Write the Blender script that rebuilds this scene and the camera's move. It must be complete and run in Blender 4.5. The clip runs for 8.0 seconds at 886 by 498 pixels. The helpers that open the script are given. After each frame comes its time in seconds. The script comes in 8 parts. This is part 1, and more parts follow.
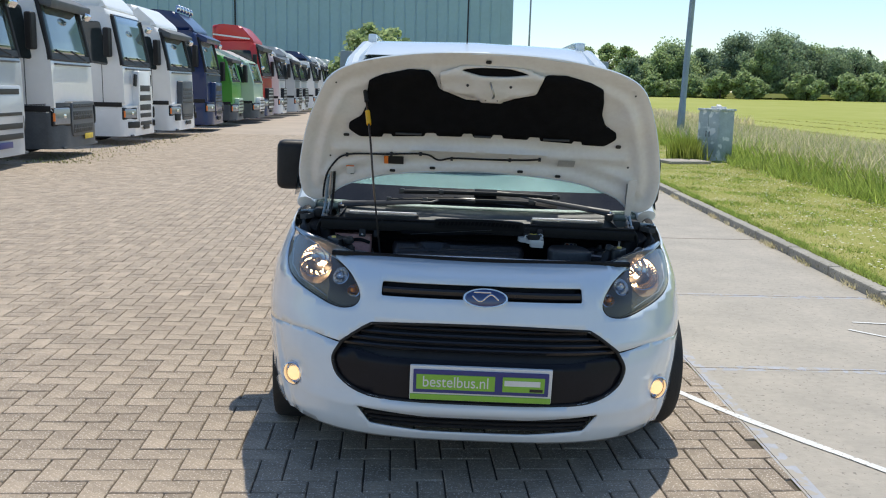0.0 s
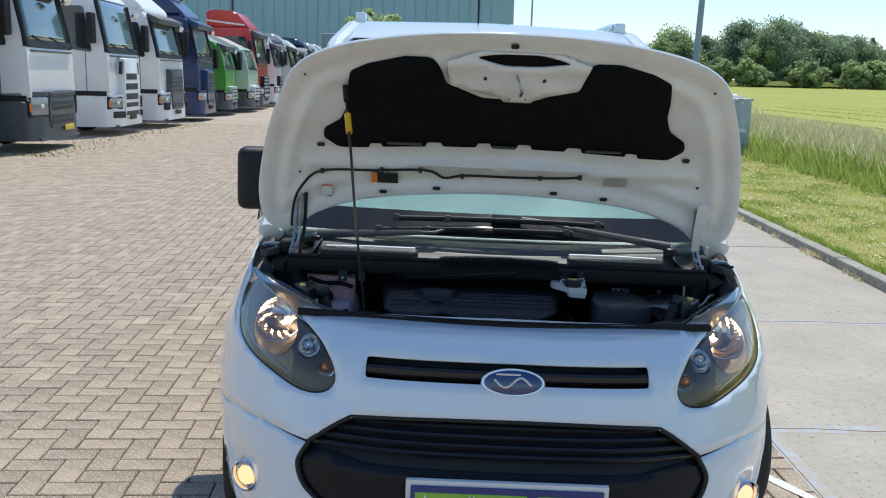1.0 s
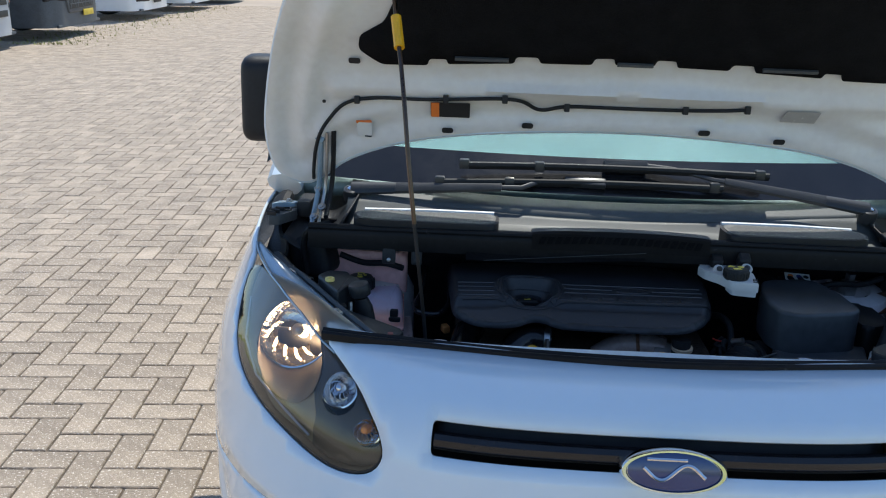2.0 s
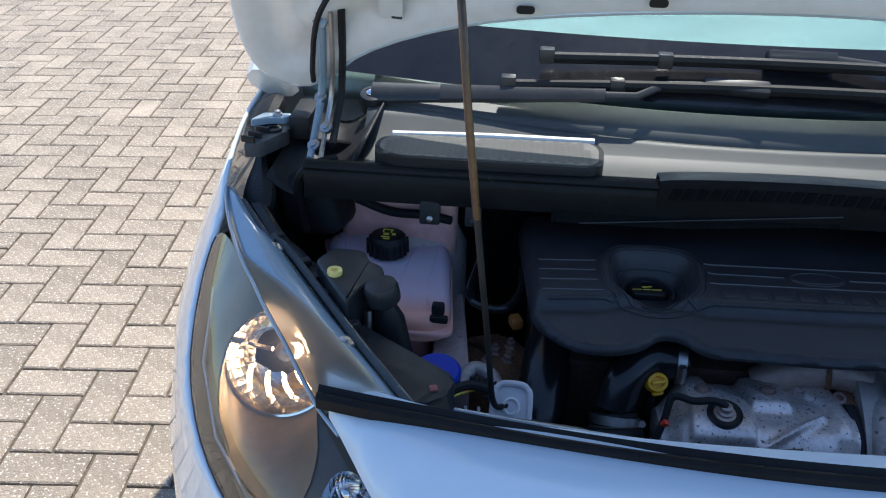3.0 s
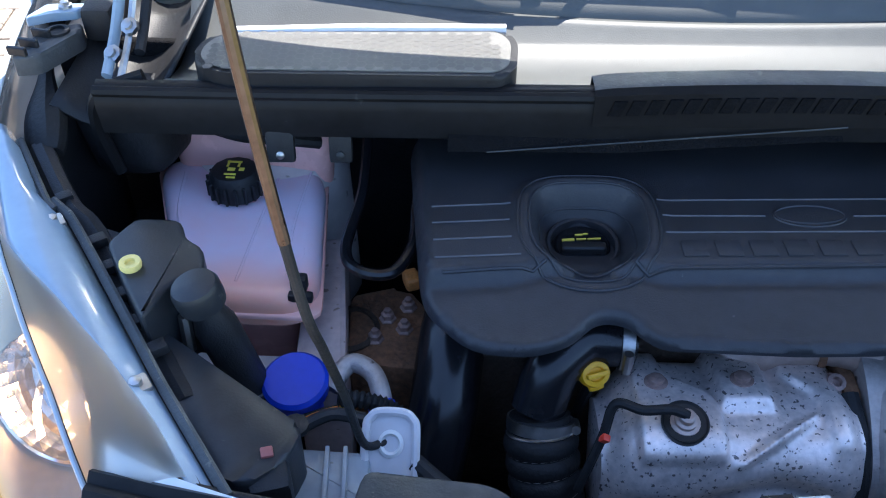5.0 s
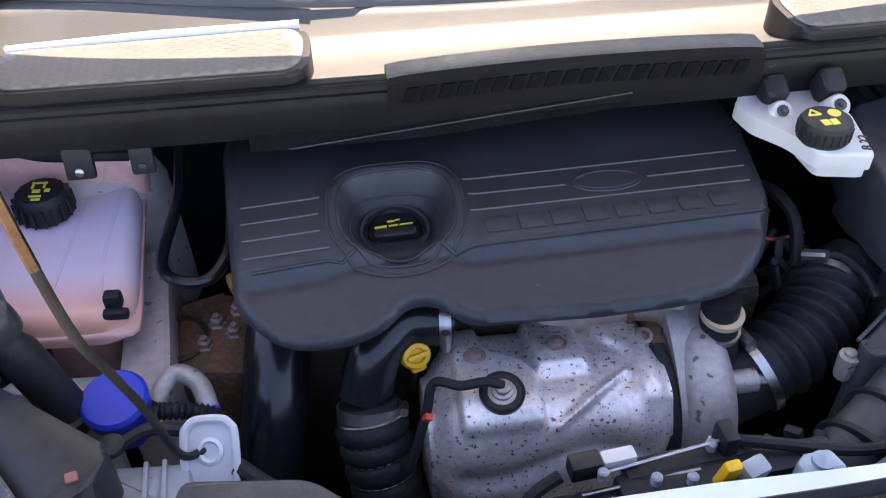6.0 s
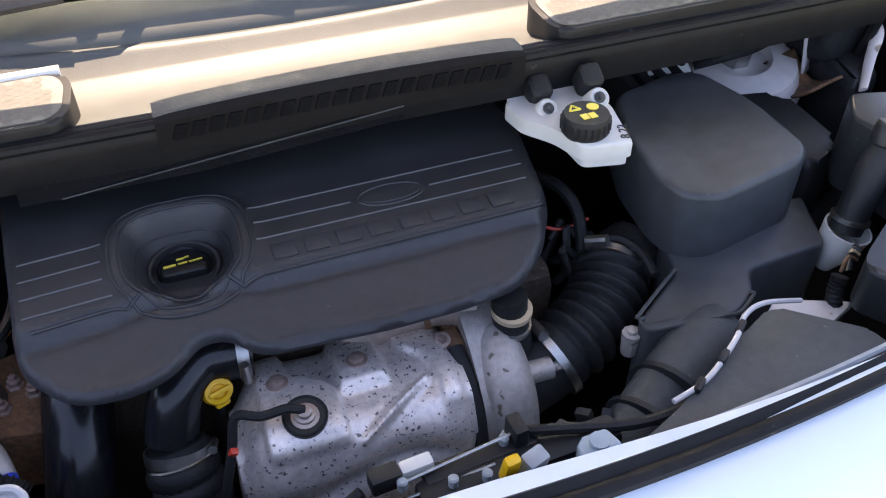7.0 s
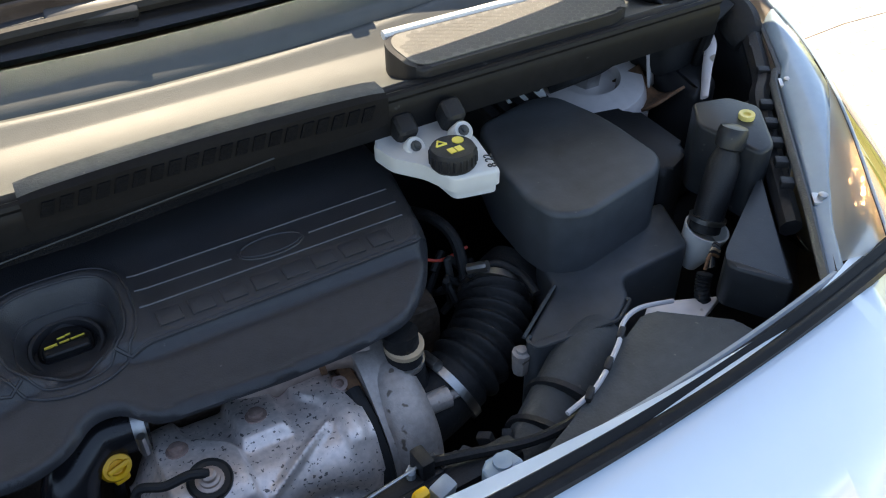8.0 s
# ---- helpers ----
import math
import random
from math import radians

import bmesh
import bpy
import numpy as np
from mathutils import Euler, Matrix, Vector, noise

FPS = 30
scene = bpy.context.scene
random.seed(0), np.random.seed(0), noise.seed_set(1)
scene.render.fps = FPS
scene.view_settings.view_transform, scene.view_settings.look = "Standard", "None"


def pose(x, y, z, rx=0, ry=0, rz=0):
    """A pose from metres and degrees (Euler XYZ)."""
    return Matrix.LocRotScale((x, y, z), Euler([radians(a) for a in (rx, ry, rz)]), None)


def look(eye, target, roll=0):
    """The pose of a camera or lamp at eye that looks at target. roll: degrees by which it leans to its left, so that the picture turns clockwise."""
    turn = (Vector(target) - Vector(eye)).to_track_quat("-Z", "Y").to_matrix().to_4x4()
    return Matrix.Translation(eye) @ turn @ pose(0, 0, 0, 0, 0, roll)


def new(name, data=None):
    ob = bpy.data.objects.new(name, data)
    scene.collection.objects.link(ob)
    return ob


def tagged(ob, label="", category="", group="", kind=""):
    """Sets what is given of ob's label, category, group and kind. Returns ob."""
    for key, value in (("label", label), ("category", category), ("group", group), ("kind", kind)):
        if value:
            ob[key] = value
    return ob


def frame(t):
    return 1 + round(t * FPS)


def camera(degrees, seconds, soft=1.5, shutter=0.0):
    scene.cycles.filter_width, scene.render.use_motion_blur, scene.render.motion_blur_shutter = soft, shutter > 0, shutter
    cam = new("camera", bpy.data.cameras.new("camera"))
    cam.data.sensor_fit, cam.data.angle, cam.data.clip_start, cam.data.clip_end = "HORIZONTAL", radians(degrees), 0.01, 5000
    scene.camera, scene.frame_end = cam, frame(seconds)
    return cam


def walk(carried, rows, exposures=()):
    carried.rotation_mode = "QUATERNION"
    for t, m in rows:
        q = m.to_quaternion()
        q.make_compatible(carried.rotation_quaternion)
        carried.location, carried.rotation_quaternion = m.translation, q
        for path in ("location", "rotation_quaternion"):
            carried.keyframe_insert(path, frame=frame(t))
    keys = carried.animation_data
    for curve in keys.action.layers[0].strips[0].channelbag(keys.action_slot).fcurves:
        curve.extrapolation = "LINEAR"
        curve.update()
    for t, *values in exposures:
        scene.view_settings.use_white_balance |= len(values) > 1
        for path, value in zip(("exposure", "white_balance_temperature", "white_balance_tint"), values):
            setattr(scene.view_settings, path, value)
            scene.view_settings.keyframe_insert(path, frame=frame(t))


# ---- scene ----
cam = camera(52, 8.0, soft=1.1)
METRES, EYE, TILT, LEAN, TURN = 3.5, 1.53, -9.95, -1.2, 0.0
ROWS = [
    (0.0, 0.0, 0.0, 0.0, -0.0, 0.0, -0.0),
    (0.5, -0.0034, 0.1387, 0.0256, -0.01, -0.18, 0.0),
    (1.0, -0.0074, 0.2926, 0.0577, -0.01, -0.77, -0.03),
    (1.5, -0.0242, 0.4388, 0.0857, 0.87, -3.43, 0.01),
    (3.0, -0.0671, 0.7991, 0.1353, 4.74, -19.92, 0.26),
    (3.5, -0.0647, 0.8649, 0.1395, 5.38, -25.11, 0.3),
    (4.0, -0.0625, 0.8994, 0.138, 5.7, -28.26, 0.37),
    (5.5, -0.0309, 0.9126, 0.1366, -2.87, -33.06, 3.53),
    (6.0, -0.0179, 0.9091, 0.139, -7.28, -33.58, 4.23),
    (6.5, -0.003, 0.9057, 0.1433, -12.17, -34.1, 4.86),
    (7.0, 0.0066, 0.904, 0.1446, -17.87, -34.7, 5.57),
    (7.5, 0.0074, 0.902, 0.1501, -22.62, -34.66, 6.47),
    (8.0, 0.0066, 0.9001, 0.1497, -27.69, -33.83, 7.18),
]
START = pose(-0.18, -3.30, EYE, TILT, LEAN, TURN)
EXPOSURES = [(0.0, 0.03, 6350, 7), (1.5, 0.10, 6000, 6), (3.0, 0.62, 5950, 8), (3.5, 0.62, 5700, 6), (4.0, 0.72, 5750, 8), (5.5, 2.36, 6600, 17),
             (6.0, 2.42, 8000, 24), (6.5, 2.40, 8800, 25), (7.0, 2.22, 8600, 23), (7.5, 1.98, 8250, 18), (8.0, 1.64, 8050, 11)]
walk(cam, [(t, START @ pose(METRES * x, METRES * y, METRES * z, 90 + pitch, roll, yaw)) for t, x, y, z, yaw, pitch, roll in ROWS], EXPOSURES)

# the van stands a little askew on the cambered pavement: its own level frame, seen from the walk's start
VAN_POSE = START @ pose(-0.18, -3.30, 1.49, -9.3, -2.4, 0.0).inverted()

# ---------------------------------------------------------------- light
SUN = Vector((0.13, 0.53, 1.12)).normalized()
world = bpy.data.worlds.new("world")
scene.world = world
world.use_nodes = True
wn = world.node_tree
sky = wn.nodes.new("ShaderNodeTexSky")
sky.sky_type = "NISHITA"
sky.sun_disc = False
sky.sun_elevation = math.asin(SUN.z)
sky.sun_rotation = math.atan2(SUN.x, SUN.y)
sky.air_density, sky.dust_density, sky.ozone_density = 1.0, 0.3, 3.0
back = wn.nodes["Background"]
wn.links.new(sky.outputs["Color"], back.inputs["Color"])
back.inputs["Strength"].default_value = 0.142
sun_data = bpy.data.lights.new("sun", "SUN")
sun_data.energy, sun_data.angle, sun_data.color = 4.0, radians(0.55), (1.0, 0.92, 0.79)
sun = new("sun", sun_data)
sun.matrix_world = look(SUN * 60, (0, 0, 0))

# ---------------------------------------------------------------- materials
def material(name, color, rough=0.5, metal=0.0, var=0.12, scale=8.0, bump=0.0, bump_scale=60.0, color2=None, coat=0.0, island=0.0,
             spec=0.5, speck=None, speck_scale=200.0, speck_cut=0.62, rough_var=0.12):
    """A surface with two scales of uneven colour, uneven gloss, fine relief, and specks or grime of a second colour."""
    m = bpy.data.materials.new(name)
    m.use_nodes = True
    nt = m.node_tree
    b = nt.nodes["Principled BSDF"]
    b.inputs["Metallic"].default_value = metal
    b.inputs["Specular IOR Level"].default_value = spec
    b.inputs["Coat Weight"].default_value = coat
    b.inputs["Coat Roughness"].default_value = 0.04
    tc = nt.nodes.new("ShaderNodeTexCoord")
    n1 = nt.nodes.new("ShaderNodeTexNoise")
    n1.inputs["Scale"].default_value, n1.inputs["Detail"].default_value = scale, 4.0
    n2 = nt.nodes.new("ShaderNodeTexNoise")
    n2.inputs["Scale"].default_value, n2.inputs["Detail"].default_value = scale * 9.0, 3.0
    for n in (n1, n2):
        nt.links.new(tc.outputs["Object"], n.inputs["Vector"])
    mixf = nt.nodes.new("ShaderNodeMath")
    mixf.operation = "MULTIPLY_ADD"
    nt.links.new(n2.outputs["Fac"], mixf.inputs[0])
    mixf.inputs[1].default_value = 0.4
    half = nt.nodes.new("ShaderNodeMath")
    half.operation = "MULTIPLY"
    nt.links.new(n1.outputs["Fac"], half.inputs[0])
    half.inputs[1].default_value = 0.6
    nt.links.new(half.outputs[0], mixf.inputs[2])
    ramp = nt.nodes.new("ShaderNodeValToRGB")
    lo = color2 or tuple(c * (1 - var) for c in color)
    hi = color if color2 else tuple(min(1.0, c * (1 + var)) for c in color)
    ramp.color_ramp.elements[0].position, ramp.color_ramp.elements[1].position = 0.35, 0.65
    ramp.color_ramp.elements[0].color, ramp.color_ramp.elements[1].color = (*lo, 1), (*hi, 1)
    nt.links.new(mixf.outputs[0], ramp.inputs["Fac"])
    out = ramp.outputs["Color"]
    if island:
        info = nt.nodes.new("ShaderNodeObjectInfo")
        geo = nt.nodes.new("ShaderNodeNewGeometry")
        add = nt.nodes.new("ShaderNodeMath")
        add.operation = "ADD"
        nt.links.new(info.outputs["Random"], add.inputs[0])
        nt.links.new(geo.outputs["Random Per Island"], add.inputs[1])
        fr = nt.nodes.new("ShaderNodeMath")
        fr.operation = "FRACT"
        nt.links.new(add.outputs[0], fr.inputs[0])
        mr = nt.nodes.new("ShaderNodeMapRange")
        mr.inputs["To Min"].default_value, mr.inputs["To Max"].default_value = 1 - island, 1 + island
        nt.links.new(fr.outputs[0], mr.inputs["Value"])
        hsv = nt.nodes.new("ShaderNodeHueSaturation")
        nt.links.new(out, hsv.inputs["Color"])
        nt.links.new(mr.outputs["Result"], hsv.inputs["Value"])
        out = hsv.outputs["Color"]
    if speck:
        n3 = nt.nodes.new("ShaderNodeTexNoise")
        n3.inputs["Scale"].default_value, n3.inputs["Detail"].default_value = speck_scale, 2.0
        nt.links.new(tc.outputs["Object"], n3.inputs["Vector"])
        cut = nt.nodes.new("ShaderNodeMapRange")
        cut.inputs["From Min"].default_value, cut.inputs["From Max"].default_value = speck_cut, speck_cut + 0.05
        nt.links.new(n3.outputs["Fac"], cut.inputs["Value"])
        mx = nt.nodes.new("ShaderNodeMix")
        mx.data_type = "RGBA"
        nt.links.new(cut.outputs["Result"], mx.inputs["Factor"])
        nt.links.new(out, mx.inputs["A"])
        mx.inputs["B"].default_value = (*speck, 1)
        out = mx.outputs["Result"]
    nt.links.new(out, b.inputs["Base Color"])
    rr = nt.nodes.new("ShaderNodeMapRange")
    rr.inputs["To Min"].default_value, rr.inputs["To Max"].default_value = max(0.02, rough - rough_var), min(1.0, rough + rough_var)
    nt.links.new(mixf.outputs[0], rr.inputs["Value"])
    nt.links.new(rr.outputs["Result"], b.inputs["Roughness"])
    if bump:
        n4 = nt.nodes.new("ShaderNodeTexNoise")
        n4.inputs["Scale"].default_value, n4.inputs["Detail"].default_value = bump_scale, 5.0
        nt.links.new(tc.outputs["Object"], n4.inputs["Vector"])
        bp = nt.nodes.new("ShaderNodeBump")
        bp.inputs["Strength"].default_value, bp.inputs["Distance"].default_value = bump, 0.01
        nt.links.new(n4.outputs["Fac"], bp.inputs["Height"])
        nt.links.new(bp.outputs["Normal"], b.inputs["Normal"])
    return m


def leafy(name, color, color2, scale, island):
    """Thin leaves: part of the light goes through them."""
    m = material(name, color, 0.7, color2=color2, scale=scale, island=island, spec=0.2)
    nt = m.node_tree
    b = nt.nodes["Principled BSDF"]
    src = b.inputs["Base Color"].links[0].from_socket
    tr = nt.nodes.new("ShaderNodeBsdfTranslucent")
    nt.links.new(src, tr.inputs["Color"])
    mx = nt.nodes.new("ShaderNodeMixShader")
    mx.inputs[0].default_value = 0.52
    nt.links.new(b.outputs[0], mx.inputs[1])
    nt.links.new(tr.outputs[0], mx.inputs[2])
    nt.links.new(mx.outputs[0], nt.nodes["Material Output"].inputs["Surface"])
    return m


def glass(name, color=(1, 1, 1), rough=0.0, ior=1.45):
    m = bpy.data.materials.new(name)
    m.use_nodes = True
    b = m.node_tree.nodes["Principled BSDF"]
    b.inputs["Base Color"].default_value = (*color, 1)
    b.inputs["Roughness"].default_value = rough
    b.inputs["IOR"].default_value = ior
    b.inputs["Transmission Weight"].default_value = 1.0
    return m


def clear(name, color, rough=0.02, gloss=0.05, haze=0.0):
    """A thin clear shell: it lets light straight through and mirrors more the flatter one looks at it."""
    m = bpy.data.materials.new(name)
    m.use_nodes = True
    nt = m.node_tree
    tr, gl = nt.nodes.new("ShaderNodeBsdfTransparent"), nt.nodes.new("ShaderNodeBsdfGlossy")
    tr.inputs["Color"].default_value = (*color, 1)
    gl.inputs["Roughness"].default_value = rough
    lw, pw, ma, mx = nt.nodes.new("ShaderNodeLayerWeight"), nt.nodes.new("ShaderNodeMath"), nt.nodes.new("ShaderNodeMath"), nt.nodes.new("ShaderNodeMixShader")
    pw.operation, ma.operation = "POWER", "MULTIPLY_ADD"
    pw.inputs[1].default_value, ma.inputs[1].default_value, ma.inputs[2].default_value = 2.8, 0.85, gloss
    for a, b in ((lw.outputs["Facing"], pw.inputs[0]), (pw.outputs[0], ma.inputs[0]), (ma.outputs[0], mx.inputs[0]), (tr.outputs[0], mx.inputs[1]), (gl.outputs[0], mx.inputs[2]), (mx.outputs[0], nt.nodes["Material Output"].inputs["Surface"])):
        nt.links.new(a, b)
    if haze:
        di, dm = nt.nodes.new("ShaderNodeBsdfTranslucent"), nt.nodes.new("ShaderNodeMixShader")
        di.inputs["Color"].default_value = (0.95, 0.92, 0.86, 1)
        dm.inputs[0].default_value = haze
        for a, b in ((mx.outputs[0], dm.inputs[1]), (di.outputs[0], dm.inputs[2]), (dm.outputs[0], nt.nodes["Material Output"].inputs["Surface"])):
            nt.links.new(a, b)
    return m


def glow(name, color, strength):
    m = bpy.data.materials.new(name)
    m.use_nodes = True
    b = m.node_tree.nodes["Principled BSDF"]
    b.inputs["Base Color"].default_value = (*color, 1)
    b.inputs["Emission Color"].default_value = (*color, 1)
    b.inputs["Emission Strength"].default_value = strength
    return m


# white paint; the blue in its base colour stands in for reflected sky
WHITE = material("white_paint_sky_tint", (0.71, 0.79, 0.86), 0.22, var=0.015, scale=3, coat=1.0, rough_var=0.05)
WHITE_IN = material("white_underside_paint", (0.80, 0.78, 0.75), 0.42, var=0.06, scale=6, coat=0.2, color2=(0.72, 0.69, 0.65), bump=0.03, bump_scale=40)
PLASTIC = material("black_plastic", (0.016, 0.016, 0.0175), 0.5, spec=0.35, var=0.25, scale=12, bump=0.12, bump_scale=500)
PLASTIC_G = material("gloss_black_plastic", (0.012, 0.012, 0.014), 0.22, var=0.2, scale=10)
BLANKM = material("satin_black_panel", (0.010, 0.011, 0.016), 0.34, spec=0.22, var=0.15, scale=8)
COVER = material("engine_cover_plastic", (0.034, 0.034, 0.038), 0.38, var=0.18, scale=9, bump=0.15, bump_scale=700, spec=0.42, speck=(0.09, 0.09, 0.09), speck_scale=160, speck_cut=0.74)
DUSTY = material("dusty_black_plastic", (0.052, 0.055, 0.056), 0.55, var=0.3, scale=9, bump=0.12, bump_scale=300, speck=(0.12, 0.115, 0.10), speck_scale=120, speck_cut=0.70)
GREYPL = material("grey_moulded_plastic", (0.30, 0.33, 0.36), 0.5, var=0.14, scale=10, speck=(0.16, 0.15, 0.13), speck_scale=60, speck_cut=0.70)
PALEPL = material("pale_moulded_plastic", (0.60, 0.57, 0.58), 0.45, var=0.08, scale=10)
COWL = material("grey_cowl_plastic", (0.078, 0.083, 0.081), 0.52, var=0.12, scale=4, bump=0.06, bump_scale=600)
VENTM = material("dusty_vent_plastic", (0.012, 0.011, 0.011), 0.7, spec=0.12, var=0.2, scale=12, bump=0.06, bump_scale=300)
RUBBER = material("black_rubber", (0.016, 0.016, 0.017), 0.6, spec=0.3, var=0.3, scale=14, bump=0.15, bump_scale=200)
SEAL = material("worn_rubber_seal", (0.0125, 0.0123, 0.013), 0.46, var=0.3, scale=10, speck=(0.06, 0.06, 0.06), speck_scale=50, speck_cut=0.72, spec=0.16)
FELT = material("black_felt", (0.008, 0.008, 0.009), 0.95, var=0.3, scale=20, bump=0.4, bump_scale=300, spec=0.1)
FOAM = material("grey_mesh_plastic", (0.16, 0.155, 0.14), 0.6, var=0.2, scale=30, bump=0.3, bump_scale=900)
TYRE = material("tyre_rubber", (0.022, 0.022, 0.022), 0.75, var=0.25, scale=10, bump=0.2, bump_scale=120)
STEEL = material("bare_steel", (0.46, 0.45, 0.44), 0.36, 1.0, var=0.2, scale=14, bump=0.05, bump_scale=200)
SHIELD = material("stained_aluminium", (0.78, 0.69, 0.66), 0.46, 0.55, var=0.25, scale=16, bump=0.08, bump_scale=140, speck=(0.17, 0.15, 0.15), speck_scale=210, speck_cut=0.625)
CAST = material("cast_aluminium", (0.47, 0.42, 0.395), 0.55, 0.4, var=0.22, scale=16, bump=0.15, bump_scale=500, speck=(0.16, 0.13, 0.11), speck_scale=70, speck_cut=0.66)
RUST = material("rusty_iron", (0.30, 0.145, 0.075), 0.75, 0.2, var=0.4, scale=18, bump=0.4, bump_scale=160, color2=(0.07, 0.045, 0.03))
RUSTBOLT = material("corroded_bolt", (0.36, 0.25, 0.22), 0.6, 0.4, var=0.3, scale=30, bump=0.2, bump_scale=300)
PAINTBAY = material("bay_paint", (0.74, 0.67, 0.65), 0.4, var=0.10, scale=7, coat=0.3, speck=(0.30, 0.25, 0.20), speck_scale=40, speck_cut=0.68)
RAILM = material("dusty_rail_paint", (0.46, 0.37, 0.355), 0.5, var=0.2, scale=12, speck=(0.22, 0.16, 0.13), speck_scale=60, speck_cut=0.66)
# pinks of both tank plastics stand in for reddish light falling on the tank
TANK = material("milky_tank_plastic", (0.80, 0.68, 0.80), 0.22, var=0.06, scale=3, color2=(0.85, 0.58, 0.64))
TANKPINK = material("warm_lit_tank_plastic", (0.90, 0.50, 0.44), 0.26, var=0.08, scale=4)
MESHCELL = material("mesh_web", (0.098, 0.095, 0.088), 0.6, var=0.15, scale=30, bump=0.3, bump_scale=1200)
TANK.node_tree.nodes["Principled BSDF"].inputs["Subsurface Weight"].default_value = 0.5
TANK.node_tree.nodes["Principled BSDF"].inputs["Subsurface Radius"].default_value = (0.05, 0.03, 0.03)
def stained(m, tint, y0, y1):
    """Tints the wall towards its front end with painted warm light."""
    nt = m.node_tree
    b = nt.nodes["Principled BSDF"]
    src = b.inputs["Base Color"].links[0].from_socket
    tc, sep, mr, mx = nt.nodes.new("ShaderNodeTexCoord"), nt.nodes.new("ShaderNodeSeparateXYZ"), nt.nodes.new("ShaderNodeMapRange"), nt.nodes.new("ShaderNodeMix")
    mr.interpolation_type, mx.data_type = "SMOOTHSTEP", "RGBA"
    mr.inputs["From Min"].default_value, mr.inputs["From Max"].default_value = y0, y1
    nt.links.new(tc.outputs["Object"], sep.inputs[0])
    nt.links.new(sep.outputs["Y"], mr.inputs["Value"])
    nt.links.new(mr.outputs["Result"], mx.inputs["Factor"])
    nt.links.new(src, mx.inputs["A"])
    mx.inputs["B"].default_value = (*tint, 1)
    nt.links.new(mx.outputs["Result"], b.inputs["Base Color"])


# orange glow painted into the tank's front end
stained(TANK, (0.92, 0.46, 0.34), 0.665, 0.58)
MILK = material("white_reservoir_plastic", (0.64, 0.63, 0.61), 0.4, var=0.05, scale=8)
YELLOW = material("yellow_plastic", (0.84, 0.44, 0.012), 0.4, var=0.08, scale=20)
BLUECAP = material("blue_plastic", (0.012, 0.05, 0.52), 0.4, var=0.10, scale=12)
BADGEBLUE = material("badge_blue", (0.01, 0.03, 0.14), 0.2, var=0.1, scale=20, coat=1.0)
CHROME = material("chrome", (0.78, 0.78, 0.80), 0.10, 1.0, var=0.05, scale=20, rough_var=0.05)
SENSORPL = material("browned_orange_plastic", (0.55, 0.22, 0.06), 0.5, var=0.3, scale=40)
ORANGE = material("orange_sticker", (0.85, 0.22, 0.03), 0.5, var=0.05)
PAPER = material("white_sticker", (0.75, 0.75, 0.74), 0.5, var=0.05)
INK = material("black_ink", (0.02, 0.02, 0.02), 0.5, var=0.1)
YELLOWINK = material("yellow_print", (0.85, 0.68, 0.10), 0.5, var=0.05)
GREEN = material("green_print", (0.25, 0.50, 0.06), 0.35, var=0.06)
BLUEPL = material("blue_print", (0.035, 0.045, 0.20), 0.35, var=0.08)
REDWIRE = material("red_plastic", (0.75, 0.06, 0.03), 0.4, var=0.1)
REFLECTOR = material("lamp_reflector", (0.72, 0.69, 0.64), 0.15, 1.0, var=0.06, scale=30, rough_var=0.06)
# on the lamp tops this blue-grey stands in for sky mirrored in clear plastic
BLUEGREY = material("blue_grey_gloss", (0.29, 0.375, 0.45), 0.20, var=0.05, scale=9, coat=0.6)
AMBER = material("amber_bulb", (0.9, 0.30, 0.03), 0.25, var=0.1)
CLEAR = clear("clear_lens", (0.95, 0.96, 0.97))
HAZED = clear("hazed_upper_lens", (0.90, 0.91, 0.92), 0.22, 0.12, 0.80)
SCREEN = glass("windscreen_glass", (0.66, 0.88, 0.90))
DARKGLASS = material("dark_window_glass", (0.03, 0.04, 0.045), 0.06, var=0.2, scale=1.5, coat=1.0, rough_var=0.03)
TRUCKGLASS = material("truck_window_glass", (0.085, 0.135, 0.14), 0.08, var=0.35, scale=0.9, coat=1.0, rough_var=0.03)
BULB = glow("lit_bulb", (1.0, 0.62, 0.32), 28.0)
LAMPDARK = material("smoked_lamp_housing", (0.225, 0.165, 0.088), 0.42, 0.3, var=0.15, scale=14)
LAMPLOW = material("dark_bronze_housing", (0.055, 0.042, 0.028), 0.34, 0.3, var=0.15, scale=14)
BOXPL = material("black_box_plastic", (0.024, 0.026, 0.029), 0.36, var=0.25, scale=7, bump=0.035, bump_scale=400, speck=(0.07, 0.068, 0.062), speck_scale=90, speck_cut=0.70, spec=0.35)
DUSTLID = material("dusty_lid_plastic", (0.044, 0.048, 0.053), 0.42, var=0.35, scale=5, bump=0.03, bump_scale=300, speck=(0.085, 0.085, 0.085), speck_scale=140, speck_cut=0.72)
OILY = material("oily_iron", (0.07, 0.05, 0.038), 0.55, 0.3, var=0.4, scale=18, bump=0.4, bump_scale=120)
TAN = material("tan_band", (0.55, 0.40, 0.26), 0.5, var=0.1)
PALEYEL = material("pale_yellow_plastic", (0.85, 0.68, 0.22), 0.45, var=0.08, scale=30)
WIPERM = material("satin_black_metal", (0.028, 0.029, 0.031), 0.34, var=0.15, scale=12)
# cover plastic made lighter: the light caught by the ribs, put into their colour
RIBLIGHT = material("rib_highlight_plastic", (0.095, 0.095, 0.102), 0.5, var=0.2, scale=30)
HEATED = material("heat_tinted_steel", (0.42, 0.33, 0.29), 0.5, 0.5, var=0.2, scale=14, bump=0.1, bump_scale=90)
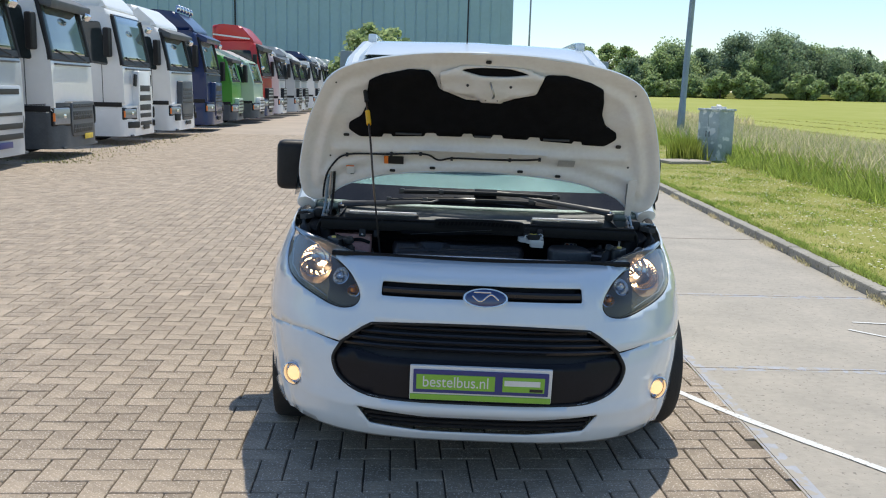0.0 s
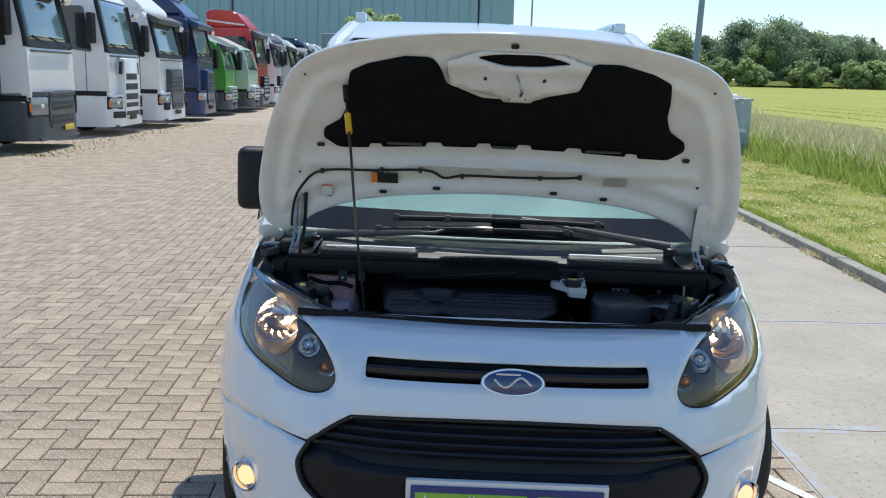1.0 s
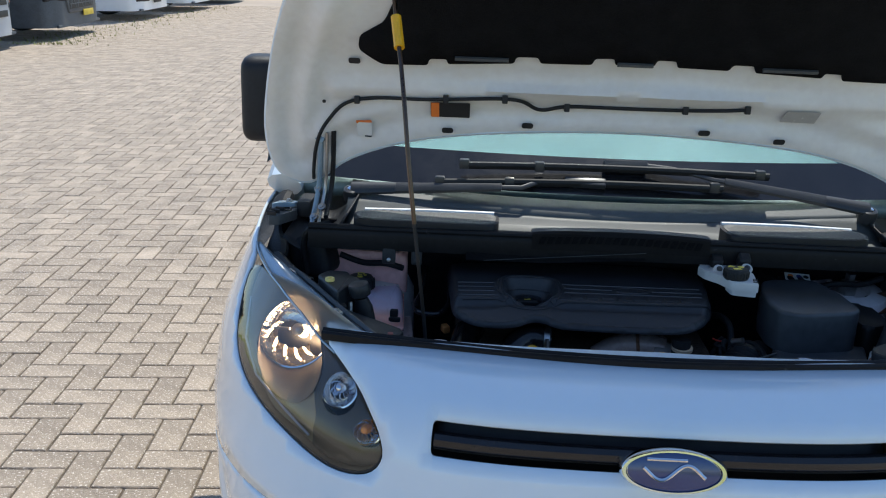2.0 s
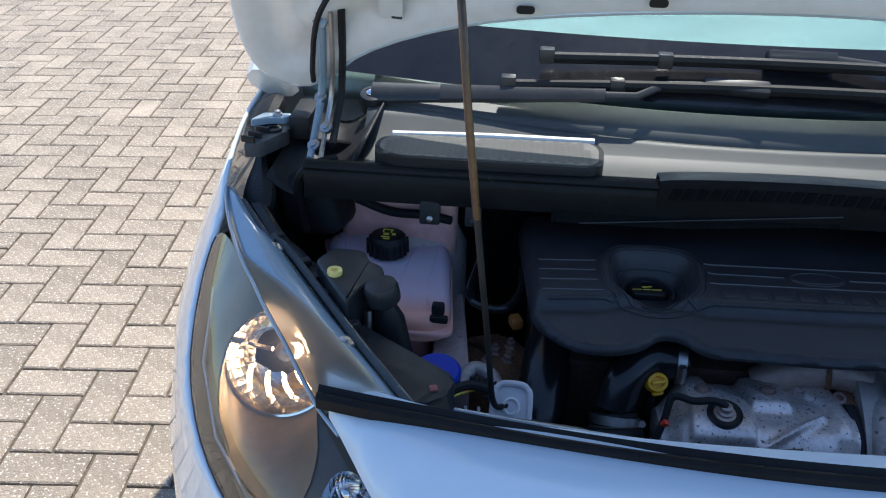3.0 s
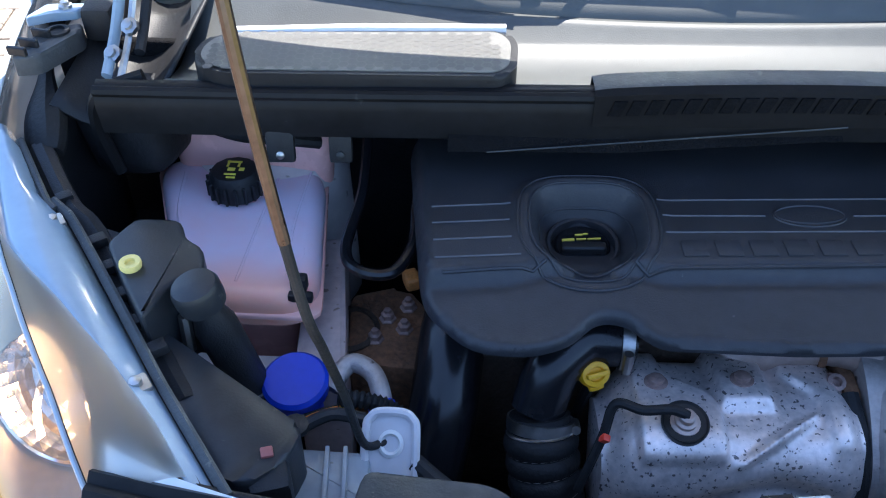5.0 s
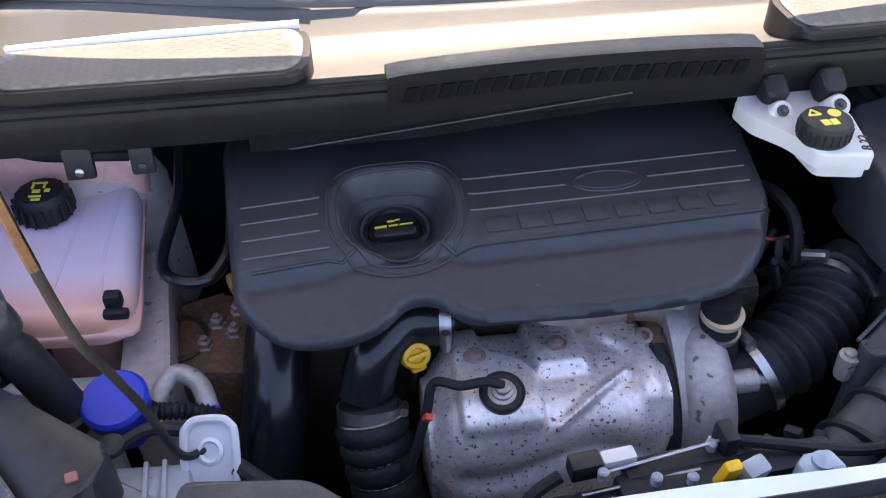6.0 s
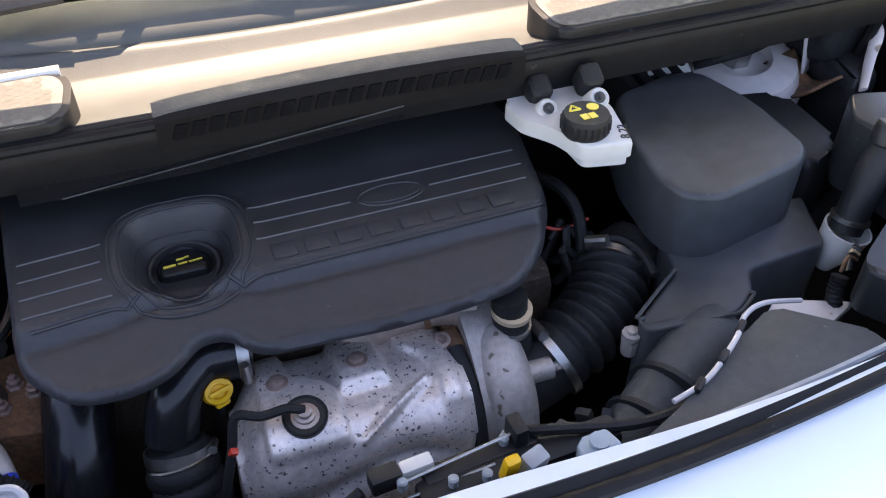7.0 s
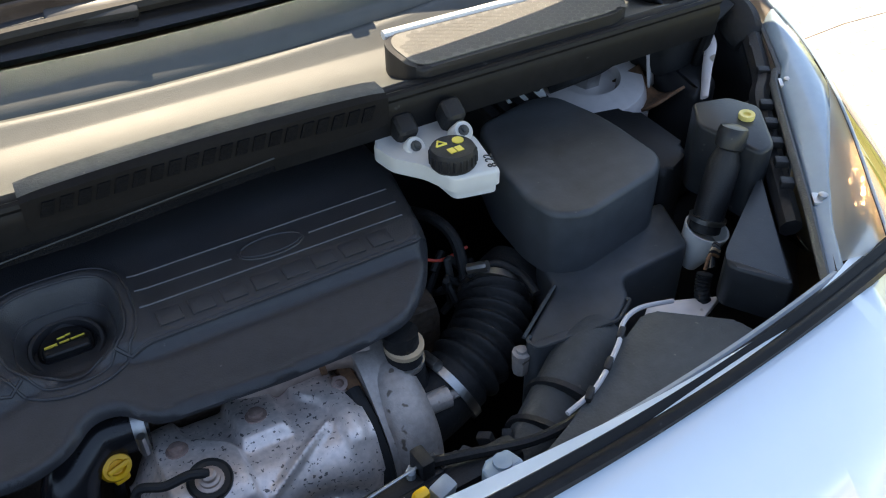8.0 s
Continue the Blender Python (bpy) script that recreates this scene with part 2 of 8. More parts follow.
FADEDRED = material("faded_red_plastic", (0.32, 0.10, 0.085), 0.5, var=0.1)
RODM = material("bronzed_steel", (0.105, 0.075, 0.058), 0.30, 0.9, var=0.25, scale=20)
FOGBULB = glow("lit_fog_bulb", (1.0, 0.66, 0.32), 0.95)


# ---------------------------------------------------------------- mesh tools
def finish(name, bm, mat, parent=None, label="", smooth=35, thick=0.0, offset=-1.0):
    me = bpy.data.meshes.new(name)
    bmesh.ops.recalc_face_normals(bm, faces=bm.faces)
    for f in bm.faces:
        f.smooth = smooth > 0
    bm.to_mesh(me)
    bm.free()
    if smooth:
        me.set_sharp_from_angle(angle=radians(smooth))
    me.materials.append(mat)
    ob = new(name, me)
    if parent is not None:
        ob.parent = parent
    if label:
        ob["label"] = label
    if thick:
        s = ob.modifiers.new("thickness", "SOLIDIFY")
        s.thickness, s.offset = thick, offset
    return ob


def part(name, bm, mat, parent, label="", smooth=35, thick=0.0, offset=-1.0):
    return finish(name, bm, mat, parent, label, smooth, thick, offset)


def box(bm, c, size, rot=(0, 0, 0), bevel=0.0, seg=2, m=None):
    """A box with rounded edges; m: a pose on top."""
    mt = pose(*c, *rot) @ Matrix.Diagonal((*size, 1))
    if m is not None:
        mt = m @ mt
    vs = bmesh.ops.create_cube(bm, size=1.0, matrix=mt)["verts"]
    if bevel:
        es = list({e for v in vs for e in v.link_edges})
        bmesh.ops.bevel(bm, geom=es, offset=bevel, segments=seg, affect="EDGES", profile=0.6)
    return bm


def fillet(poly, r, n=4):
    """A closed 2D outline with its corners rounded; r: one radius or one for each corner."""
    out, k = [], len(poly)
    for i, p in enumerate(poly):
        rad = r[i] if isinstance(r, (list, tuple)) else r
        p, a, b = Vector(p), Vector(poly[i - 1]), Vector(poly[(i + 1) % k])
        la, lb = (a - p).length, (b - p).length
        d = min(rad, la * 0.48, lb * 0.48)
        if d < 1e-5:
            out.append(tuple(p))
            continue
        q0, q1 = p + (a - p) / la * d, p + (b - p) / lb * d
        for j in range(n + 1):
            t = j / n
            out.append(tuple((1 - t) ** 2 * q0 + 2 * t * (1 - t) * p + t * t * q1))
    return out


def prism(bm, poly, lo, hi, bevel=0.0, seg=2, m=None, taper=0.0):
    """A plate or block: the outline poly (x, y) from height lo to hi, its upper rim rounded; taper pulls the top in."""
    cx, cy = sum(p[0] for p in poly) / len(poly), sum(p[1] for p in poly) / len(poly)
    low = [bm.verts.new((p[0], p[1], lo)) for p in poly]
    top = [bm.verts.new((cx + (p[0] - cx) * (1 - taper), cy + (p[1] - cy) * (1 - taper), hi)) for p in poly]
    k = len(poly)
    f = bm.faces.new(top)
    g = bm.faces.new(list(reversed(low)))
    sides = [bm.faces.new((low[i], low[(i + 1) % k], top[(i + 1) % k], top[i])) for i in range(k)]
    new_v = low + top
    if bevel:
        es = [e for e in f.edges]
        r = bmesh.ops.bevel(bm, geom=es, offset=bevel, segments=seg, affect="EDGES", profile=0.5)
        new_v = list({v for x in (g, *[s for s in sides if s.is_valid], *r["faces"]) if x.is_valid for v in x.verts} | {v for v in top if v.is_valid})
        if f.is_valid:
            new_v = list(set(new_v) | set(f.verts))
    if m is not None:
        bmesh.ops.transform(bm, matrix=m, verts=[v for v in new_v if v.is_valid])
    return bm


def pillow(bm, poly, lo, hi, r, seg=5, m=None):
    """A moulded block: the outline poly from height lo to hi, its upper rim rolled in by the radius r."""
    area = sum(poly[i - 1][0] * poly[i][1] - poly[i][0] * poly[i - 1][1] for i in range(len(poly)))
    s = 1 if area > 0 else -1
    k, nrm = len(poly), []
    for i in range(k):
        a, b = Vector(poly[i - 1]), Vector(poly[(i + 1) % k])
        nrm.append(Vector((-(b - a).y, (b - a).x)).normalized() * s)
    levels = [(0.0, lo)] + [(r * (1 - math.cos(math.pi / 2 * i / seg)), hi - r + r * math.sin(math.pi / 2 * i / seg)) for i in range(seg + 1)]
    rings = []
    for d, z in levels:
        ring = []
        for i in range(k):
            v = Vector((poly[i][0] + nrm[i].x * d, poly[i][1] + nrm[i].y * d, z))
            ring.append(bm.verts.new(m @ v if m is not None else v))
        rings.append(ring)
    for i in range(len(rings) - 1):
        for j in range(k):
            bm.faces.new((rings[i][j], rings[i][(j + 1) % k], rings[i + 1][(j + 1) % k], rings[i + 1][j]))
    bm.faces.new(rings[-1])
    bm.faces.new(list(reversed(rings[0])))
    return bm


def curve(points, n=6, closed=False):
    """Points glided through by a smooth line."""
    pts = [Vector(p) for p in points]
    k, out = len(pts), []
    for i in range(k if closed else k - 1):
        if closed:
            a, b, c, d = pts[i - 1], pts[i], pts[(i + 1) % k], pts[(i + 2) % k]
        else:
            a, b, c, d = pts[max(i - 1, 0)], pts[i], pts[i + 1], pts[min(i + 2, k - 1)]
        for j in range(n):
            t = j / n
            out.append(0.5 * (2 * b + (c - a) * t + (2 * a - 5 * b + 4 * c - d) * t * t + (3 * b - a - 3 * c + d) * t ** 3))
    if not closed:
        out.append(pts[-1])
    return out


def tube(bm, pts, r, seg=10, cap=True, flat=1.0):
    """A round bar along pts; r: a radius or a function of the share of the way."""
    pts = [Vector(p) for p in pts]
    k, rings = len(pts), []
    d0 = (pts[1] - pts[0]).normalized()
    side = d0.orthogonal().normalized()
    for i, p in enumerate(pts):
        d = (pts[min(i + 1, k - 1)] - pts[max(i - 1, 0)]).normalized()
        side = (side - d * side.dot(d)).normalized()
        up = d.cross(side)
        rad = r(i / (k - 1)) if callable(r) else r
        rings.append([bm.verts.new(p + (side * math.cos(a) + up * math.sin(a) * flat) * rad) for a in [2 * math.pi * j / seg for j in range(seg)]])
    for i in range(k - 1):
        for j in range(seg):
            bm.faces.new((rings[i][j], rings[i][(j + 1) % seg], rings[i + 1][(j + 1) % seg], rings[i + 1][j]))
    if cap:
        bm.faces.new(list(reversed(rings[0])))
        bm.faces.new(rings[-1])
    return bm


def lathe(bm, prof, m, seg=24):
    """A turned body: (radius, height) pairs round the pose's z axis."""
    rings = []
    for r, h in prof:
        rings.append([bm.verts.new(m @ Vector((max(r, 1e-4) * math.cos(2 * math.pi * j / seg), max(r, 1e-4) * math.sin(2 * math.pi * j / seg), h))) for j in range(seg)])
    for i in range(len(rings) - 1):
        for j in range(seg):
            bm.faces.new((rings[i][j], rings[i][(j + 1) % seg], rings[i + 1][(j + 1) % seg], rings[i + 1][j]))
    bm.faces.new(list(reversed(rings[0])))
    bm.faces.new(rings[-1])
    return bm


def inside(p, poly):
    x, y, c, k = p[0], p[1], False, len(poly)
    for i in range(k):
        (x0, y0), (x1, y1) = poly[i][:2], poly[i - 1][:2]
        if (y0 > y) != (y1 > y) and x < (x1 - x0) * (y - y0) / (y1 - y0) + x0:
            c = not c
    return c


def sheet(bm, outer, holes, step, fn, extra=()):
    """A skin: the outline (u, v) less its holes, cut into small triangles and laid on the form fn(u, v)."""
    from mathutils.geometry import delaunay_2d_cdt
    verts, edges = [], []
    for loop in (outer, *holes):
        dense = []
        for i, p in enumerate(loop):
            q = loop[(i + 1) % len(loop)]
            n = max(1, int(math.dist(p, q) / step))
            dense += [(p[0] + (q[0] - p[0]) * j / n, p[1] + (q[1] - p[1]) * j / n) for j in range(n)]
        b = len(verts)
        verts += [Vector(p) for p in dense]
        edges += [(b + i, b + (i + 1) % len(dense)) for i in range(len(dense))]
    rim = np.array([tuple(v) for v in verts])
    us, vs = [p[0] for p in outer], [p[1] for p in outer]
    for i in range(int((max(us) - min(us)) / step) + 1):
        for j in range(int((max(vs) - min(vs)) / step) + 1):
            p = (min(us) + (i + 0.5 + 0.25 * (j % 2)) * step, min(vs) + (j + 0.5) * step)
            if inside(p, outer) and not any(inside(p, h) for h in holes) and np.min(np.hypot(rim[:, 0] - p[0], rim[:, 1] - p[1])) > step * 0.5:
                verts.append(Vector(p))
    verts += [Vector(p) for p in extra if inside(p, outer)]
    vo, eo, fo, *_ = delaunay_2d_cdt(verts, edges, [], 0, 1e-6)
    bv = [bm.verts.new(fn(v[0], v[1])) for v in vo]
    for f in fo:
        c = (sum(vo[i][0] for i in f) / len(f), sum(vo[i][1] for i in f) / len(f))
        if inside(c, outer) and not any(inside(c, h) for h in holes):
            bm.faces.new([bv[i] for i in f])
    for v in [v for v in bm.verts if not v.link_faces]:
        bm.verts.remove(v)
    return bm


def gridmesh(bm, fn, nu, nv):
    vs = [[bm.verts.new(fn(i / nu, j / nv)) for j in range(nv + 1)] for i in range(nu + 1)]
    for i in range(nu):
        for j in range(nv):
            bm.faces.new((vs[i][j], vs[i + 1][j], vs[i + 1][j + 1], vs[i][j + 1]))
    return bm


def interp(x, xs, ys):
    return float(np.interp(x, xs, ys))


def B():
    return bmesh.new()


def empty(name, label, category, group="", m=None):
    ob = new(name)
    ob.empty_display_size = 0.2
    if m is not None:
        ob.matrix_world = m
    return tagged(ob, label, category, group)

# ---------------------------------------------------------------- the form of the van's nose
BACK_Y = 0.95


def half_width(z):
    return interp(z, (0.15, 0.25, 0.45, 0.62, 0.75, 0.87, 0.95, 1.05), (0.888, 0.911, 0.931, 0.934, 0.913, 0.868, 0.835, 0.80))


def nose_y(z):
    return interp(z, (0.15, 0.20, 0.25, 0.33, 0.50, 0.58, 0.66, 0.74, 0.79, 0.825, 0.85, 0.875, 0.95, 1.05),
                  (0.12, 0.06, 0.03, 0.010, 0.006, 0.025, 0.055, 0.075, 0.10, 0.145, 0.19, 0.26, 0.42, 0.60))


PLAN = []
for _i in range(2001):
    _t = math.pi / 2 * _i / 2000
    PLAN.append((math.sin(_t) ** 0.625 * 0.915, BACK_Y - BACK_Y * math.cos(_t)))
PLAN_U = [0.0]
for _a, _b in zip(PLAN, PLAN[1:]):
    PLAN_U.append(PLAN_U[-1] + math.dist(_a, _b))
PLAN_X = [p[0] / 0.915 for p in PLAN]
U_END = PLAN_U[-1]


def nose(u, z, out=0.0):
    """A point of the van's outer skin: u runs round the nose from its middle and back along the side, z is the height."""
    s, a = (1 if u >= 0 else -1), abs(u)
    w, p = half_width(z), interp(z, (0.6, 0.87), (3.2, 3.4))
    xn = min(interp(a, PLAN_U, PLAN_X), 1.0)
    y0 = nose_y(z)
    y = BACK_Y - (BACK_Y - y0) * math.sqrt(max(0.0, 1 - xn ** p))
    if a > U_END:
        y = BACK_Y + a - U_END
    v = Vector((s * w * xn, y, z))
    if out:
        n = Vector((s * (0.15 + 0.85 * xn ** 3), -math.sqrt(max(0.0, 1 - xn ** 4)), 0.25 if z > 0.75 else 0.0)).normalized()
        v += n * out
    return v

# ---------------------------------------------------------------- the van: shell
van = empty("van", "white delivery van with its bonnet propped open, parked on brick paving", "van", m=VAN_POSE)


def mirror_loop(half):
    """A closed outline from its right half, given from the middle top round to the middle bottom."""
    return half + [(-x, z) for x, z in reversed(half) if abs(x) > 1e-6]


LAMP = [(0.474, 0.728), (0.496, 0.770), (0.552, 0.812), (0.64, 0.845), (0.75, 0.868), (0.88, 0.885), (1.02, 0.893), (1.10, 0.875),
        (1.065, 0.835), (0.96, 0.778), (0.83, 0.742), (0.70, 0.714), (0.575, 0.686), (0.500, 0.694)]
GRILLE_LOW = [(0.538, 0.552), (0.570, 0.500), (0.566, 0.460), (0.538, 0.418), (0.46, 0.376), (0.33, 0.358), (0.0, 0.356)]
GRILLE_TOP = [(0.0, 0.652), (0.20, 0.650), (0.385, 0.642), (0.43, 0.630), (0.528, 0.564)]

# bumper with its two lamp holes and the lower air slot
lower = [(0.0, 0.190), (0.60, 0.188), (1.00, 0.200), (1.24, 0.225), (1.30, 0.40), (1.29, 0.5205), (1.06, 0.5416), (0.90, 0.5616), (0.70, 0.5736)] + GRILLE_LOW
loop = [(x, z) for x, z in lower] + [(-x, z) for x, z in reversed(lower) if x > 0]
air = fillet([(-0.47, 0.320), (-0.20, 0.300), (0.20, 0.300), (0.47, 0.320), (0.42, 0.250), (0.20, 0.232), (-0.20, 0.232), (-0.42, 0.250)], 0.012)


def circle(u, z, ru, rz, n=20):
    return [(u + ru * math.cos(2 * math.pi * i / n), z + rz * math.sin(2 * math.pi * i / n)) for i in range(n)]


FOG = (0.83, 0.365)


def bumper_form(u, z):
    v = nose(u, z)
    d = math.hypot((abs(u) - 0.82) / 0.17, (z - 0.365) / 0.14)
    if d < 1:
        v.y += 0.03 * (1 - d * d) ** 2
    v.y -= 0.012 * math.exp(-((z - 0.322) / 0.014) ** 2)
    fold = abs(u) - (1.02 - 0.32 * (0.52 - z))
    v.y -= 0.012 * math.exp(-(fold / 0.022) ** 2) * min(1.0, max(0.0, (0.54 - z) / 0.06))
    v.y += 0.008 * math.exp(-((fold + 0.06) / 0.03) ** 2) * min(1.0, max(0.0, (0.54 - z) / 0.06))
    return v


bumper = part("bumper", sheet(B(), loop, [air, circle(*FOG, 0.046, 0.042), circle(-FOG[0], FOG[1], 0.046, 0.042)], 0.022, bumper_form), WHITE, van, "white painted front bumper", 50, 0.006, 1)
slot = fillet([(-0.392, 0.794), (0.392, 0.794), (0.386, 0.744), (-0.386, 0.744)], 0.008)

# nose panel and wings in one skin, open at the lamps
edge = [(p.x, p.z) for p in curve([(u, 0, z) for u, z in LAMP], 4, True)]
rim_line = []
for i in list(range(12, -1, -1)) + list(range(len(edge) - 1, 27, -1)):
    (u0, z0), (u1, z1) = edge[i - 1], edge[(i + 1) % len(edge)]
    d = math.hypot(u1 - u0, z1 - z0)
    rim_line.append((edge[i][0] - (z1 - z0) / d * 0.004, edge[i][1] + (u1 - u0) / d * 0.004))
side = [(0.66, 0.868)] + rim_line + [(1.12, 0.895), (1.30, 0.925), (1.50, 0.952), (1.80, 0.985), (2.20, 1.00),
        (2.20, 0.28), (1.80, 0.28), (1.785, 0.40), (1.735, 0.52), (1.65, 0.61), (1.53, 0.668), (1.40, 0.683), (1.31, 0.66), (1.30, 0.61), (1.292, 0.521),
        (1.06, 0.542), (0.90, 0.562), (0.70, 0.574), (0.541, 0.559)]
half_loop = [(0.0, 0.876), (0.35, 0.874)] + side + list(reversed(GRILLE_TOP))
loop = half_loop + [(-x, z) for x, z in reversed(half_loop) if x > 0]
part("nose_panel", sheet(B(), loop, [slot], 0.025, nose), WHITE, van, "white painted nose panel and wings", 50, 0.006, 1)

# grille
bm = B()
sheet(bm, GRILLE_TOP + GRILLE_LOW[:-1] + [(-x, z) for x, z in reversed(GRILLE_LOW)] + [(-x, z) for x, z in reversed(GRILLE_TOP) if x > 0], [], 0.03, lambda u, z: nose(u, z) + Vector((0, 0.045 if z > 0.55 else 0.02, 0)))
grille = part("grille", bm, PLASTIC, van, "black plastic front grille", 40, 0.004, 1)
for z, w in ((0.628, 0.40), (0.604, 0.45), (0.580, 0.49), (0.556, 0.53)):
    bm = B()
    tube(bm, [nose(w * (2 * i / 24 - 1), z) + Vector((0, 0.014, 0)) for i in range(25)], 0.0075, 6, flat=1.7)
    part("slat", bm, PLASTIC_G, grille)
bm = B()
blank = GRILLE_LOW[1:] + [(-x, z) for x, z in reversed(GRILLE_LOW[1:]) if x > 0] + [(-0.552, 0.53), (-0.49, 0.540), (-0.36, 0.520), (0.36, 0.520), (0.49, 0.540), (0.552, 0.53)]
sheet(bm, blank, [], 0.03, lambda u, z: nose(u * 0.985, z) + Vector((0, 0.006 + 0.01 * abs(u), 0)))
part("blank_panel", bm, BLANKM, grille, "smooth black lower grille panel", 40, 0.006, 1)
bm = B()
ring = GRILLE_TOP + GRILLE_LOW[:-1] + [(-x, z) for x, z in reversed(GRILLE_LOW)] + [(-x, z) for x, z in reversed(GRILLE_TOP) if x > 0]
dense = curve([(x, 0, z) for x, z in ring], 5, True)
tube(bm, [nose(p.x, p.z) for p in dense] + [nose(dense[0].x, dense[0].z)], 0.0075, 8, False)
part("grille_surround", bm, PLASTIC, grille)

# lower air slot
bm = B()
sheet(bm, air, [], 0.03, lambda u, z: nose(u, z) + Vector((0, 0.04, 0)))
vent = part("lower_grille", bm, PLASTIC, van, "black lower air intake", 40, 0.004, 1)
for z, w in ((0.290, 0.44), (0.270, 0.43), (0.252, 0.42)):
    bm = B()
    tube(bm, [nose(w * (2 * i / 20 - 1), z) + Vector((0, 0.016, 0)) for i in range(21)], 0.006, 6, flat=1.6)
    part("slat", bm, PLASTIC, vent)

# slot above the grille with its dark bar
bm = B()
sheet(bm, fillet([(-0.385, 0.800), (0.385, 0.800), (0.385, 0.738), (-0.385, 0.738)], 0.008), [], 0.03, lambda u, z: nose(u, z) + Vector((0, 0.035, 0)))
upper_slot = part("upper_slot", bm, PLASTIC, van, "black slot above the grille", 40, 0.003, 1)
bm = B()
tube(bm, [nose(0.382 * (2 * i / 24 - 1), 0.763) + Vector((0, 0.010, 0)) for i in range(25)], 0.016, 10, flat=1.15)
part("bar", bm, PLASTIC_G, upper_slot)

# maker's badge: a plain blue oval in chrome
BADGE = Matrix.Translation(nose(0.012, 0.757) + Vector((0, -0.016, 0.0))) @ pose(0, 0, 0, 76, 0, 0) @ Matrix.Diagonal((1, 0.42, 1, 1))
badge = part("badge", lathe(B(), ((0.088, -0.012), (0.088, 0.004), (0.084, 0.009), (0.078, 0.009), (0.076, 0.005), (0, 0.005)), BADGE, 40), CHROME, van, "chrome-rimmed blue oval badge", 40)
part("badge_field", lathe(B(), ((0.0755, 0.002), (0.0755, 0.0065), (0.06, 0.0085), (0, 0.009)), BADGE, 40), BADGEBLUE, badge)
bm = B()
tube(bm, [BADGE @ Vector((x, 0.055 * math.sin(x * 75) * 0.55, 0.0095)) for x in [-0.05 + 0.1 * i / 30 for i in range(31)]], 0.0035, 6)
tube(bm, [BADGE @ Vector((x, 0.05, 0.009)) for x in (-0.045, -0.01, 0.02)], 0.003, 6)
part("badge_mark", bm, CHROME, badge)

# plate holder with a dealer's plate, its writing as plain bars
PLATE = pose(0.006, -0.008, 0.442, 6, 0, 0)
bm = B()
box(bm, (0, 0, 0), (0.535, 0.016, 0.138), bevel=0.005, m=PLATE)
plate = part("number_plate_holder", bm, PAPER, van, "plate holder with a blue and green dealer plate")
for nm, c, sz, mt in (("green_strip", (0, -0.0095, -0.055), (0.530, 0.004, 0.022), GREEN), ("plate_field", (0, -0.012, 0.010), (0.508, 0.004, 0.092), BLUEPL),
                      ("green_panel", (-0.095, -0.0145, 0.008), (0.295, 0.003, 0.060), GREEN), ("green_panel", (0.160, -0.0145, 0.008), (0.158, 0.003, 0.060), GREEN),
                      ("dark_bar", (0.208, -0.0168, -0.012), (0.05, 0.002, 0.012), INK)):
    bm = B()
    box(bm, c, sz, bevel=0.001, seg=1, m=PLATE)
    part(nm, bm, mt, plate)
word = bpy.data.curves.new("word", "FONT")
word.body, word.size, word.extrude, word.align_x, word.align_y = "bestelbus.nl", 0.062, 0.0006, "CENTER", "CENTER"
word_ob = bpy.data.objects.new("word", word)
word_me = bpy.data.meshes.new_from_object(word_ob)
bpy.data.objects.remove(word_ob)
word_me.materials.append(PAPER)
lettering = new("lettering", word_me)
lettering.parent = plate
lettering.matrix_basis = PLATE @ pose(-0.095, -0.0168, 0.008, 90, 0, 0) @ Matrix.Diagonal((0.86, 1, 1, 1))
bm = B()
box(bm, (0.155, -0.0168, 0.014), (0.135, 0.002, 0.022), bevel=0.0008, seg=1, m=PLATE)
part("white_bar", bm, PAPER, plate)


# headlamps: housing, bowls, bulbs and the clear lens that folds in over the wing's inner edge
def flange(sgn, a, b):
    """From the lamp's upper rim (b 0) to the strip over the bay's edge (b 1); a runs from the nose back."""
    u = 0.62 + 0.58 * a
    p = nose(sgn * u, interp(u, (0.62, 0.75, 0.88, 1.02, 1.2), (0.842, 0.868, 0.885, 0.895, 0.905)))
    q = Vector((sgn * interp(a, (0, 0.25, 0.55, 0.8, 0.87, 1), (0.500, 0.572, 0.643, 0.706, 0.732, 0.795)), interp(a, (0, 0.25, 0.55, 0.8, 0.87, 1), (0.300, 0.400, 0.505, 0.597, 0.620, 0.722)), interp(a, (0, 1), (0.862, 0.885))))
    v = p.lerp(q, b)
    v.z += 0.018 * math.sin(math.pi * b) * (1 - 0.3 * a)
    return v


def window_edge(a):
    """How far in from the rim the lamp's reflector shows through the lens."""
    return interp(a, (0, 0.15, 0.30, 0.42, 0.52, 0.60, 1), (0.80, 0.80, 0.66, 0.44, 0.20, 0.03, 0.02))


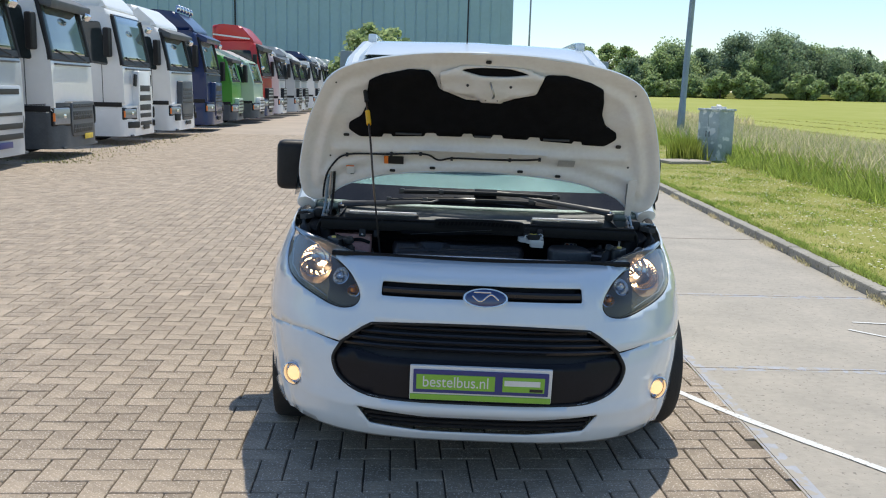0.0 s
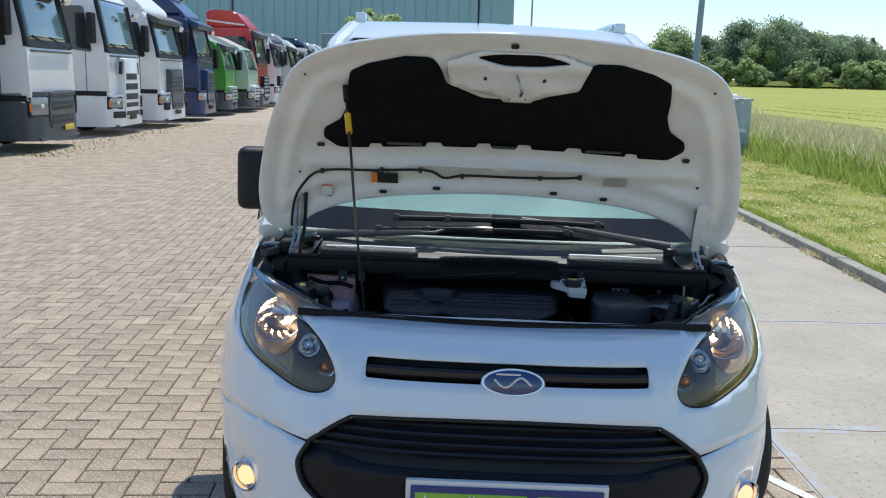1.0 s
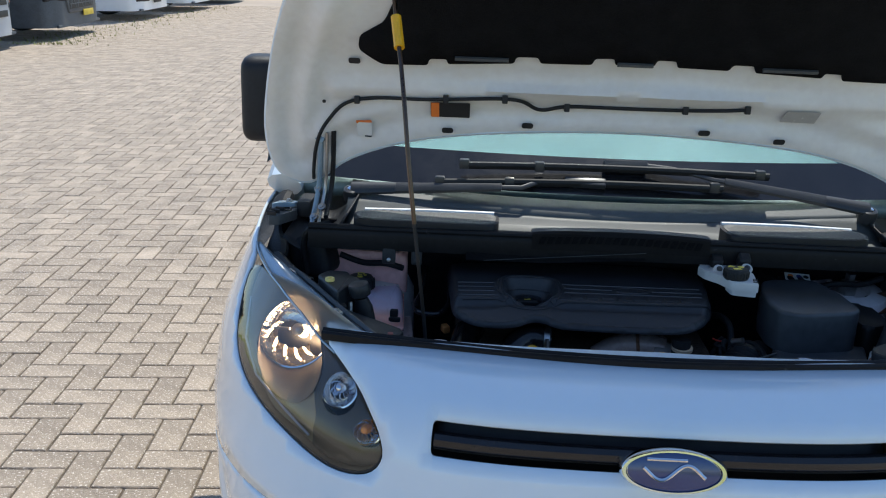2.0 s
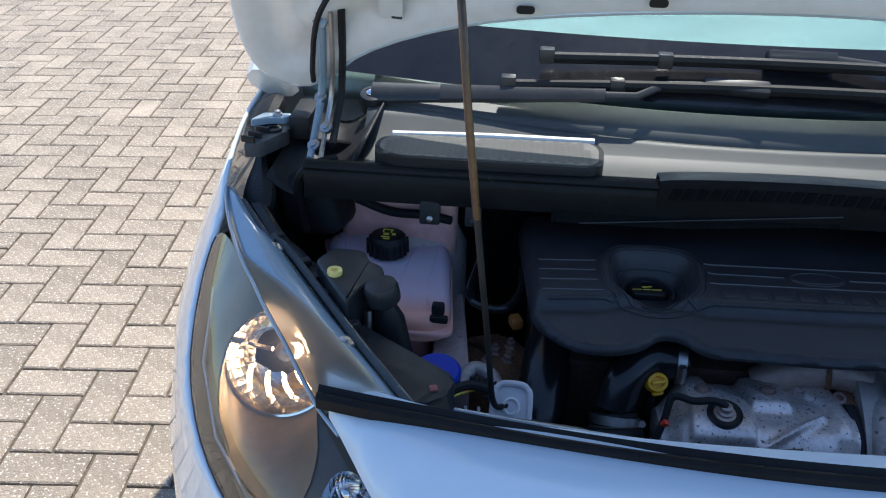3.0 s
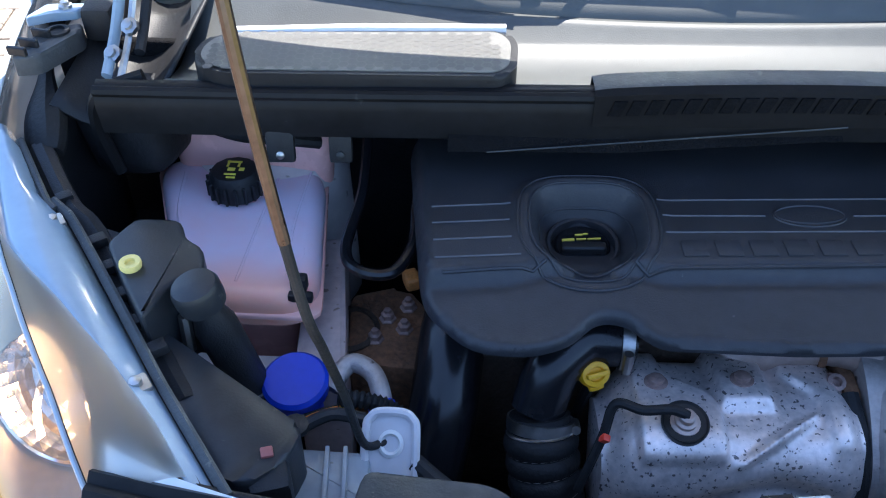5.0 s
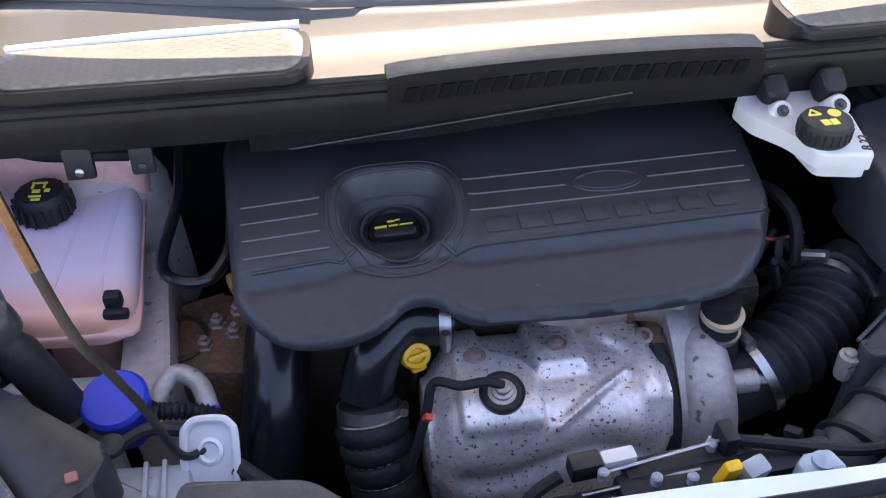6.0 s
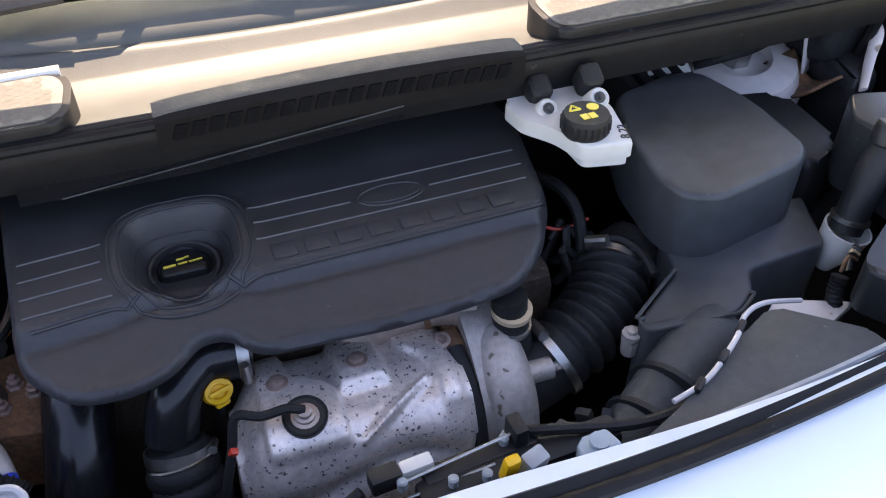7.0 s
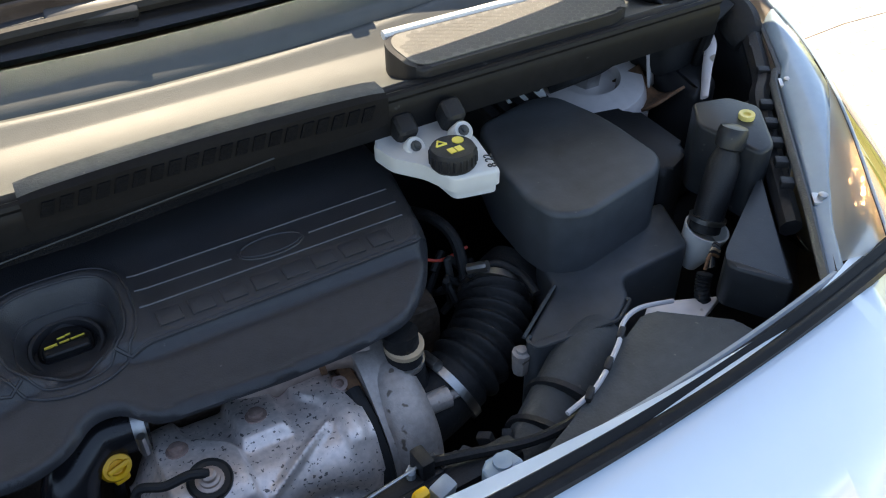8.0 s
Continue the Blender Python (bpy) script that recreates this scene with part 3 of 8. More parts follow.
def headlamp(sgn):
    out = [(sgn * p.x, p.z) for p in curve([(u, 0, z) for u, z in LAMP], 4, True)]

    def back(u, z):
        """The housing's rear, deep behind the bowl and shallow towards its rear end."""
        return nose(u, z) + Vector((-sgn * 0.035, 0.19, -0.03)) * interp(abs(u), (0.5, 0.78, 0.98, 1.2), (0.8, 1.0, 0.22, 0.15))

    bm = B()
    sheet(bm, out, [], 0.03, back)
    unit = part("headlamp", bm, BOXPL, van, "lit clear headlamp with a smoked dark housing", 40)
    bm = B()
    rim = [nose(u, z) for u, z in out]
    for i in list(range(28, len(out))) + list(range(6)):
        a, b = rim[i], rim[(i + 1) % len(rim)]
        bm.faces.new([bm.verts.new(p) for p in (a, b, back(*out[(i + 1) % len(out)]), back(*out[i]))])
    part("lamp_wall", bm, LAMPDARK, unit, smooth=0)
    for nm, c, r, axis, depth in (("reflector", Vector((sgn * 0.680, 0.458, 0.812)), 0.080, Vector((sgn * 0.16, -0.83, 0.53)), 0.066),
                                  ("indicator_bowl", Vector((sgn * 0.560, 0.246, 0.788)), 0.036, Vector((sgn * 0.20, -0.85, 0.42)), 0.034),
                                  ("lower_bowl", Vector((sgn * 0.502, 0.178, 0.744)), 0.029, Vector((sgn * 0.20, -0.88, 0.32)), 0.026)):
        axis.normalize()
        m = Matrix.Translation(c - axis * depth) @ axis.to_track_quat("Z", "Y").to_matrix().to_4x4()
        bm = B()
        seg = 40
        rings = []
        for i in range(15):
            t = 0.04 + 1.50 * i / 14
            rings.append([bm.verts.new(m @ Vector((r * math.sin(t) * math.cos(2 * math.pi * j / seg), r * math.sin(t) * math.sin(2 * math.pi * j / seg), depth * (1 - math.cos(t)) + 0.0007 * ((i * 7 + j * 5) % 4) * (i > 1) * r / 0.08))) for j in range(seg)])
        for i in range(14):
            for j in range(seg):
                bm.faces.new((rings[i][j], rings[i][(j + 1) % seg], rings[i + 1][(j + 1) % seg], rings[i + 1][j]))
        bowl = part(nm, bm, REFLECTOR if nm == "reflector" else CHROME, unit, "faceted silvered reflector bowl", 0)
        bm = B()
        tube(bm, [m @ Vector((r * math.cos(2 * math.pi * j / 40), r * math.sin(2 * math.pi * j / 40), depth)) for j in range(41)], 0.0028, 6, False)
        part("bowl_rim", bm, CHROME, bowl)
        bm = B()
        rr = 0.011 if nm == "reflector" else 0.009
        lathe(bm, ((rr * 0.6, 0.006), (rr, 0.014), (rr, 0.030), (rr * 0.6, 0.038), (0.001, 0.040)), m, 12)
        part("bulb", bm, BULB if nm == "reflector" else (AMBER if nm == "lower_bowl" else CHROME), bowl)
        if nm == "reflector":
            bm = B()
            lathe(bm, ((0.001, 0.044), (0.012, 0.046), (0.0135, 0.051), (0.009, 0.057), (0.001, 0.060)), m, 18)
            tube(bm, [m @ Vector((-0.018, 0, 0.05)), m @ Vector((-0.045, 0, 0.045)), m @ Vector((-0.06, 0, 0.03))], 0.003, 6)
            part("bulb_shield", bm, STEEL, bowl, "steel shield before the bulb")
    bm = B()
    dense = [(u / abs(u) * (0.5 + (abs(u) - 0.5) * 0.985), z) for u, z in out]
    bowl_c, bowl_n = Vector((sgn * 0.680, 0.458, 0.812)), Vector((sgn * 0.16, -0.83, 0.53)).normalized()
    e1 = Vector((0, 0, 1)).cross(bowl_n).normalized()
    e2, ring_uz = bowl_n.cross(e1), []
    us = [0.46 + 0.004 * k for k in range(170)]
    for k in range(32):
        a = 2 * math.pi * k / 32
        p = bowl_c + (e1 * math.cos(a) + e2 * math.sin(a)) * 0.078
        u = min(us, key=lambda q: abs(abs(nose(q, p.z).x) - abs(p.x)) + 0.3 * abs(nose(q, p.z).y - p.y))
        ring_uz.append((sgn * u, p.z))
    u_small, u_amber = [min(us, key=lambda q: abs(abs(nose(q, z).x) - x)) for x, z in ((0.560, 0.794), (0.502, 0.748))]
    small, amber = circle(sgn * u_small, 0.794, 0.040, 0.030, 24), circle(sgn * u_amber, 0.748, 0.030, 0.025, 20)
    holes = [h for h in (small, amber) if not any(inside(p, ring_uz) for p in h)]
    sheet(bm, dense, holes + [ring_uz], 0.016, lambda u, z: nose(u, z, -0.016 - 0.003 * math.sin(abs(u) * 40)))
    skirt = B()
    inner = [bowl_c + (e1 * math.cos(2 * math.pi * k / 32) + e2 * math.sin(2 * math.pi * k / 32)) * 0.0805 for k in range(33)]
    outer = [nose(u, z, -0.016) for u, z in ring_uz + ring_uz[:1]]
    gridmesh(skirt, lambda a, b: inner[round(32 * a)].lerp(outer[round(32 * a)], b) - bowl_n * 0.010 * math.sin(math.pi * b), 32, 4)
    part("bowl_surround", skirt, LAMPDARK, unit, "bronze funnel round the bowl", 60)
    # bezel split at x 0.60: the inner, lower part takes a darker bronze
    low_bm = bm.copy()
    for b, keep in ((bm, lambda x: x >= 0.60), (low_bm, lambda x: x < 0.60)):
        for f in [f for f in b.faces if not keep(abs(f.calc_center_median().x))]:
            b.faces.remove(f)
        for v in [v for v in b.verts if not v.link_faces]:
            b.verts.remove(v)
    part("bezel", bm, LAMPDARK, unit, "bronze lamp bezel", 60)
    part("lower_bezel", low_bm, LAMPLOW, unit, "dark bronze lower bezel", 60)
    for zz, rr in ((0.0, 0.0025),):
        bm = B()
        tube(bm, [nose(sgn * u, z + zz, -0.012) for u, z in ((0.64, 0.712), (0.72, 0.735), (0.85, 0.757), (0.97, 0.79), (1.05, 0.84))], rr, 6)
        part("trim_strip", bm, STEEL, unit, "thin bright trim strip")
    bm = B()
    sheet(bm, out, [], 0.03, lambda u, z: nose(u, z, 0.004))
    lens = part("lens", bm, CLEAR, unit, "clear plastic lens", 60)
    lens.visible_shadow = False
    bm = B()
    lower = [nose(u, z, 0.002) for u, z in out[28:] + out[:1]]
    tube(bm, lower, 0.0026, 6, False)
    part("lens_seal", bm, PLASTIC, unit)
    bm = B()
    tube(bm, [flange(sgn, i / 30, 0.0) + Vector((0, -0.001, 0.004)) for i in range(31)], 0.0024, 8, False)
    part("lens_ridge", bm, BLUEGREY, unit, "bright crease between front and top of the lens")
    bm = B()
    tube(bm, [flange(sgn, i / 30, 0.02) + Vector((0, 0, 0.003)) for i in range(31)], 0.0010, 6, False)
    part("ridge_line", bm, PLASTIC, unit)
    bm = B()
    gridmesh(bm, lambda a, b: flange(sgn, a, window_edge(a) + (1 - window_edge(a)) * b), 30, 5)
    top = part("lens_flange", bm, BLUEGREY, unit, "clear lamp top with the sky's reflection in its blue-grey colour", 60, 0.003, -1)
    bm = B()
    gridmesh(bm, lambda a, b: flange(sgn, 0.05 + 0.57 * a, (window_edge(0.05 + 0.57 * a) + 0.02) * b) + Vector((0, 0, 0.003)), 20, 6)
    upper = part("upper_lens", bm, HAZED, unit, "clear upper part of the lens", 60)
    upper.visible_shadow = False
    bm = B()
    gridmesh(bm, lambda a, b: flange(sgn, 0.05 + 0.55 * a, window_edge(0.05 + 0.55 * a)) + Vector((0, 0, -0.009 - 0.05 * b * (1 - a))), 20, 3)
    part("inner_wall", bm, REFLECTOR, unit, "silvered inner wall", 60)
    bm = B()
    tube(bm, [flange(sgn, 0.87 * i / 14, 1.0) + Vector((-sgn * 0.004, 0.003, 0.004)) for i in range(15)], 0.0055, 8, flat=0.6)
    rail = part("edge_strip", bm, DUSTY, top, "narrow grey edge rail")
    bm = B()
    tube(bm, [flange(sgn, 0.87 * i / 14, 1.0) + Vector((sgn * 0.007, -0.006, 0.001)) for i in range(15)], 0.0035, 6)
    part("rail_groove", bm, PLASTIC, top)
    bm = B()
    tube(bm, [flange(sgn, 0.84 + 0.16 * i / 6, 1.0) + Vector((0, 0, 0.004)) for i in range(7)], 0.0045, 8, flat=0.8)
    part("edge_lip", bm, DUSTY, top)
    for a in (0.36, 0.45, 0.54, 0.63, 0.72, 0.88, 0.95):
        bm = B()
        p = flange(sgn, a, 1.0) + Vector((-sgn * 0.014, 0.010, -0.004))
        box(bm, p, (0.016, 0.013, 0.010), (0, 0, sgn * -35), 0.002)
        part("rail_tooth", bm, PLASTIC, top)
    for a in (0.27, 0.80):
        bm = B()
        p = flange(sgn, a, 1.0) + Vector((sgn * 0.011, -0.006, 0.004))
        box(bm, p, (0.022, 0.020, 0.007), (0, 0, sgn * -35), 0.003)
        lathe(bm, ((0.0055, 0), (0.0055, 0.005), (0.003, 0.0065)), Matrix.Translation(p + Vector((0, 0, 0.003))), 8)
        part("screw_tab", bm, STEEL, top)


for sgn in (-1, 1):
    headlamp(sgn)
    bm = B()
    m = Matrix.Translation(nose(sgn * FOG[0], FOG[1]) + Vector((-sgn * 0.006, 0.014, 0))) @ pose(0, 0, 0, 90, 0, sgn * 27)
    lathe(bm, ((0.047, -0.02), (0.048, 0.024), (0.044, 0.028), (0.039, 0.020), (0.036, -0.01), (0.0, -0.012)), m, 28)
    fog = part("fog_lamp", bm, CHROME, van, "lit round fog lamp")
    part("lens", lathe(B(), ((0.029, 0.012), (0.028, 0.019), (0.016, 0.025), (0, 0.027)), m, 24), FOGBULB, fog)
    # wheel
    wheel_m = pose(sgn * 0.805, 0.86, 0.335 if sgn > 0 else 0.300, 0, 90, 5)
    bm = B()
    lathe(bm, ((0.20, -0.09), (0.26, -0.105), (0.290, -0.10), (0.306, -0.078), (0.310, 0), (0.306, 0.078), (0.290, 0.10), (0.26, 0.105), (0.20, 0.09)), wheel_m, 48)
    tyre = part("wheel", bm, TYRE, van, "black tyre on a steel rim")
    part("rim", lathe(B(), ((0.20, -0.092), (0.19, -0.06), (0.06, -0.04), (0.06, 0.04), (0.19, 0.06), (0.20, 0.092)), wheel_m, 32), STEEL, tyre)
    bm = B()
    gridmesh(bm, lambda a, b: Vector((sgn * (0.60 + 0.255 * b), 0.84 - 0.36 * math.cos(math.pi * a), 0.29 + 0.385 * math.sin(math.pi * a))), 16, 2)
    part("wheel_arch", bm, PLASTIC, van, "black wheel arch liner")
for sgn in (-1, 1):
    bm = B()
    lathe(bm, ((0.20, -0.09), (0.30, -0.10), (0.318, -0.06), (0.318, 0.06), (0.30, 0.10), (0.20, 0.09)), pose(sgn * 0.80, 3.60, 0.335 if sgn > 0 else 0.300, 0, 90, 0), 32)
    part("wheel", bm, TYRE, van, "black tyre on a steel rim")

# underside, sides, roof, pillars, glass
bm = B()
box(bm, (0, 2.35, 0.25), (1.5, 3.9, 0.06), bevel=0.01)
part("floor_pan", bm, PLASTIC, van)


def shell(a, b):
    """The body behind the doors' front edge: a round from sill over the roof, b from front to back."""
    t = a * 2 - 1
    s, k = (1 if t >= 0 else -1), abs(t)
    x = interp(k, (0, 0.35, 0.46, 0.52, 0.72, 1), (0, 0.60, 0.685, 0.715, 0.875, 0.90))
    z = interp(k, (0, 0.35, 0.46, 0.52, 0.72, 1), (1.83, 1.815, 1.78, 1.70, 1.02, 0.30))
    y = 1.72 + 2.6 * b + 0.10 * (k < 0.001)
    if z < 1.6:
        y = 1.28 + 3.04 * b + 0.42 * max(0, (z - 1.02) / 0.6)
    else:
        f = max(0.0, 1 - b / 0.125)
        z -= 0.095 * f * f
        y = 1.80 + 2.52 * b - 0.03 * f
    return Vector((s * x, y, z))


bm = B()
gridmesh(bm, shell, 40, 16)
bm.faces.new([v for v in [bm.verts.new(shell(i / 40, 1.0)) for i in range(41)]])
part("body", bm, WHITE, van, "white painted van body", 30)
for sgn in (-1, 1):
    bm = B()
    tube(bm, [(sgn * 0.805, 0.97, 0.985), (sgn * 0.745, 1.36, 1.33), (sgn * 0.665, 1.74, 1.68), (sgn * 0.62, 1.95, 1.76)], 0.045, 10)
    part("a_pillar", bm, WHITE, van, "white windscreen pillar")
    bm = B()
    gridmesh(bm, lambda a, b: Vector((sgn * (0.89 - 0.10 * b * b), 1.15 + 0.9 * a + 0.35 * b * (1 - a), 1.0 + 0.58 * b)), 4, 4)
    part("door_window", bm, DARKGLASS, van, "dark door window")
    bm = B()
    tube(bm, [(sgn * 0.60, 2.1 + 0.2 * i, 1.835 + 0.012 * (0 < i < 9)) for i in range(10)], 0.018, 8)
    for i in (0, 9):
        box(bm, (sgn * 0.60, 2.1 + 0.2 * i, 1.825), (0.05, 0.10, 0.05), bevel=0.012)
    part("roof_rail", bm, WHITE, van, "white roof rail mount")
    bm = B()
    box(bm, (0.915 * sgn - 0.030, 1.50, 1.125), (0.185, 0.15, 0.255), (0, 0, sgn * -8), 0.045, 4)
    mirror = part("door_mirror", bm, PLASTIC, van, "black plastic door mirror")
    bm = B()
    box(bm, (sgn * 0.88 - 0.02, 1.50, 1.05), (0.12, 0.08, 0.07), bevel=0.02)
    part("mirror_arm", bm, PLASTIC, mirror)
bm = B()
tube(bm, [(-0.05, 2.25, 1.83), (-0.05, 2.32, 2.02), (-0.05, 2.36, 2.16)], 0.005, 6)
part("roof_aerial", bm, PLASTIC, van, "thin black roof aerial")


def screen(a, b):
    x = (2 * a - 1) * (0.745 - 0.13 * b)
    return Vector((x, 1.015 + 0.80 * b - 0.10 * (1 - (2 * a - 1) ** 2) * (1 - b * 0.6), 1.012 + 0.70 * b))


bm = B()
gridmesh(bm, screen, 20, 12)
windscreen = part("windscreen", bm, SCREEN, van, "curved laminated windscreen", 60, 0.005, 1)
windscreen.visible_shadow = False
bm = B()
gridmesh(bm, lambda a, b: screen(a, 0.105 * b - 0.012) + Vector((0, -0.004, 0.004)), 20, 5)
part("screen_border", bm, PLASTIC_G, windscreen, "black printed lower border of the glass", 60)
bm = B()
gridmesh(bm, lambda a, b: Vector(((2 * a - 1) * (0.76 - 0.03 * b), 0.99 + 0.52 * b, 0.985 + 0.125 * b + 0.03 * math.exp(-((a - 0.70) / 0.10) ** 2 - ((b - 0.8) / 0.25) ** 2) - 0.012 * math.exp(-((a - 0.45) / 0.08) ** 2 - ((b - 0.6) / 0.2) ** 2) - 0.010 * math.exp(-((b - 0.35) / 0.05) ** 2))), 40, 20)
part("dashboard", bm, material("dash_grey", (0.12, 0.17, 0.18), 0.6, var=0.15, scale=6), van, "dark grey dashboard top", 60, 0.03, -1)
bm = B()
lathe(bm, ((0.165, -0.012), (0.178, -0.012), (0.186, 0), (0.178, 0.012), (0.165, 0.012), (0.158, 0)), pose(0.37, 1.62, 1.02, 62, 0, 0), 32)
for f in [f for f in bm.faces if len(f.verts) > 4]:
    bm.faces.remove(f)
part("steering_wheel", bm, PLASTIC, van)
for sgn in (-1, 1):
    bm = B()
    box(bm, (sgn * 0.38, 2.05, 1.12), (0.46, 0.14, 0.72), (-12, 0, 0), 0.05, 3)
    box(bm, (sgn * 0.38, 2.12, 1.55), (0.26, 0.09, 0.20), (-8, 0, 0), 0.035, 3)
    part("seat_back", bm, material("seat_cloth", (0.05, 0.05, 0.055), 0.9, var=0.2, scale=20), van)
bm = B()
box(bm, (0, 2.30, 1.05), (1.62, 0.04, 1.42), bevel=0.01)
part("bulkhead", bm, material("bulkhead_grey", (0.26, 0.32, 0.33), 0.6, var=0.1, scale=4), van)

# ---------------------------------------------------------------- bonnet, propped open
HOOD_EDGE = [(0.0, 1.682), (0.18, 1.678), (0.34, 1.664), (0.50, 1.636), (0.60, 1.602), (0.662, 1.56), (0.705, 1.495), (0.742, 1.42), (0.775, 1.335), (0.80, 1.24),
             (0.815, 1.15), (0.808, 1.075), (0.785, 1.035), (0.735, 1.018), (0.690, 1.038), (0.63, 1.085), (0.52, 1.128), (0.39, 1.155), (0.20, 1.173), (0.0, 1.180)]
HOOD_LOOP = HOOD_EDGE + [(-x, z) for x, z in reversed(HOOD_EDGE) if x > 0]
EDGE_ARR = np.array([tuple(p)[::2] for p in curve([(x, 0, z) for x, z in HOOD_LOOP], 8, True)])


def hood_y(z):
    return interp(z, (0.9, 1.0, 1.15, 1.325, 1.45, 1.56, 1.67, 1.75), (0.935, 0.902, 0.841, 0.751, 0.663, 0.575, 0.47, 0.38))


def bump1(d, w):
    return math.exp(-(d / w) ** 2)


def hood_inner(x, z):
    d = float(np.min(np.hypot(EDGE_ARR[:, 0] - x, EDGE_ARR[:, 1] - z)))
    y = hood_y(z)
    y += 0.016 * min(1, max(0, (d - 0.020) / 0.025)) - 0.016           # flat hem, then the pressed inner panel stands back
    y -= 0.016 * bump1(d - 0.085, 0.018)                              # bead that follows the edge
    ax = abs(x)
    y -= 0.022 * bump1(math.hypot(ax - 0.63, (z - 1.425) * 1.1), 0.058)   # round stiffening
    y -= 0.017 * bump1(z - (1.275 - 0.03 * ax), 0.017) * (ax < 0.66)
    y -= 0.018 * bump1(z - (1.545 - 0.1 * ax), 0.035) * bump1(ax, 0.20)
    y += 0.012 * bump1(z - 1.225, 0.02) * bump1(ax - 0.36, 0.3)
    y -= 0.016 * bump1(ax - 0.685, 0.022) * bump1(z - 1.11, 0.06)
    y += 0.006 * noise.noise(Vector((x * 9, z * 9, 1.7)))
    return Vector((x, y, z))


hood = part("bonnet", sheet(B(), [tuple(p) for p in EDGE_ARR[::2]], [], 0.016, hood_inner), WHITE_IN, van, "white bonnet, open, seen from its pressed underside", 60)
bm = B()
sheet(bm, [tuple(p) for p in EDGE_ARR[::4]], [], 0.05, lambda x, z: Vector((x, hood_y(z) + 0.004 + 0.028 * min(1.0, 10 * float(np.min(np.hypot(EDGE_ARR[:, 0] - x, EDGE_ARR[:, 1] - z)))), z)))
part("outer_skin", bm, WHITE, hood, "glossy white outer skin", 60)
bm = B()
dense = [Vector((p[0], hood_y(p[1]) - 0.006, p[1])) for p in EDGE_ARR[::3]]
tube(bm, dense + [dense[0]], 0.007, 6, False)
part("hem", bm, WHITE, hood)
half = [(0.0, 1.487), (0.085, 1.489), (0.20, 1.530), (0.213, 1.572), (0.25, 1.604), (0.33, 1.605), (0.43, 1.580), (0.49, 1.553), (0.503, 1.51), (0.505, 1.455), (0.53, 1.405), (0.585, 1.372), (0.588, 1.350), (0.56, 1.330), (0.54, 1.318),
        (0.44, 1.320), (0.438, 1.334), (0.40, 1.335), (0.398, 1.324), (0.255, 1.330), (0.252, 1.345), (0.205, 1.346), (0.20, 1.333), (0.09, 1.335), (0.087, 1.349), (0.045, 1.350), (0.042, 1.336), (0.0, 1.336)]
pad_loop = mirror_loop(half)
bm = B()
sheet(bm, fillet(pad_loop, 0.012, 3), [], 0.03, lambda x, z: hood_inner(x, z) + Vector((0, -0.016 - 0.006 * noise.noise(Vector((x * 6, 0, z * 6))), 0)))
part("insulation_pad", bm, FELT, hood, "black felt insulation pad", 60, 0.012, 1)
for x0, w in ((-0.325, 0.115), (0.0, 0.075), (0.325, 0.115)):
    bm = B()
    tube(bm, [hood_inner(x0 + w * (i / 6 - 0.5), 1.338) + Vector((0, -0.022, 0)) for i in range(7)], 0.005, 6)
    part("pad_clip", bm, DUSTY, hood)


def patch(name, x, z, w, h, mat, lift=0.003, r=None, parent=None, label=""):
    """A flat piece that lies on the bonnet's underside."""
    bm = B()
    o = fillet([(x - w / 2, z - h / 2), (x + w / 2, z - h / 2), (x + w / 2, z + h / 2), (x - w / 2, z + h / 2)], r if r is not None else 0.002)
    prism(bm, [(a, b) for a, b in o], 0.0, 0.0015)
    for v in bm.verts:
        p = hood_inner(v.co.x, v.co.y)
        p.y -= lift + 0.003 + v.co.z
        v.co = p
    return part(name, bm, mat, parent or hood, label)


patch("warning_sticker", -0.39, 1.216, 0.088, 0.036, INK, 0.004, label="black and orange warning sticker")
patch("orange_field", -0.424, 1.216, 0.018, 0.036, ORANGE, 0.008)
for k in range(3):
    patch("sticker_bar", -0.40 + 0.022 * k, 1.222, 0.014, 0.010, PAPER, 0.008)
patch("caution_sticker", -0.586, 1.163, 0.034, 0.044, PAPER, 0.004, label="white sticker with an orange head")
patch("orange_field", -0.586, 1.180, 0.034, 0.009, ORANGE, 0.008)
for k in range(3):
    patch("sticker_bar", -0.590 + 0.006 * k, 1.164 - 0.010 * k, 0.016, 0.004, INK, 0.008)
patch("old_sticker", 0.385, 1.232, 0.075, 0.030, material("worn_sticker", (0.42, 0.41, 0.40), 0.6, speck=(0.6, 0.6, 0.58), speck_scale=60), 0.004, label="faded torn sticker")
for x, z, w, h in ((-0.395, 1.168, 0.026, 0.013), (-0.215, 1.187, 0.026, 0.013), (0.18, 1.187, 0.026, 0.013), (0.352, 1.172, 0.026, 0.013), (-0.60, 1.323, 0.026, 0.013), (0.605, 1.318, 0.024, 0.016),
                   (0.0, 1.650, 0.024, 0.013), (-0.10, 1.53, 0.007, 0.007), (0.095, 1.53, 0.007, 0.007), (-0.63, 1.545, 0.007, 0.007), (0.63, 1.54, 0.007, 0.007), (0.665, 1.225, 0.009, 0.009), (-0.675, 1.225, 0.008, 0.008)):
    patch("panel_hole", x, z, w, h, INK, 0.006, min(w, h) * 0.48)
bm = B()
LATCH = [(-0.200, 1.600), (-0.186, 1.530), (-0.030, 1.500), (-0.018, 1.486), (0.070, 1.486), (0.080, 1.500), (0.212, 1.528), (0.236, 1.600), (0.150, 1.630), (-0.100, 1.634)]
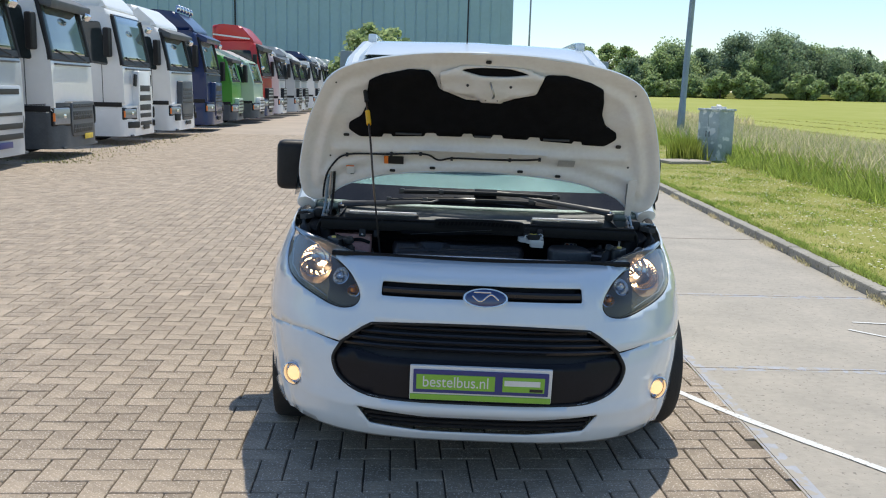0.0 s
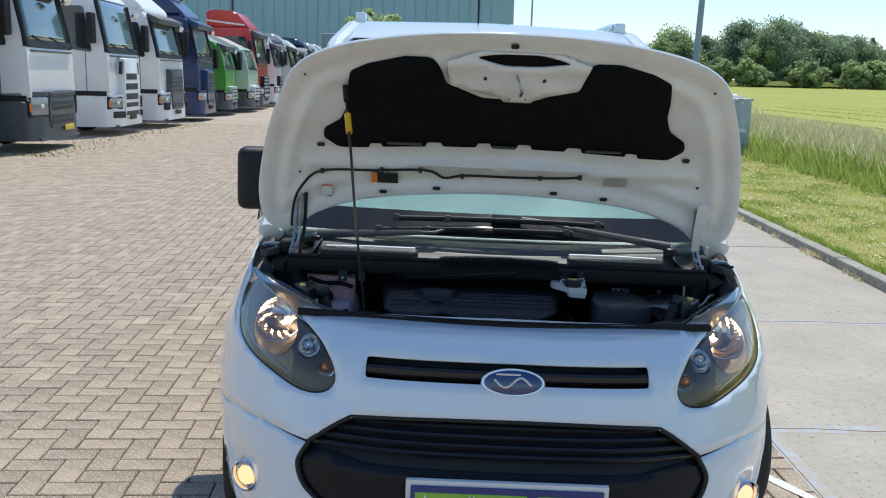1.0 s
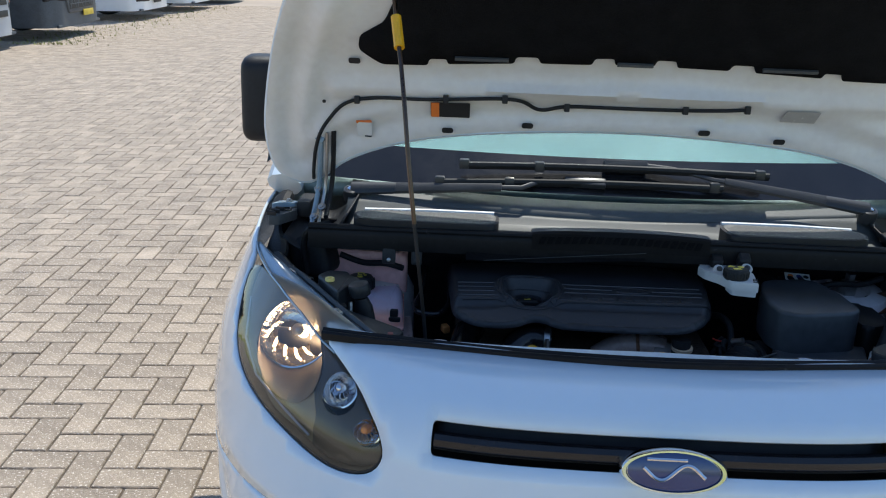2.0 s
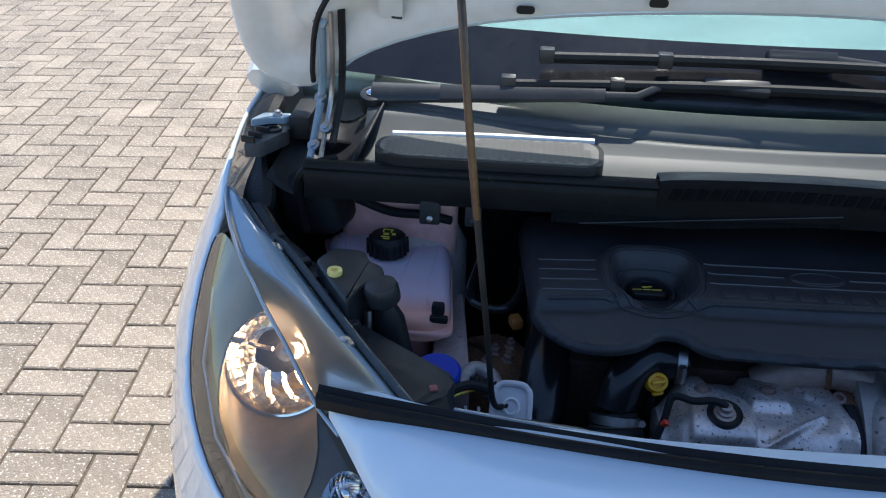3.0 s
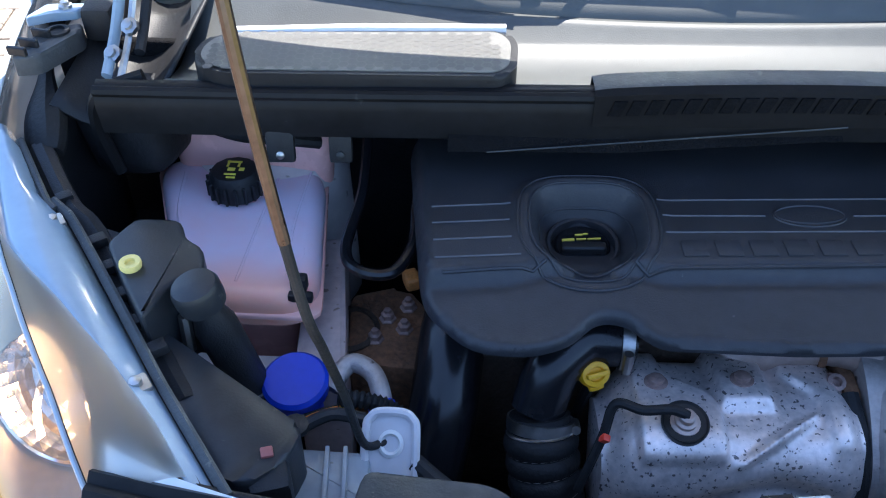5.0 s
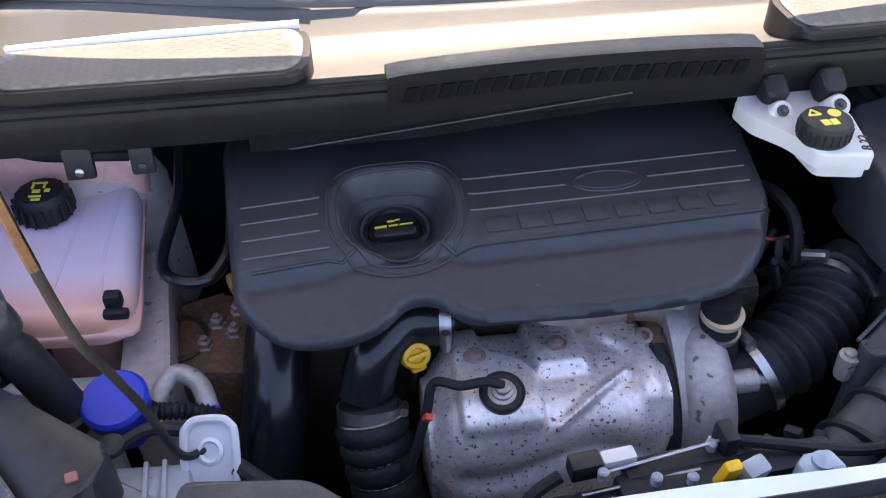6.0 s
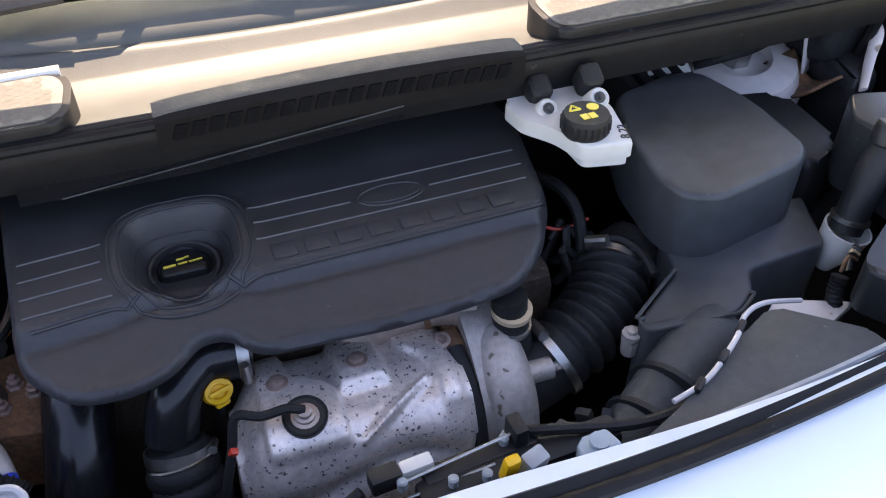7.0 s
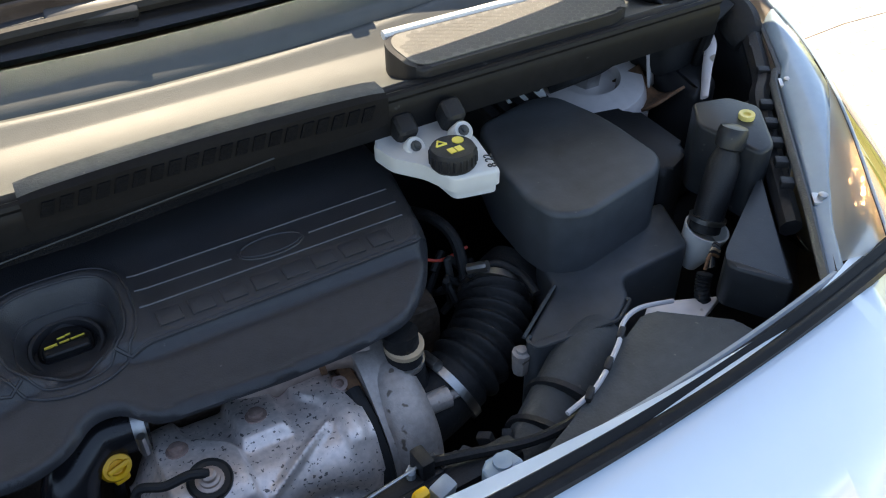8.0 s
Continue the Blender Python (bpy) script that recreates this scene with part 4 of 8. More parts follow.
MOUTH = [(p.x, p.z) for p in curve([(-0.106, 0, 1.620), (-0.047, 0, 1.632), (0.030, 0, 1.634), (0.095, 0, 1.632), (0.170, 0, 1.612), (0.110, 0, 1.597), (0.030, 0, 1.594), (-0.040, 0, 1.597)], 4, True)]
sheet(bm, fillet(LATCH, 0.012, 3), [[(a, b - 0.006) for a, b in MOUTH]], 0.016, lambda x, z: hood_inner(x, z) + Vector((0, -0.024 + 0.006 * bump1(z - 1.545, 0.018) + 0.010 * max(0.0, (z - 1.60) / 0.03), 0)))
latch_panel = part("latch_panel", bm, WHITE_IN, hood, "raised white latch panel", 50, 0.010, 1)
bm = B()
sheet(bm, [(a, b - 0.006) for a, b in MOUTH], [], 0.02, lambda x, z: hood_inner(x, z) + Vector((0, -0.004, 0)))
part("latch_opening", bm, FELT, latch_panel, "dark opening in the latch panel", 60)
for x, z, r in ((-0.08, 1.555, 0.006), (0.10, 1.555, 0.006), (0.0, 1.497, 0.003), (0.05, 1.497, 0.003)):
    bm = B()
    lathe(bm, ((r, 0.0), (r, 0.002), (0, 0.002)), Matrix.Translation(hood_inner(x, z) + Vector((0, -0.0245, 0))) @ pose(0, 0, 0, 90, 0, 0), 12)
    part("panel_hole", bm, INK, latch_panel)
bm = B()
c = hood_inner(0.022, 1.540) + Vector((0, -0.022, 0))
tube(bm, curve([c + Vector(v) for v in ((-0.006, -0.004, 0.032), (-0.008, -0.040, 0.024), (0, -0.052, 0), (0.008, -0.040, -0.024), (0.006, -0.004, -0.032))], 5), 0.0045, 8)
part("striker", bm, STEEL, hood, "steel bonnet striker loop")
bm = B()
line = ((-0.712, 1.03), (-0.704, 1.10), (-0.668, 1.18), (-0.60, 1.232), (-0.425, 1.242), (-0.255, 1.25), (-0.19, 1.224), (-0.12, 1.235), (0.05, 1.236), (0.20, 1.240), (0.262, 1.246))
tube(bm, [hood_inner(p.x, p.z) + Vector((0, -0.011, 0)) for p in curve([(x, 0, z) for x, z in line], 12)], 0.0042, 8)
part("washer_hose", bm, RUBBER, hood, "thin black washer hose")
for x, z in ((-0.60, 1.232), (-0.40, 1.245), (-0.27, 1.25), (-0.13, 1.232), (0.13, 1.238), (0.262, 1.246)):
    bm = B()
    box(bm, hood_inner(x, z) + Vector((0, -0.011, 0)), (0.012, 0.016, 0.018), bevel=0.002)
    part("hose_clip", bm, PLASTIC, hood)
for sgn in (-1, 1):
    arm = [(sgn * 0.688, 0.822, 1.150), (sgn * 0.694, 0.850, 1.07), (sgn * 0.700, 0.862, 1.01), (sgn * 0.704, 0.825, 0.965), (sgn * 0.700, 0.760, 0.945)]
    bm = B()
    tube(bm, curve(arm, 6), lambda t: 0.0085 - 0.002 * t, 8, flat=0.6)
    lathe(bm, ((0.011, 0), (0.011, 0.012), (0.006, 0.014)), pose(sgn * 0.69, 0.835, 1.13, 70, 0, 0), 6)
    hinge = part("hinge", bm, BLUEGREY, hood, "painted pressed bonnet hinge arm")
    bm = B()
    tube(bm, [Vector(p) + Vector((-sgn * 0.016, -0.004, 0)) for p in curve(arm, 6)], 0.0042, 6)
    part("hinge_link", bm, STEEL, hinge)
    bm = B()
    if sgn < 0:
        tube(bm, [Vector(p) + Vector((-sgn * 0.030, 0.004, 0.002)) for p in curve(arm, 6)[:22]], 0.0058, 8)
        part("hinge_cable", bm, RUBBER, hinge)
    else:
        prism(bm, fillet([(-0.020, 0.085), (0.020, 0.088), (0.018, -0.02), (0.012, -0.10), (-0.012, -0.10), (-0.018, -0.01)], 0.008, 3), -0.002, 0.002, 0.001, 1, pose(0.690, 0.818, 1.090, 112, 0, 0))
        part("hinge_plate", bm, WHITE_IN, hinge, "pressed painted hinge plate")
    for k, q in enumerate(((0.702, 0.862, 1.005), (0.686, 0.820, 0.972), (0.700, 0.790, 0.955))):
        bm = B()
        lathe(bm, ((0.010, -0.004), (0.010, 0.002), (0.006, 0.003), (0.006, 0.007), (0, 0.008)), pose(sgn * q[0], q[1], q[2], 40, 0, sgn * 20), 8)
        part("hinge_bolt", bm, STEEL, hinge)
    bm = B()
    box(bm, (sgn * 0.735, 0.895, 0.955), (0.035, 0.09, 0.04), (0, 0, 0), 0.008)
    part("hinge_base", bm, PLASTIC, hinge)

# prop rod
bm = B()
rod = [(-0.378, 0.424, 0.787), (-0.392, 0.412, 0.788), (-0.408, 0.399, 0.803), (-0.417, 0.384, 0.885), (-0.424, 0.362, 0.960), (-0.431, 0.345, 1.03), (-0.450, 0.362, 1.18), (-0.466, 0.400, 1.31), (-0.487, 0.480, 1.42), (-0.508, 0.585, 1.510)]
tube(bm, curve(rod, 6)[32:], 0.0042, 10)
prop = part("prop_rod", bm, RODM, van, "bronzed steel bonnet prop rod")
# same metal rod continued; black colour stands in for the dark reflection down here
bm = B()
tube(bm, curve(rod, 6)[:33], 0.0037, 10)
part("dark_rod_end", bm, RUBBER, prop, "lower end of the rod, its dark reflection painted black")
bm = B()
tube(bm, [(-0.4785, 0.448, 1.380), (-0.4895, 0.492, 1.432)], 0.010, 10)
part("grip", bm, YELLOW, prop, "yellow grip band")
bm = B()
tube(bm, [(-0.498, 0.535, 1.472), (-0.509, 0.588, 1.514)], 0.009, 10)
part("tip", bm, RUBBER, prop)

# ---------------------------------------------------------------- engine bay: tub, cowl, seals
def lip_y(x):
    return 0.714 + 0.014 * (x / 0.68) ** 2


def lip_z(x):
    return 0.950 + 0.003 * math.cos(x * 3)


bm = B()
box(bm, (0, 0.60, 0.40), (1.22, 0.54, 0.04), bevel=0.01)
part("bay_floor", bm, PLASTIC, van, "dark floor of the engine bay")
bm = B()
gridmesh(bm, lambda a, b: Vector(((2 * a - 1) * 0.80, 0.86 + 0.03 * (2 * a - 1) ** 2 - 0.02 * b, 0.40 + 0.53 * b)), 16, 6)
part("firewall", bm, FELT, van, "dark insulated firewall", 60, 0.01, 1)
for sgn in (-1, 1):
    bm = B()
    gridmesh(bm, lambda a, b: Vector((sgn * (0.735 + 0.03 * a + 0.010 * math.sin(9 * a + 3 * b)), 0.55 + 0.31 * a, 0.42 + (0.42 + 0.08 * a) * b)), 14, 8)
    part("inner_wing", bm, PLASTIC, van, "black splash panel inside the wing", 60, 0.004, 1)
    bm = B()
    lathe(bm, ((0.105, -0.25), (0.10, -0.03), (0.085, 0.0), (0.05, 0.006), (0.045, -0.006), (0.0, -0.006)), pose(sgn * 0.565, 0.855 if sgn < 0 else 0.815, 0.80 if sgn < 0 else 0.825, 8, 0, 0), 32)
    tower = part("strut_tower", bm, PAINTBAY, van, "white painted strut tower")
    bm = B()
    lathe(bm, ((0.022, -0.01), (0.022, 0.02), (0.012, 0.022), (0.012, 0.045), (0.004, 0.05)), pose(sgn * 0.565, 0.855 if sgn < 0 else 0.815, 0.80 if sgn < 0 else 0.825, 8, 0, 0), 6)
    part("strut_nut", bm, STEEL, tower)
    bm = B()
    tube(bm, curve([(sgn * 0.49, 0.80, 0.835), (sgn * 0.53, 0.785, 0.85), (sgn * 0.585, 0.80, 0.845), (sgn * 0.64, 0.81, 0.86)], 6), 0.0075, 8)
    part("brake_hose", bm, RUBBER, van, "black hose over the strut tower")
    # black trim and brackets behind the wing's rear end
    bm = B()
    tube(bm, curve([(sgn * 0.768, 0.715, 0.872), (sgn * 0.782, 0.765, 0.892), (sgn * 0.792, 0.82, 0.918), (sgn * 0.800, 0.88, 0.945), (sgn * 0.796, 0.94, 0.962)], 6), lambda t: 0.020 + 0.010 * math.sin(t * 9), 10, flat=0.7)
    box(bm, (sgn * 0.700, 0.80, 0.86), (0.10, 0.09, 0.10), (0, sgn * 12, sgn * 16), 0.03, 4)
    corner = part("corner_trim", bm, RUBBER, van, "black rubber trim at the wing's rear corner")
    if sgn > 0:
        bm = B()
        gridmesh(bm, lambda a, b: Vector((sgn * (0.645 + 0.05 * a), 0.765 + 0.035 * a + 0.03 * b, 0.80 + 0.115 * b - 0.02 * a + 0.012 * math.sin(5 * a))), 8, 6)
        part("painted_flange", bm, PAINTBAY, van, "pale painted sheet flange by the hinge", 60, 0.003, 1)
    bm = B()
    prism(bm, fillet([(sgn * x, y) for x, y in ((0.805, 0.775), (0.790, 0.845), (0.752, 0.855), (0.748, 0.835), (0.778, 0.780))], 0.006, 3), 0.935, 0.958, 0.004, 2)
    bracket = part("wing_bracket", bm, DUSTY, corner, "grey-black bracket at the wing's end")
    bm = B()
    lathe(bm, ((0.013, 0.0), (0.013, 0.004), (0.008, 0.005), (0.008, 0.002), (0, 0.002)), pose(sgn * 0.772, 0.832, 0.957), 16)
    part("bracket_bush", bm, RUBBER, bracket)
    for q in ((0.792, 0.800), (0.786, 0.822), (0.798, 0.782)):
        bm = B()
        box(bm, (sgn * q[0], q[1], 0.962), (0.022, 0.005, 0.010), (0, 0, sgn * 12), 0.001, 1)
        part("bracket_rib", bm, PLASTIC, bracket)
    bm = B()
    prism(bm, fillet([(sgn * x, y) for x, y in ((0.812, 0.842), (0.800, 0.882), (0.752, 0.884), (0.756, 0.862), (0.786, 0.856))], 0.007, 3), 0.958, 0.968, 0.003, 2)
    flag = part("wing_tab", bm, BLUEGREY, corner, "pale painted wing tab with a bolt")
    bm = B()
    lathe(bm, ((0.008, 0.0), (0.008, 0.003), (0.005, 0.004), (0.005, 0.007), (0, 0.008)), pose(sgn * 0.774, 0.872, 0.968), 8)
    part("tab_bolt", bm, STEEL, flag)
    bm = B()
    tube(bm, curve([(sgn * 0.655, 0.745, 0.955), (sgn * 0.70, 0.735, 0.94), (sgn * 0.715, 0.74, 0.90), (sgn * 0.71, 0.75, 0.83)], 6), 0.008, 8)
    part("lip_end_seal", bm, SEAL, van)
    bm = B()
    tube(bm, curve([(sgn * 0.775, 0.72, 0.880), (sgn * 0.72, 0.635, 0.868), (sgn * 0.685, 0.60, 0.862), (sgn * 0.625, 0.510, 0.850), (sgn * 0.555, 0.405, 0.842)], 6), 0.014, 8, flat=0.8)
    part("side_channel", bm, PLASTIC, van, "black channel along the lamp's inner edge")

# cowl panel, its lip and slotted middle
def cowl(x, y):
    t = (y - lip_y(x)) / 0.28
    return Vector((x, y, lip_z(x) + 0.004 - 0.026 * math.sin(math.pi * min(1, max(0, t / 0.62))) + 0.085 * max(0, t - 0.45) - 0.010 * math.exp(-((y - 0.868 - 0.14 * x * x) / 0.004) ** 2)))


bm = B()
gridmesh(bm, lambda a, b: cowl((2 * a - 1) * 0.635, lip_y((2 * a - 1) * 0.635) + 0.012 + b * (0.196 + 0.06 * (2 * a - 1) ** 2)), 60, 70)
part("cowl_panel", bm, COWL, van, "grey plastic cowl panel below the windscreen", 60, 0.006, 1)
for sgn in (-1, 1):
    bm = B()
    gridmesh(bm, lambda a, b: Vector((sgn * (0.632 + 0.135 * a - 0.03 * b), 0.755 + 0.20 * b, 0.952 + 0.045 * b - 0.055 * math.sin(math.pi * min(1, a * 0.9)) - 0.02 * a)), 10, 8)
    part("hinge_well", bm, PLASTIC, van, "black plastic panel in the hinge well", 60, 0.004, 1)
LIP = ((-0.012, 0.0), (-0.016, -0.012), (-0.012, -0.045), (0.012, -0.050), (0.012, 0.004), (0.004, 0.010), (-0.006, 0.008))
bm = B()
rings = []
for i in range(49):
    x = -0.70 + 1.40 * i / 48
    rings.append([bm.verts.new((x, lip_y(x) + a, lip_z(x) + b)) for a, b in LIP])
for i in range(48):
    for j in range(len(LIP)):
        bm.faces.new((rings[i][j], rings[i + 1][j], rings[i + 1][(j + 1) % len(LIP)], rings[i][(j + 1) % len(LIP)]))
bm.faces.new(rings[0])
bm.faces.new(list(reversed(rings[-1])))
lip = part("cowl_lip", bm, SEAL, van, "black rubber-edged cowl lip", 50)
bm = B()
tube(bm, [(x, lip_y(x) - 0.010, lip_z(x) + 0.004) for x in [-0.70 + 1.4 * i / 40 for i in range(41)]], 0.006, 8)
part("lip_seal", bm, SEAL, lip)
bm = B()
rings = []
for i in range(31):
    x = -0.195 + 0.395 * i / 30
    arch = 0.008 * math.sin(math.pi * i / 30) ** 0.6
    y, z = lip_y(x), lip_z(x)
    rings.append([bm.verts.new(p) for p in ((x, y - 0.0185, z - 0.024), (x, y - 0.0175, z + 0.010 + arch * 0.6), (x, y - 0.010, z + 0.013 + arch))])
for i in range(30):
    for j in range(2):
        bm.faces.new((rings[i][j], rings[i + 1][j], rings[i + 1][j + 1], rings[i][j + 1]))
vent_mid = part("cowl_vent", bm, VENTM, van, "black slotted air vent in the cowl", 50)
bm = B()
rings = []
for i in range(31):
    x = -0.195 + 0.395 * i / 30
    arch = 0.008 * math.sin(math.pi * i / 30) ** 0.6
    y, z = lip_y(x), lip_z(x)
    rings.append([bm.verts.new(p) for p in ((x, y - 0.010, z + 0.013 + arch), (x, y - 0.003, z + 0.015 + arch), (x, y + 0.018, z + 0.013 + arch), (x, y + 0.022, z - 0.004))])
for i in range(30):
    for j in range(3):
        bm.faces.new((rings[i][j], rings[i + 1][j], rings[i + 1][j + 1], rings[i][j + 1]))
part("vent_top", bm, DUSTY, vent_mid, "dusty top strip of the vent", 50)
for i in range(20):
    x = -0.181 + 0.364 * (i + 0.5) / 20
    zc = lip_z(x) - 0.003 + 0.006 * math.sin(math.pi * (i + 0.5) / 20)
    bm = B()
    box(bm, (0, 0, 0), (0.0125, 0.004, 0.0165), (0, 0, 0))
    for v in bm.verts:
        v.co += Vector((x + 0.35 * v.co.z, lip_y(x) - 0.0182, zc))
    part("vent_slot", bm, FELT, vent_mid)
bm = B()
gridmesh(bm, lambda a, b: Vector((-0.34 + 0.40 * a, lip_y(0) - 0.004 - 0.014 * b, lip_z(0) - 0.030 - b * (0.026 - 0.030 * max(0.0, a - 0.45)))), 24, 2)
apron = part("lower_flange", bm, FELT, lip, "black apron below the cowl lip")
bm = B()
tube(bm, [(-0.30 + 0.36 * i / 20, lip_y(0) - 0.019, lip_z(0) - 0.0555 + 0.033 * i / 20) for i in range(21)], 0.0009, 6)
part("flange_edge", bm, DUSTY, apron)
for x, w in ((-0.515, 0.042), (-0.452, 0.034)):
    bm = B()
    box(bm, (x, 0.712, 0.900), (w * 0.72, 0.010, 0.050), (-14, 0, 0), 0.004)
    tab = part("lip_bracket", bm, PLASTIC, van, "black bracket below the cowl lip")
    bm = B()
    lathe(bm, ((0.0045, 0), (0.0045, 0.003), (0.002, 0.004)), pose(x, 0.704, 0.886, 76, 0, 0), 12)
    part("bracket_hole", bm, STEEL if x < -0.5 else INK, tab)
for sgn, x0, x1 in ((-1, -0.602, -0.267), (1, 0.238, 0.566)):
    bm = B()
    xi, xo = (x1, x0) if sgn < 0 else (x0, x1)
    out = [(xi + sgn * 0.004, 0.732), (xi + sgn * 0.018, 0.716), (xo - sgn * 0.030, 0.720), (xo, 0.744), (xo, 0.778), (xo - sgn * 0.018, 0.806), (xi + sgn * 0.012, 0.812), (xi, 0.785)]
    if sgn < 0:
        out.reverse()
    prism(bm, fillet(out, 0.018, 4), 0.930, 0.974, 0.006, 3)
    pad = part("cowl_pad", bm, PLASTIC, van, "black plastic box on the cowl with a grey mesh top")
    bm = B()
    cx, cy = (x0 + x1) / 2, 0.764
    prism(bm, fillet([(cx + (x - cx) * 0.955, cy + (y - cy) * 0.86) for x, y in out], 0.018, 4), 0.9735, 0.9755)
    mesh_top = part("mesh_top", bm, FOAM, pad, "grey honeycomb mesh")
    bm = B()
    r = 0.0056
    for i in range(int((x1 - x0) / (r * 1.62))):
        for j in range(8):
            x, y = x0 + 0.020 + i * r * 1.62, 0.730 + (j + 0.5 * (i % 2)) * r * 1.87
            if x < x1 - 0.016 and y < 0.802 - 0.02 * (min(x - x0, x1 - x) < 0.03):
                bm.faces.new([bm.verts.new((x + r * math.cos(math.pi / 3 * k), y + r * math.sin(math.pi / 3 * k), 0.9758)) for k in range(6)])
    tagged(part("mesh_web", bm, MESHCELL, mesh_top, smooth=0), kind="stuff")
    # white bead draws the sunlit rear edge of the pad; the brightness is its colour
    bm = B()
    tube(bm, [(xo - sgn * 0.02, 0.808, 0.972), ((x0 + x1) / 2, 0.813, 0.974), (xi + sgn * 0.012, 0.815, 0.973)], 0.006, 8)
    part("sunlit_bead", bm, PAPER, pad)

# wipers
def wiper(pivot, line, blade0, blade1):
    """A wiper: hooded pivot, tapering arm, cranked end and holder along line, and the blade under it."""
    p = Vector(pivot)
    a, k1, k2, h0, h1 = [Vector(q) for q in line]
    bm = B()
    lathe(bm, ((0.020, -0.025), (0.022, -0.004), (0.019, 0.006), (0.012, 0.008), (0.012, 0.004), (0.0, 0.004)), Matrix.Translation(p) @ pose(0, 0, 0, 18, 0, 0), 20)
    w = part("wiper", bm, WIPERM, van, "black windscreen wiper")
    bm = B()
    lathe(bm, ((0.0095, 0.0), (0.0095, 0.009), (0.005, 0.012), (0, 0.012)), Matrix.Translation(p) @ pose(0, 0, 0, 18, 0, 0), 12)
    part("pivot_nut", bm, CHROME, w, "bright pivot nut")
    top = p + Vector((0, 0, 0.006))
    mid = top.lerp(a, 0.30)
    bm = B()
    tube(bm, [top, top.lerp(mid, 0.5), mid], lambda t: 0.019 - 0.003 * t, 12, flat=0.55)
    part("arm_head", bm, WIPERM, w)
    bm = B()
    tube(bm, [mid, mid.lerp(a, 0.5), a], lambda t: 0.0165 - 0.005 * t, 8, flat=0.5)
    part("arm", bm, WIPERM, w)
    bm = B()
    tube(bm, [a, k1, k1.lerp(k2, 0.5), k2, h0], 0.0065, 8, flat=0.6)
    part("crank", bm, WIPERM, w)
    bm = B()
    d = (h1 - h0)
    box(bm, (h0 + h1) / 2, (d.length, 0.024, 0.017), (35, 0, math.degrees(math.atan2(d.y, d.x))), 0.005)
    part("blade_holder", bm, WIPERM, w)
    b0, b1 = Vector(blade0), Vector(blade1)
    bm = B()
    tube(bm, curve([b0, b0.lerp(b1, 0.33) + Vector((0, 0, 0.005)), b0.lerp(b1, 0.66) + Vector((0, 0, 0.005)), b1], 6), 0.0085, 8, flat=1.3)
    bl = part("blade", bm, RUBBER, w)
    for t in (0.015, 0.26, 0.97):
        bm = B()
        box(bm, b0.lerp(b1, t) + Vector((0, 0, 0.004)), (0.024, 0.020, 0.024), bevel=0.004)
        part("blade_clip", bm, WIPERM, bl)


wiper((-0.630, 0.924, 0.988), ((-0.262, 0.893, 1.020), (-0.214, 0.893, 1.021), (-0.170, 0.917, 1.033), (-0.110, 0.923, 1.033), (-0.010, 0.913, 1.035)), (-0.423, 0.922, 1.019), (0.27, 0.909, 1.034))
wiper((0.612, 0.882, 1.000), ((0.276, 0.921, 1.050), (0.250, 0.924, 1.053), (0.155, 0.950, 1.070), (0.093, 0.957, 1.074), (-0.014, 0.958, 1.075)), (-0.366, 0.942, 1.060), (0.385, 0.940, 1.062))

# front edge of the bay: rubber seal on the nose panel, pale rim, dark cross member
def seal_y(x):
    return 0.236 + 0.205 * x * x


SEALP = ((-0.013, -0.008), (-0.013, 0.008), (-0.008, 0.013), (-0.003, 0.0105), (0.0, 0.007), (0.003, 0.0105), (0.008, 0.014), (0.013, 0.006), (0.013, -0.008))
bm = B()
rings = []
for i in range(61):
    x = -0.60 + 1.20 * i / 60
    rings.append([bm.verts.new((x, seal_y(x) + a, 0.8705 + b * (0.62 if b > 0 else 1.0) - 0.02 * max(0, abs(x) - 0.45))) for a, b in SEALP])
for i in range(60):
    for j in range(len(SEALP) - 1):
        bm.faces.new((rings[i][j], rings[i + 1][j], rings[i + 1][j + 1], rings[i][j + 1]))
bm.faces.new(rings[0])
bm.faces.new(list(reversed(rings[-1])))
part("front_seal", bm, SEAL, van, "black ribbed rubber bonnet seal", 50)
bm = B()
tube(bm, [(x, seal_y(x) + 0.017, 0.871) for x in [-0.45 + 0.96 * i / 40 for i in range(41)]], 0.004, 6)
part("panel_rim", bm, GREYPL, van, "pale panel edge behind the seal")
bm = B()
gridmesh(bm, lambda a, b: Vector(((2 * a - 1) * 0.56, seal_y((2 * a - 1) * 0.56) + 0.016 + 0.06 * b, 0.867 - 0.30 * b ** 0.7)), 30, 8)
part("cross_member", bm, PLASTIC, van, "dark front cross member", 50, 0.006, 1)

# ---------------------------------------------------------------- coolant tank, left side of the bay
TANKLOOP = [(-0.618, 0.590), (-0.471, 0.583), (-0.490, 0.830), (-0.700, 0.838), (-0.660, 0.72)]
bm = B()
pillow(bm, fillet(TANKLOOP, [0.06, 0.05, 0.055, 0.055, 0.05], 8), 0.752, 0.792, 0.019, 6)
tank = part("coolant_tank", bm, TANK, van, "milky plastic coolant tank with a warm glow in its colour", 45)
bm = B()
prism(bm, fillet([(-0.672, 0.812), (-0.478, 0.800), (-0.482, 0.862), (-0.660, 0.866)], 0.025, 6), 0.75, 0.872, 0.020, 5)
part("tank_back", bm, TANKPINK, tank, "tank rear with a warm glow in its colour", 45)
bm = B()
prism(bm, fillet([(x * 1.0 + (x + 0.57) * 0.03, y + (y - 0.70) * 0.03) for x, y in TANKLOOP], 0.02, 3), 0.764, 0.769, 0.002)
part("tank_seam", bm, TANKPINK, tank)
bm = B()
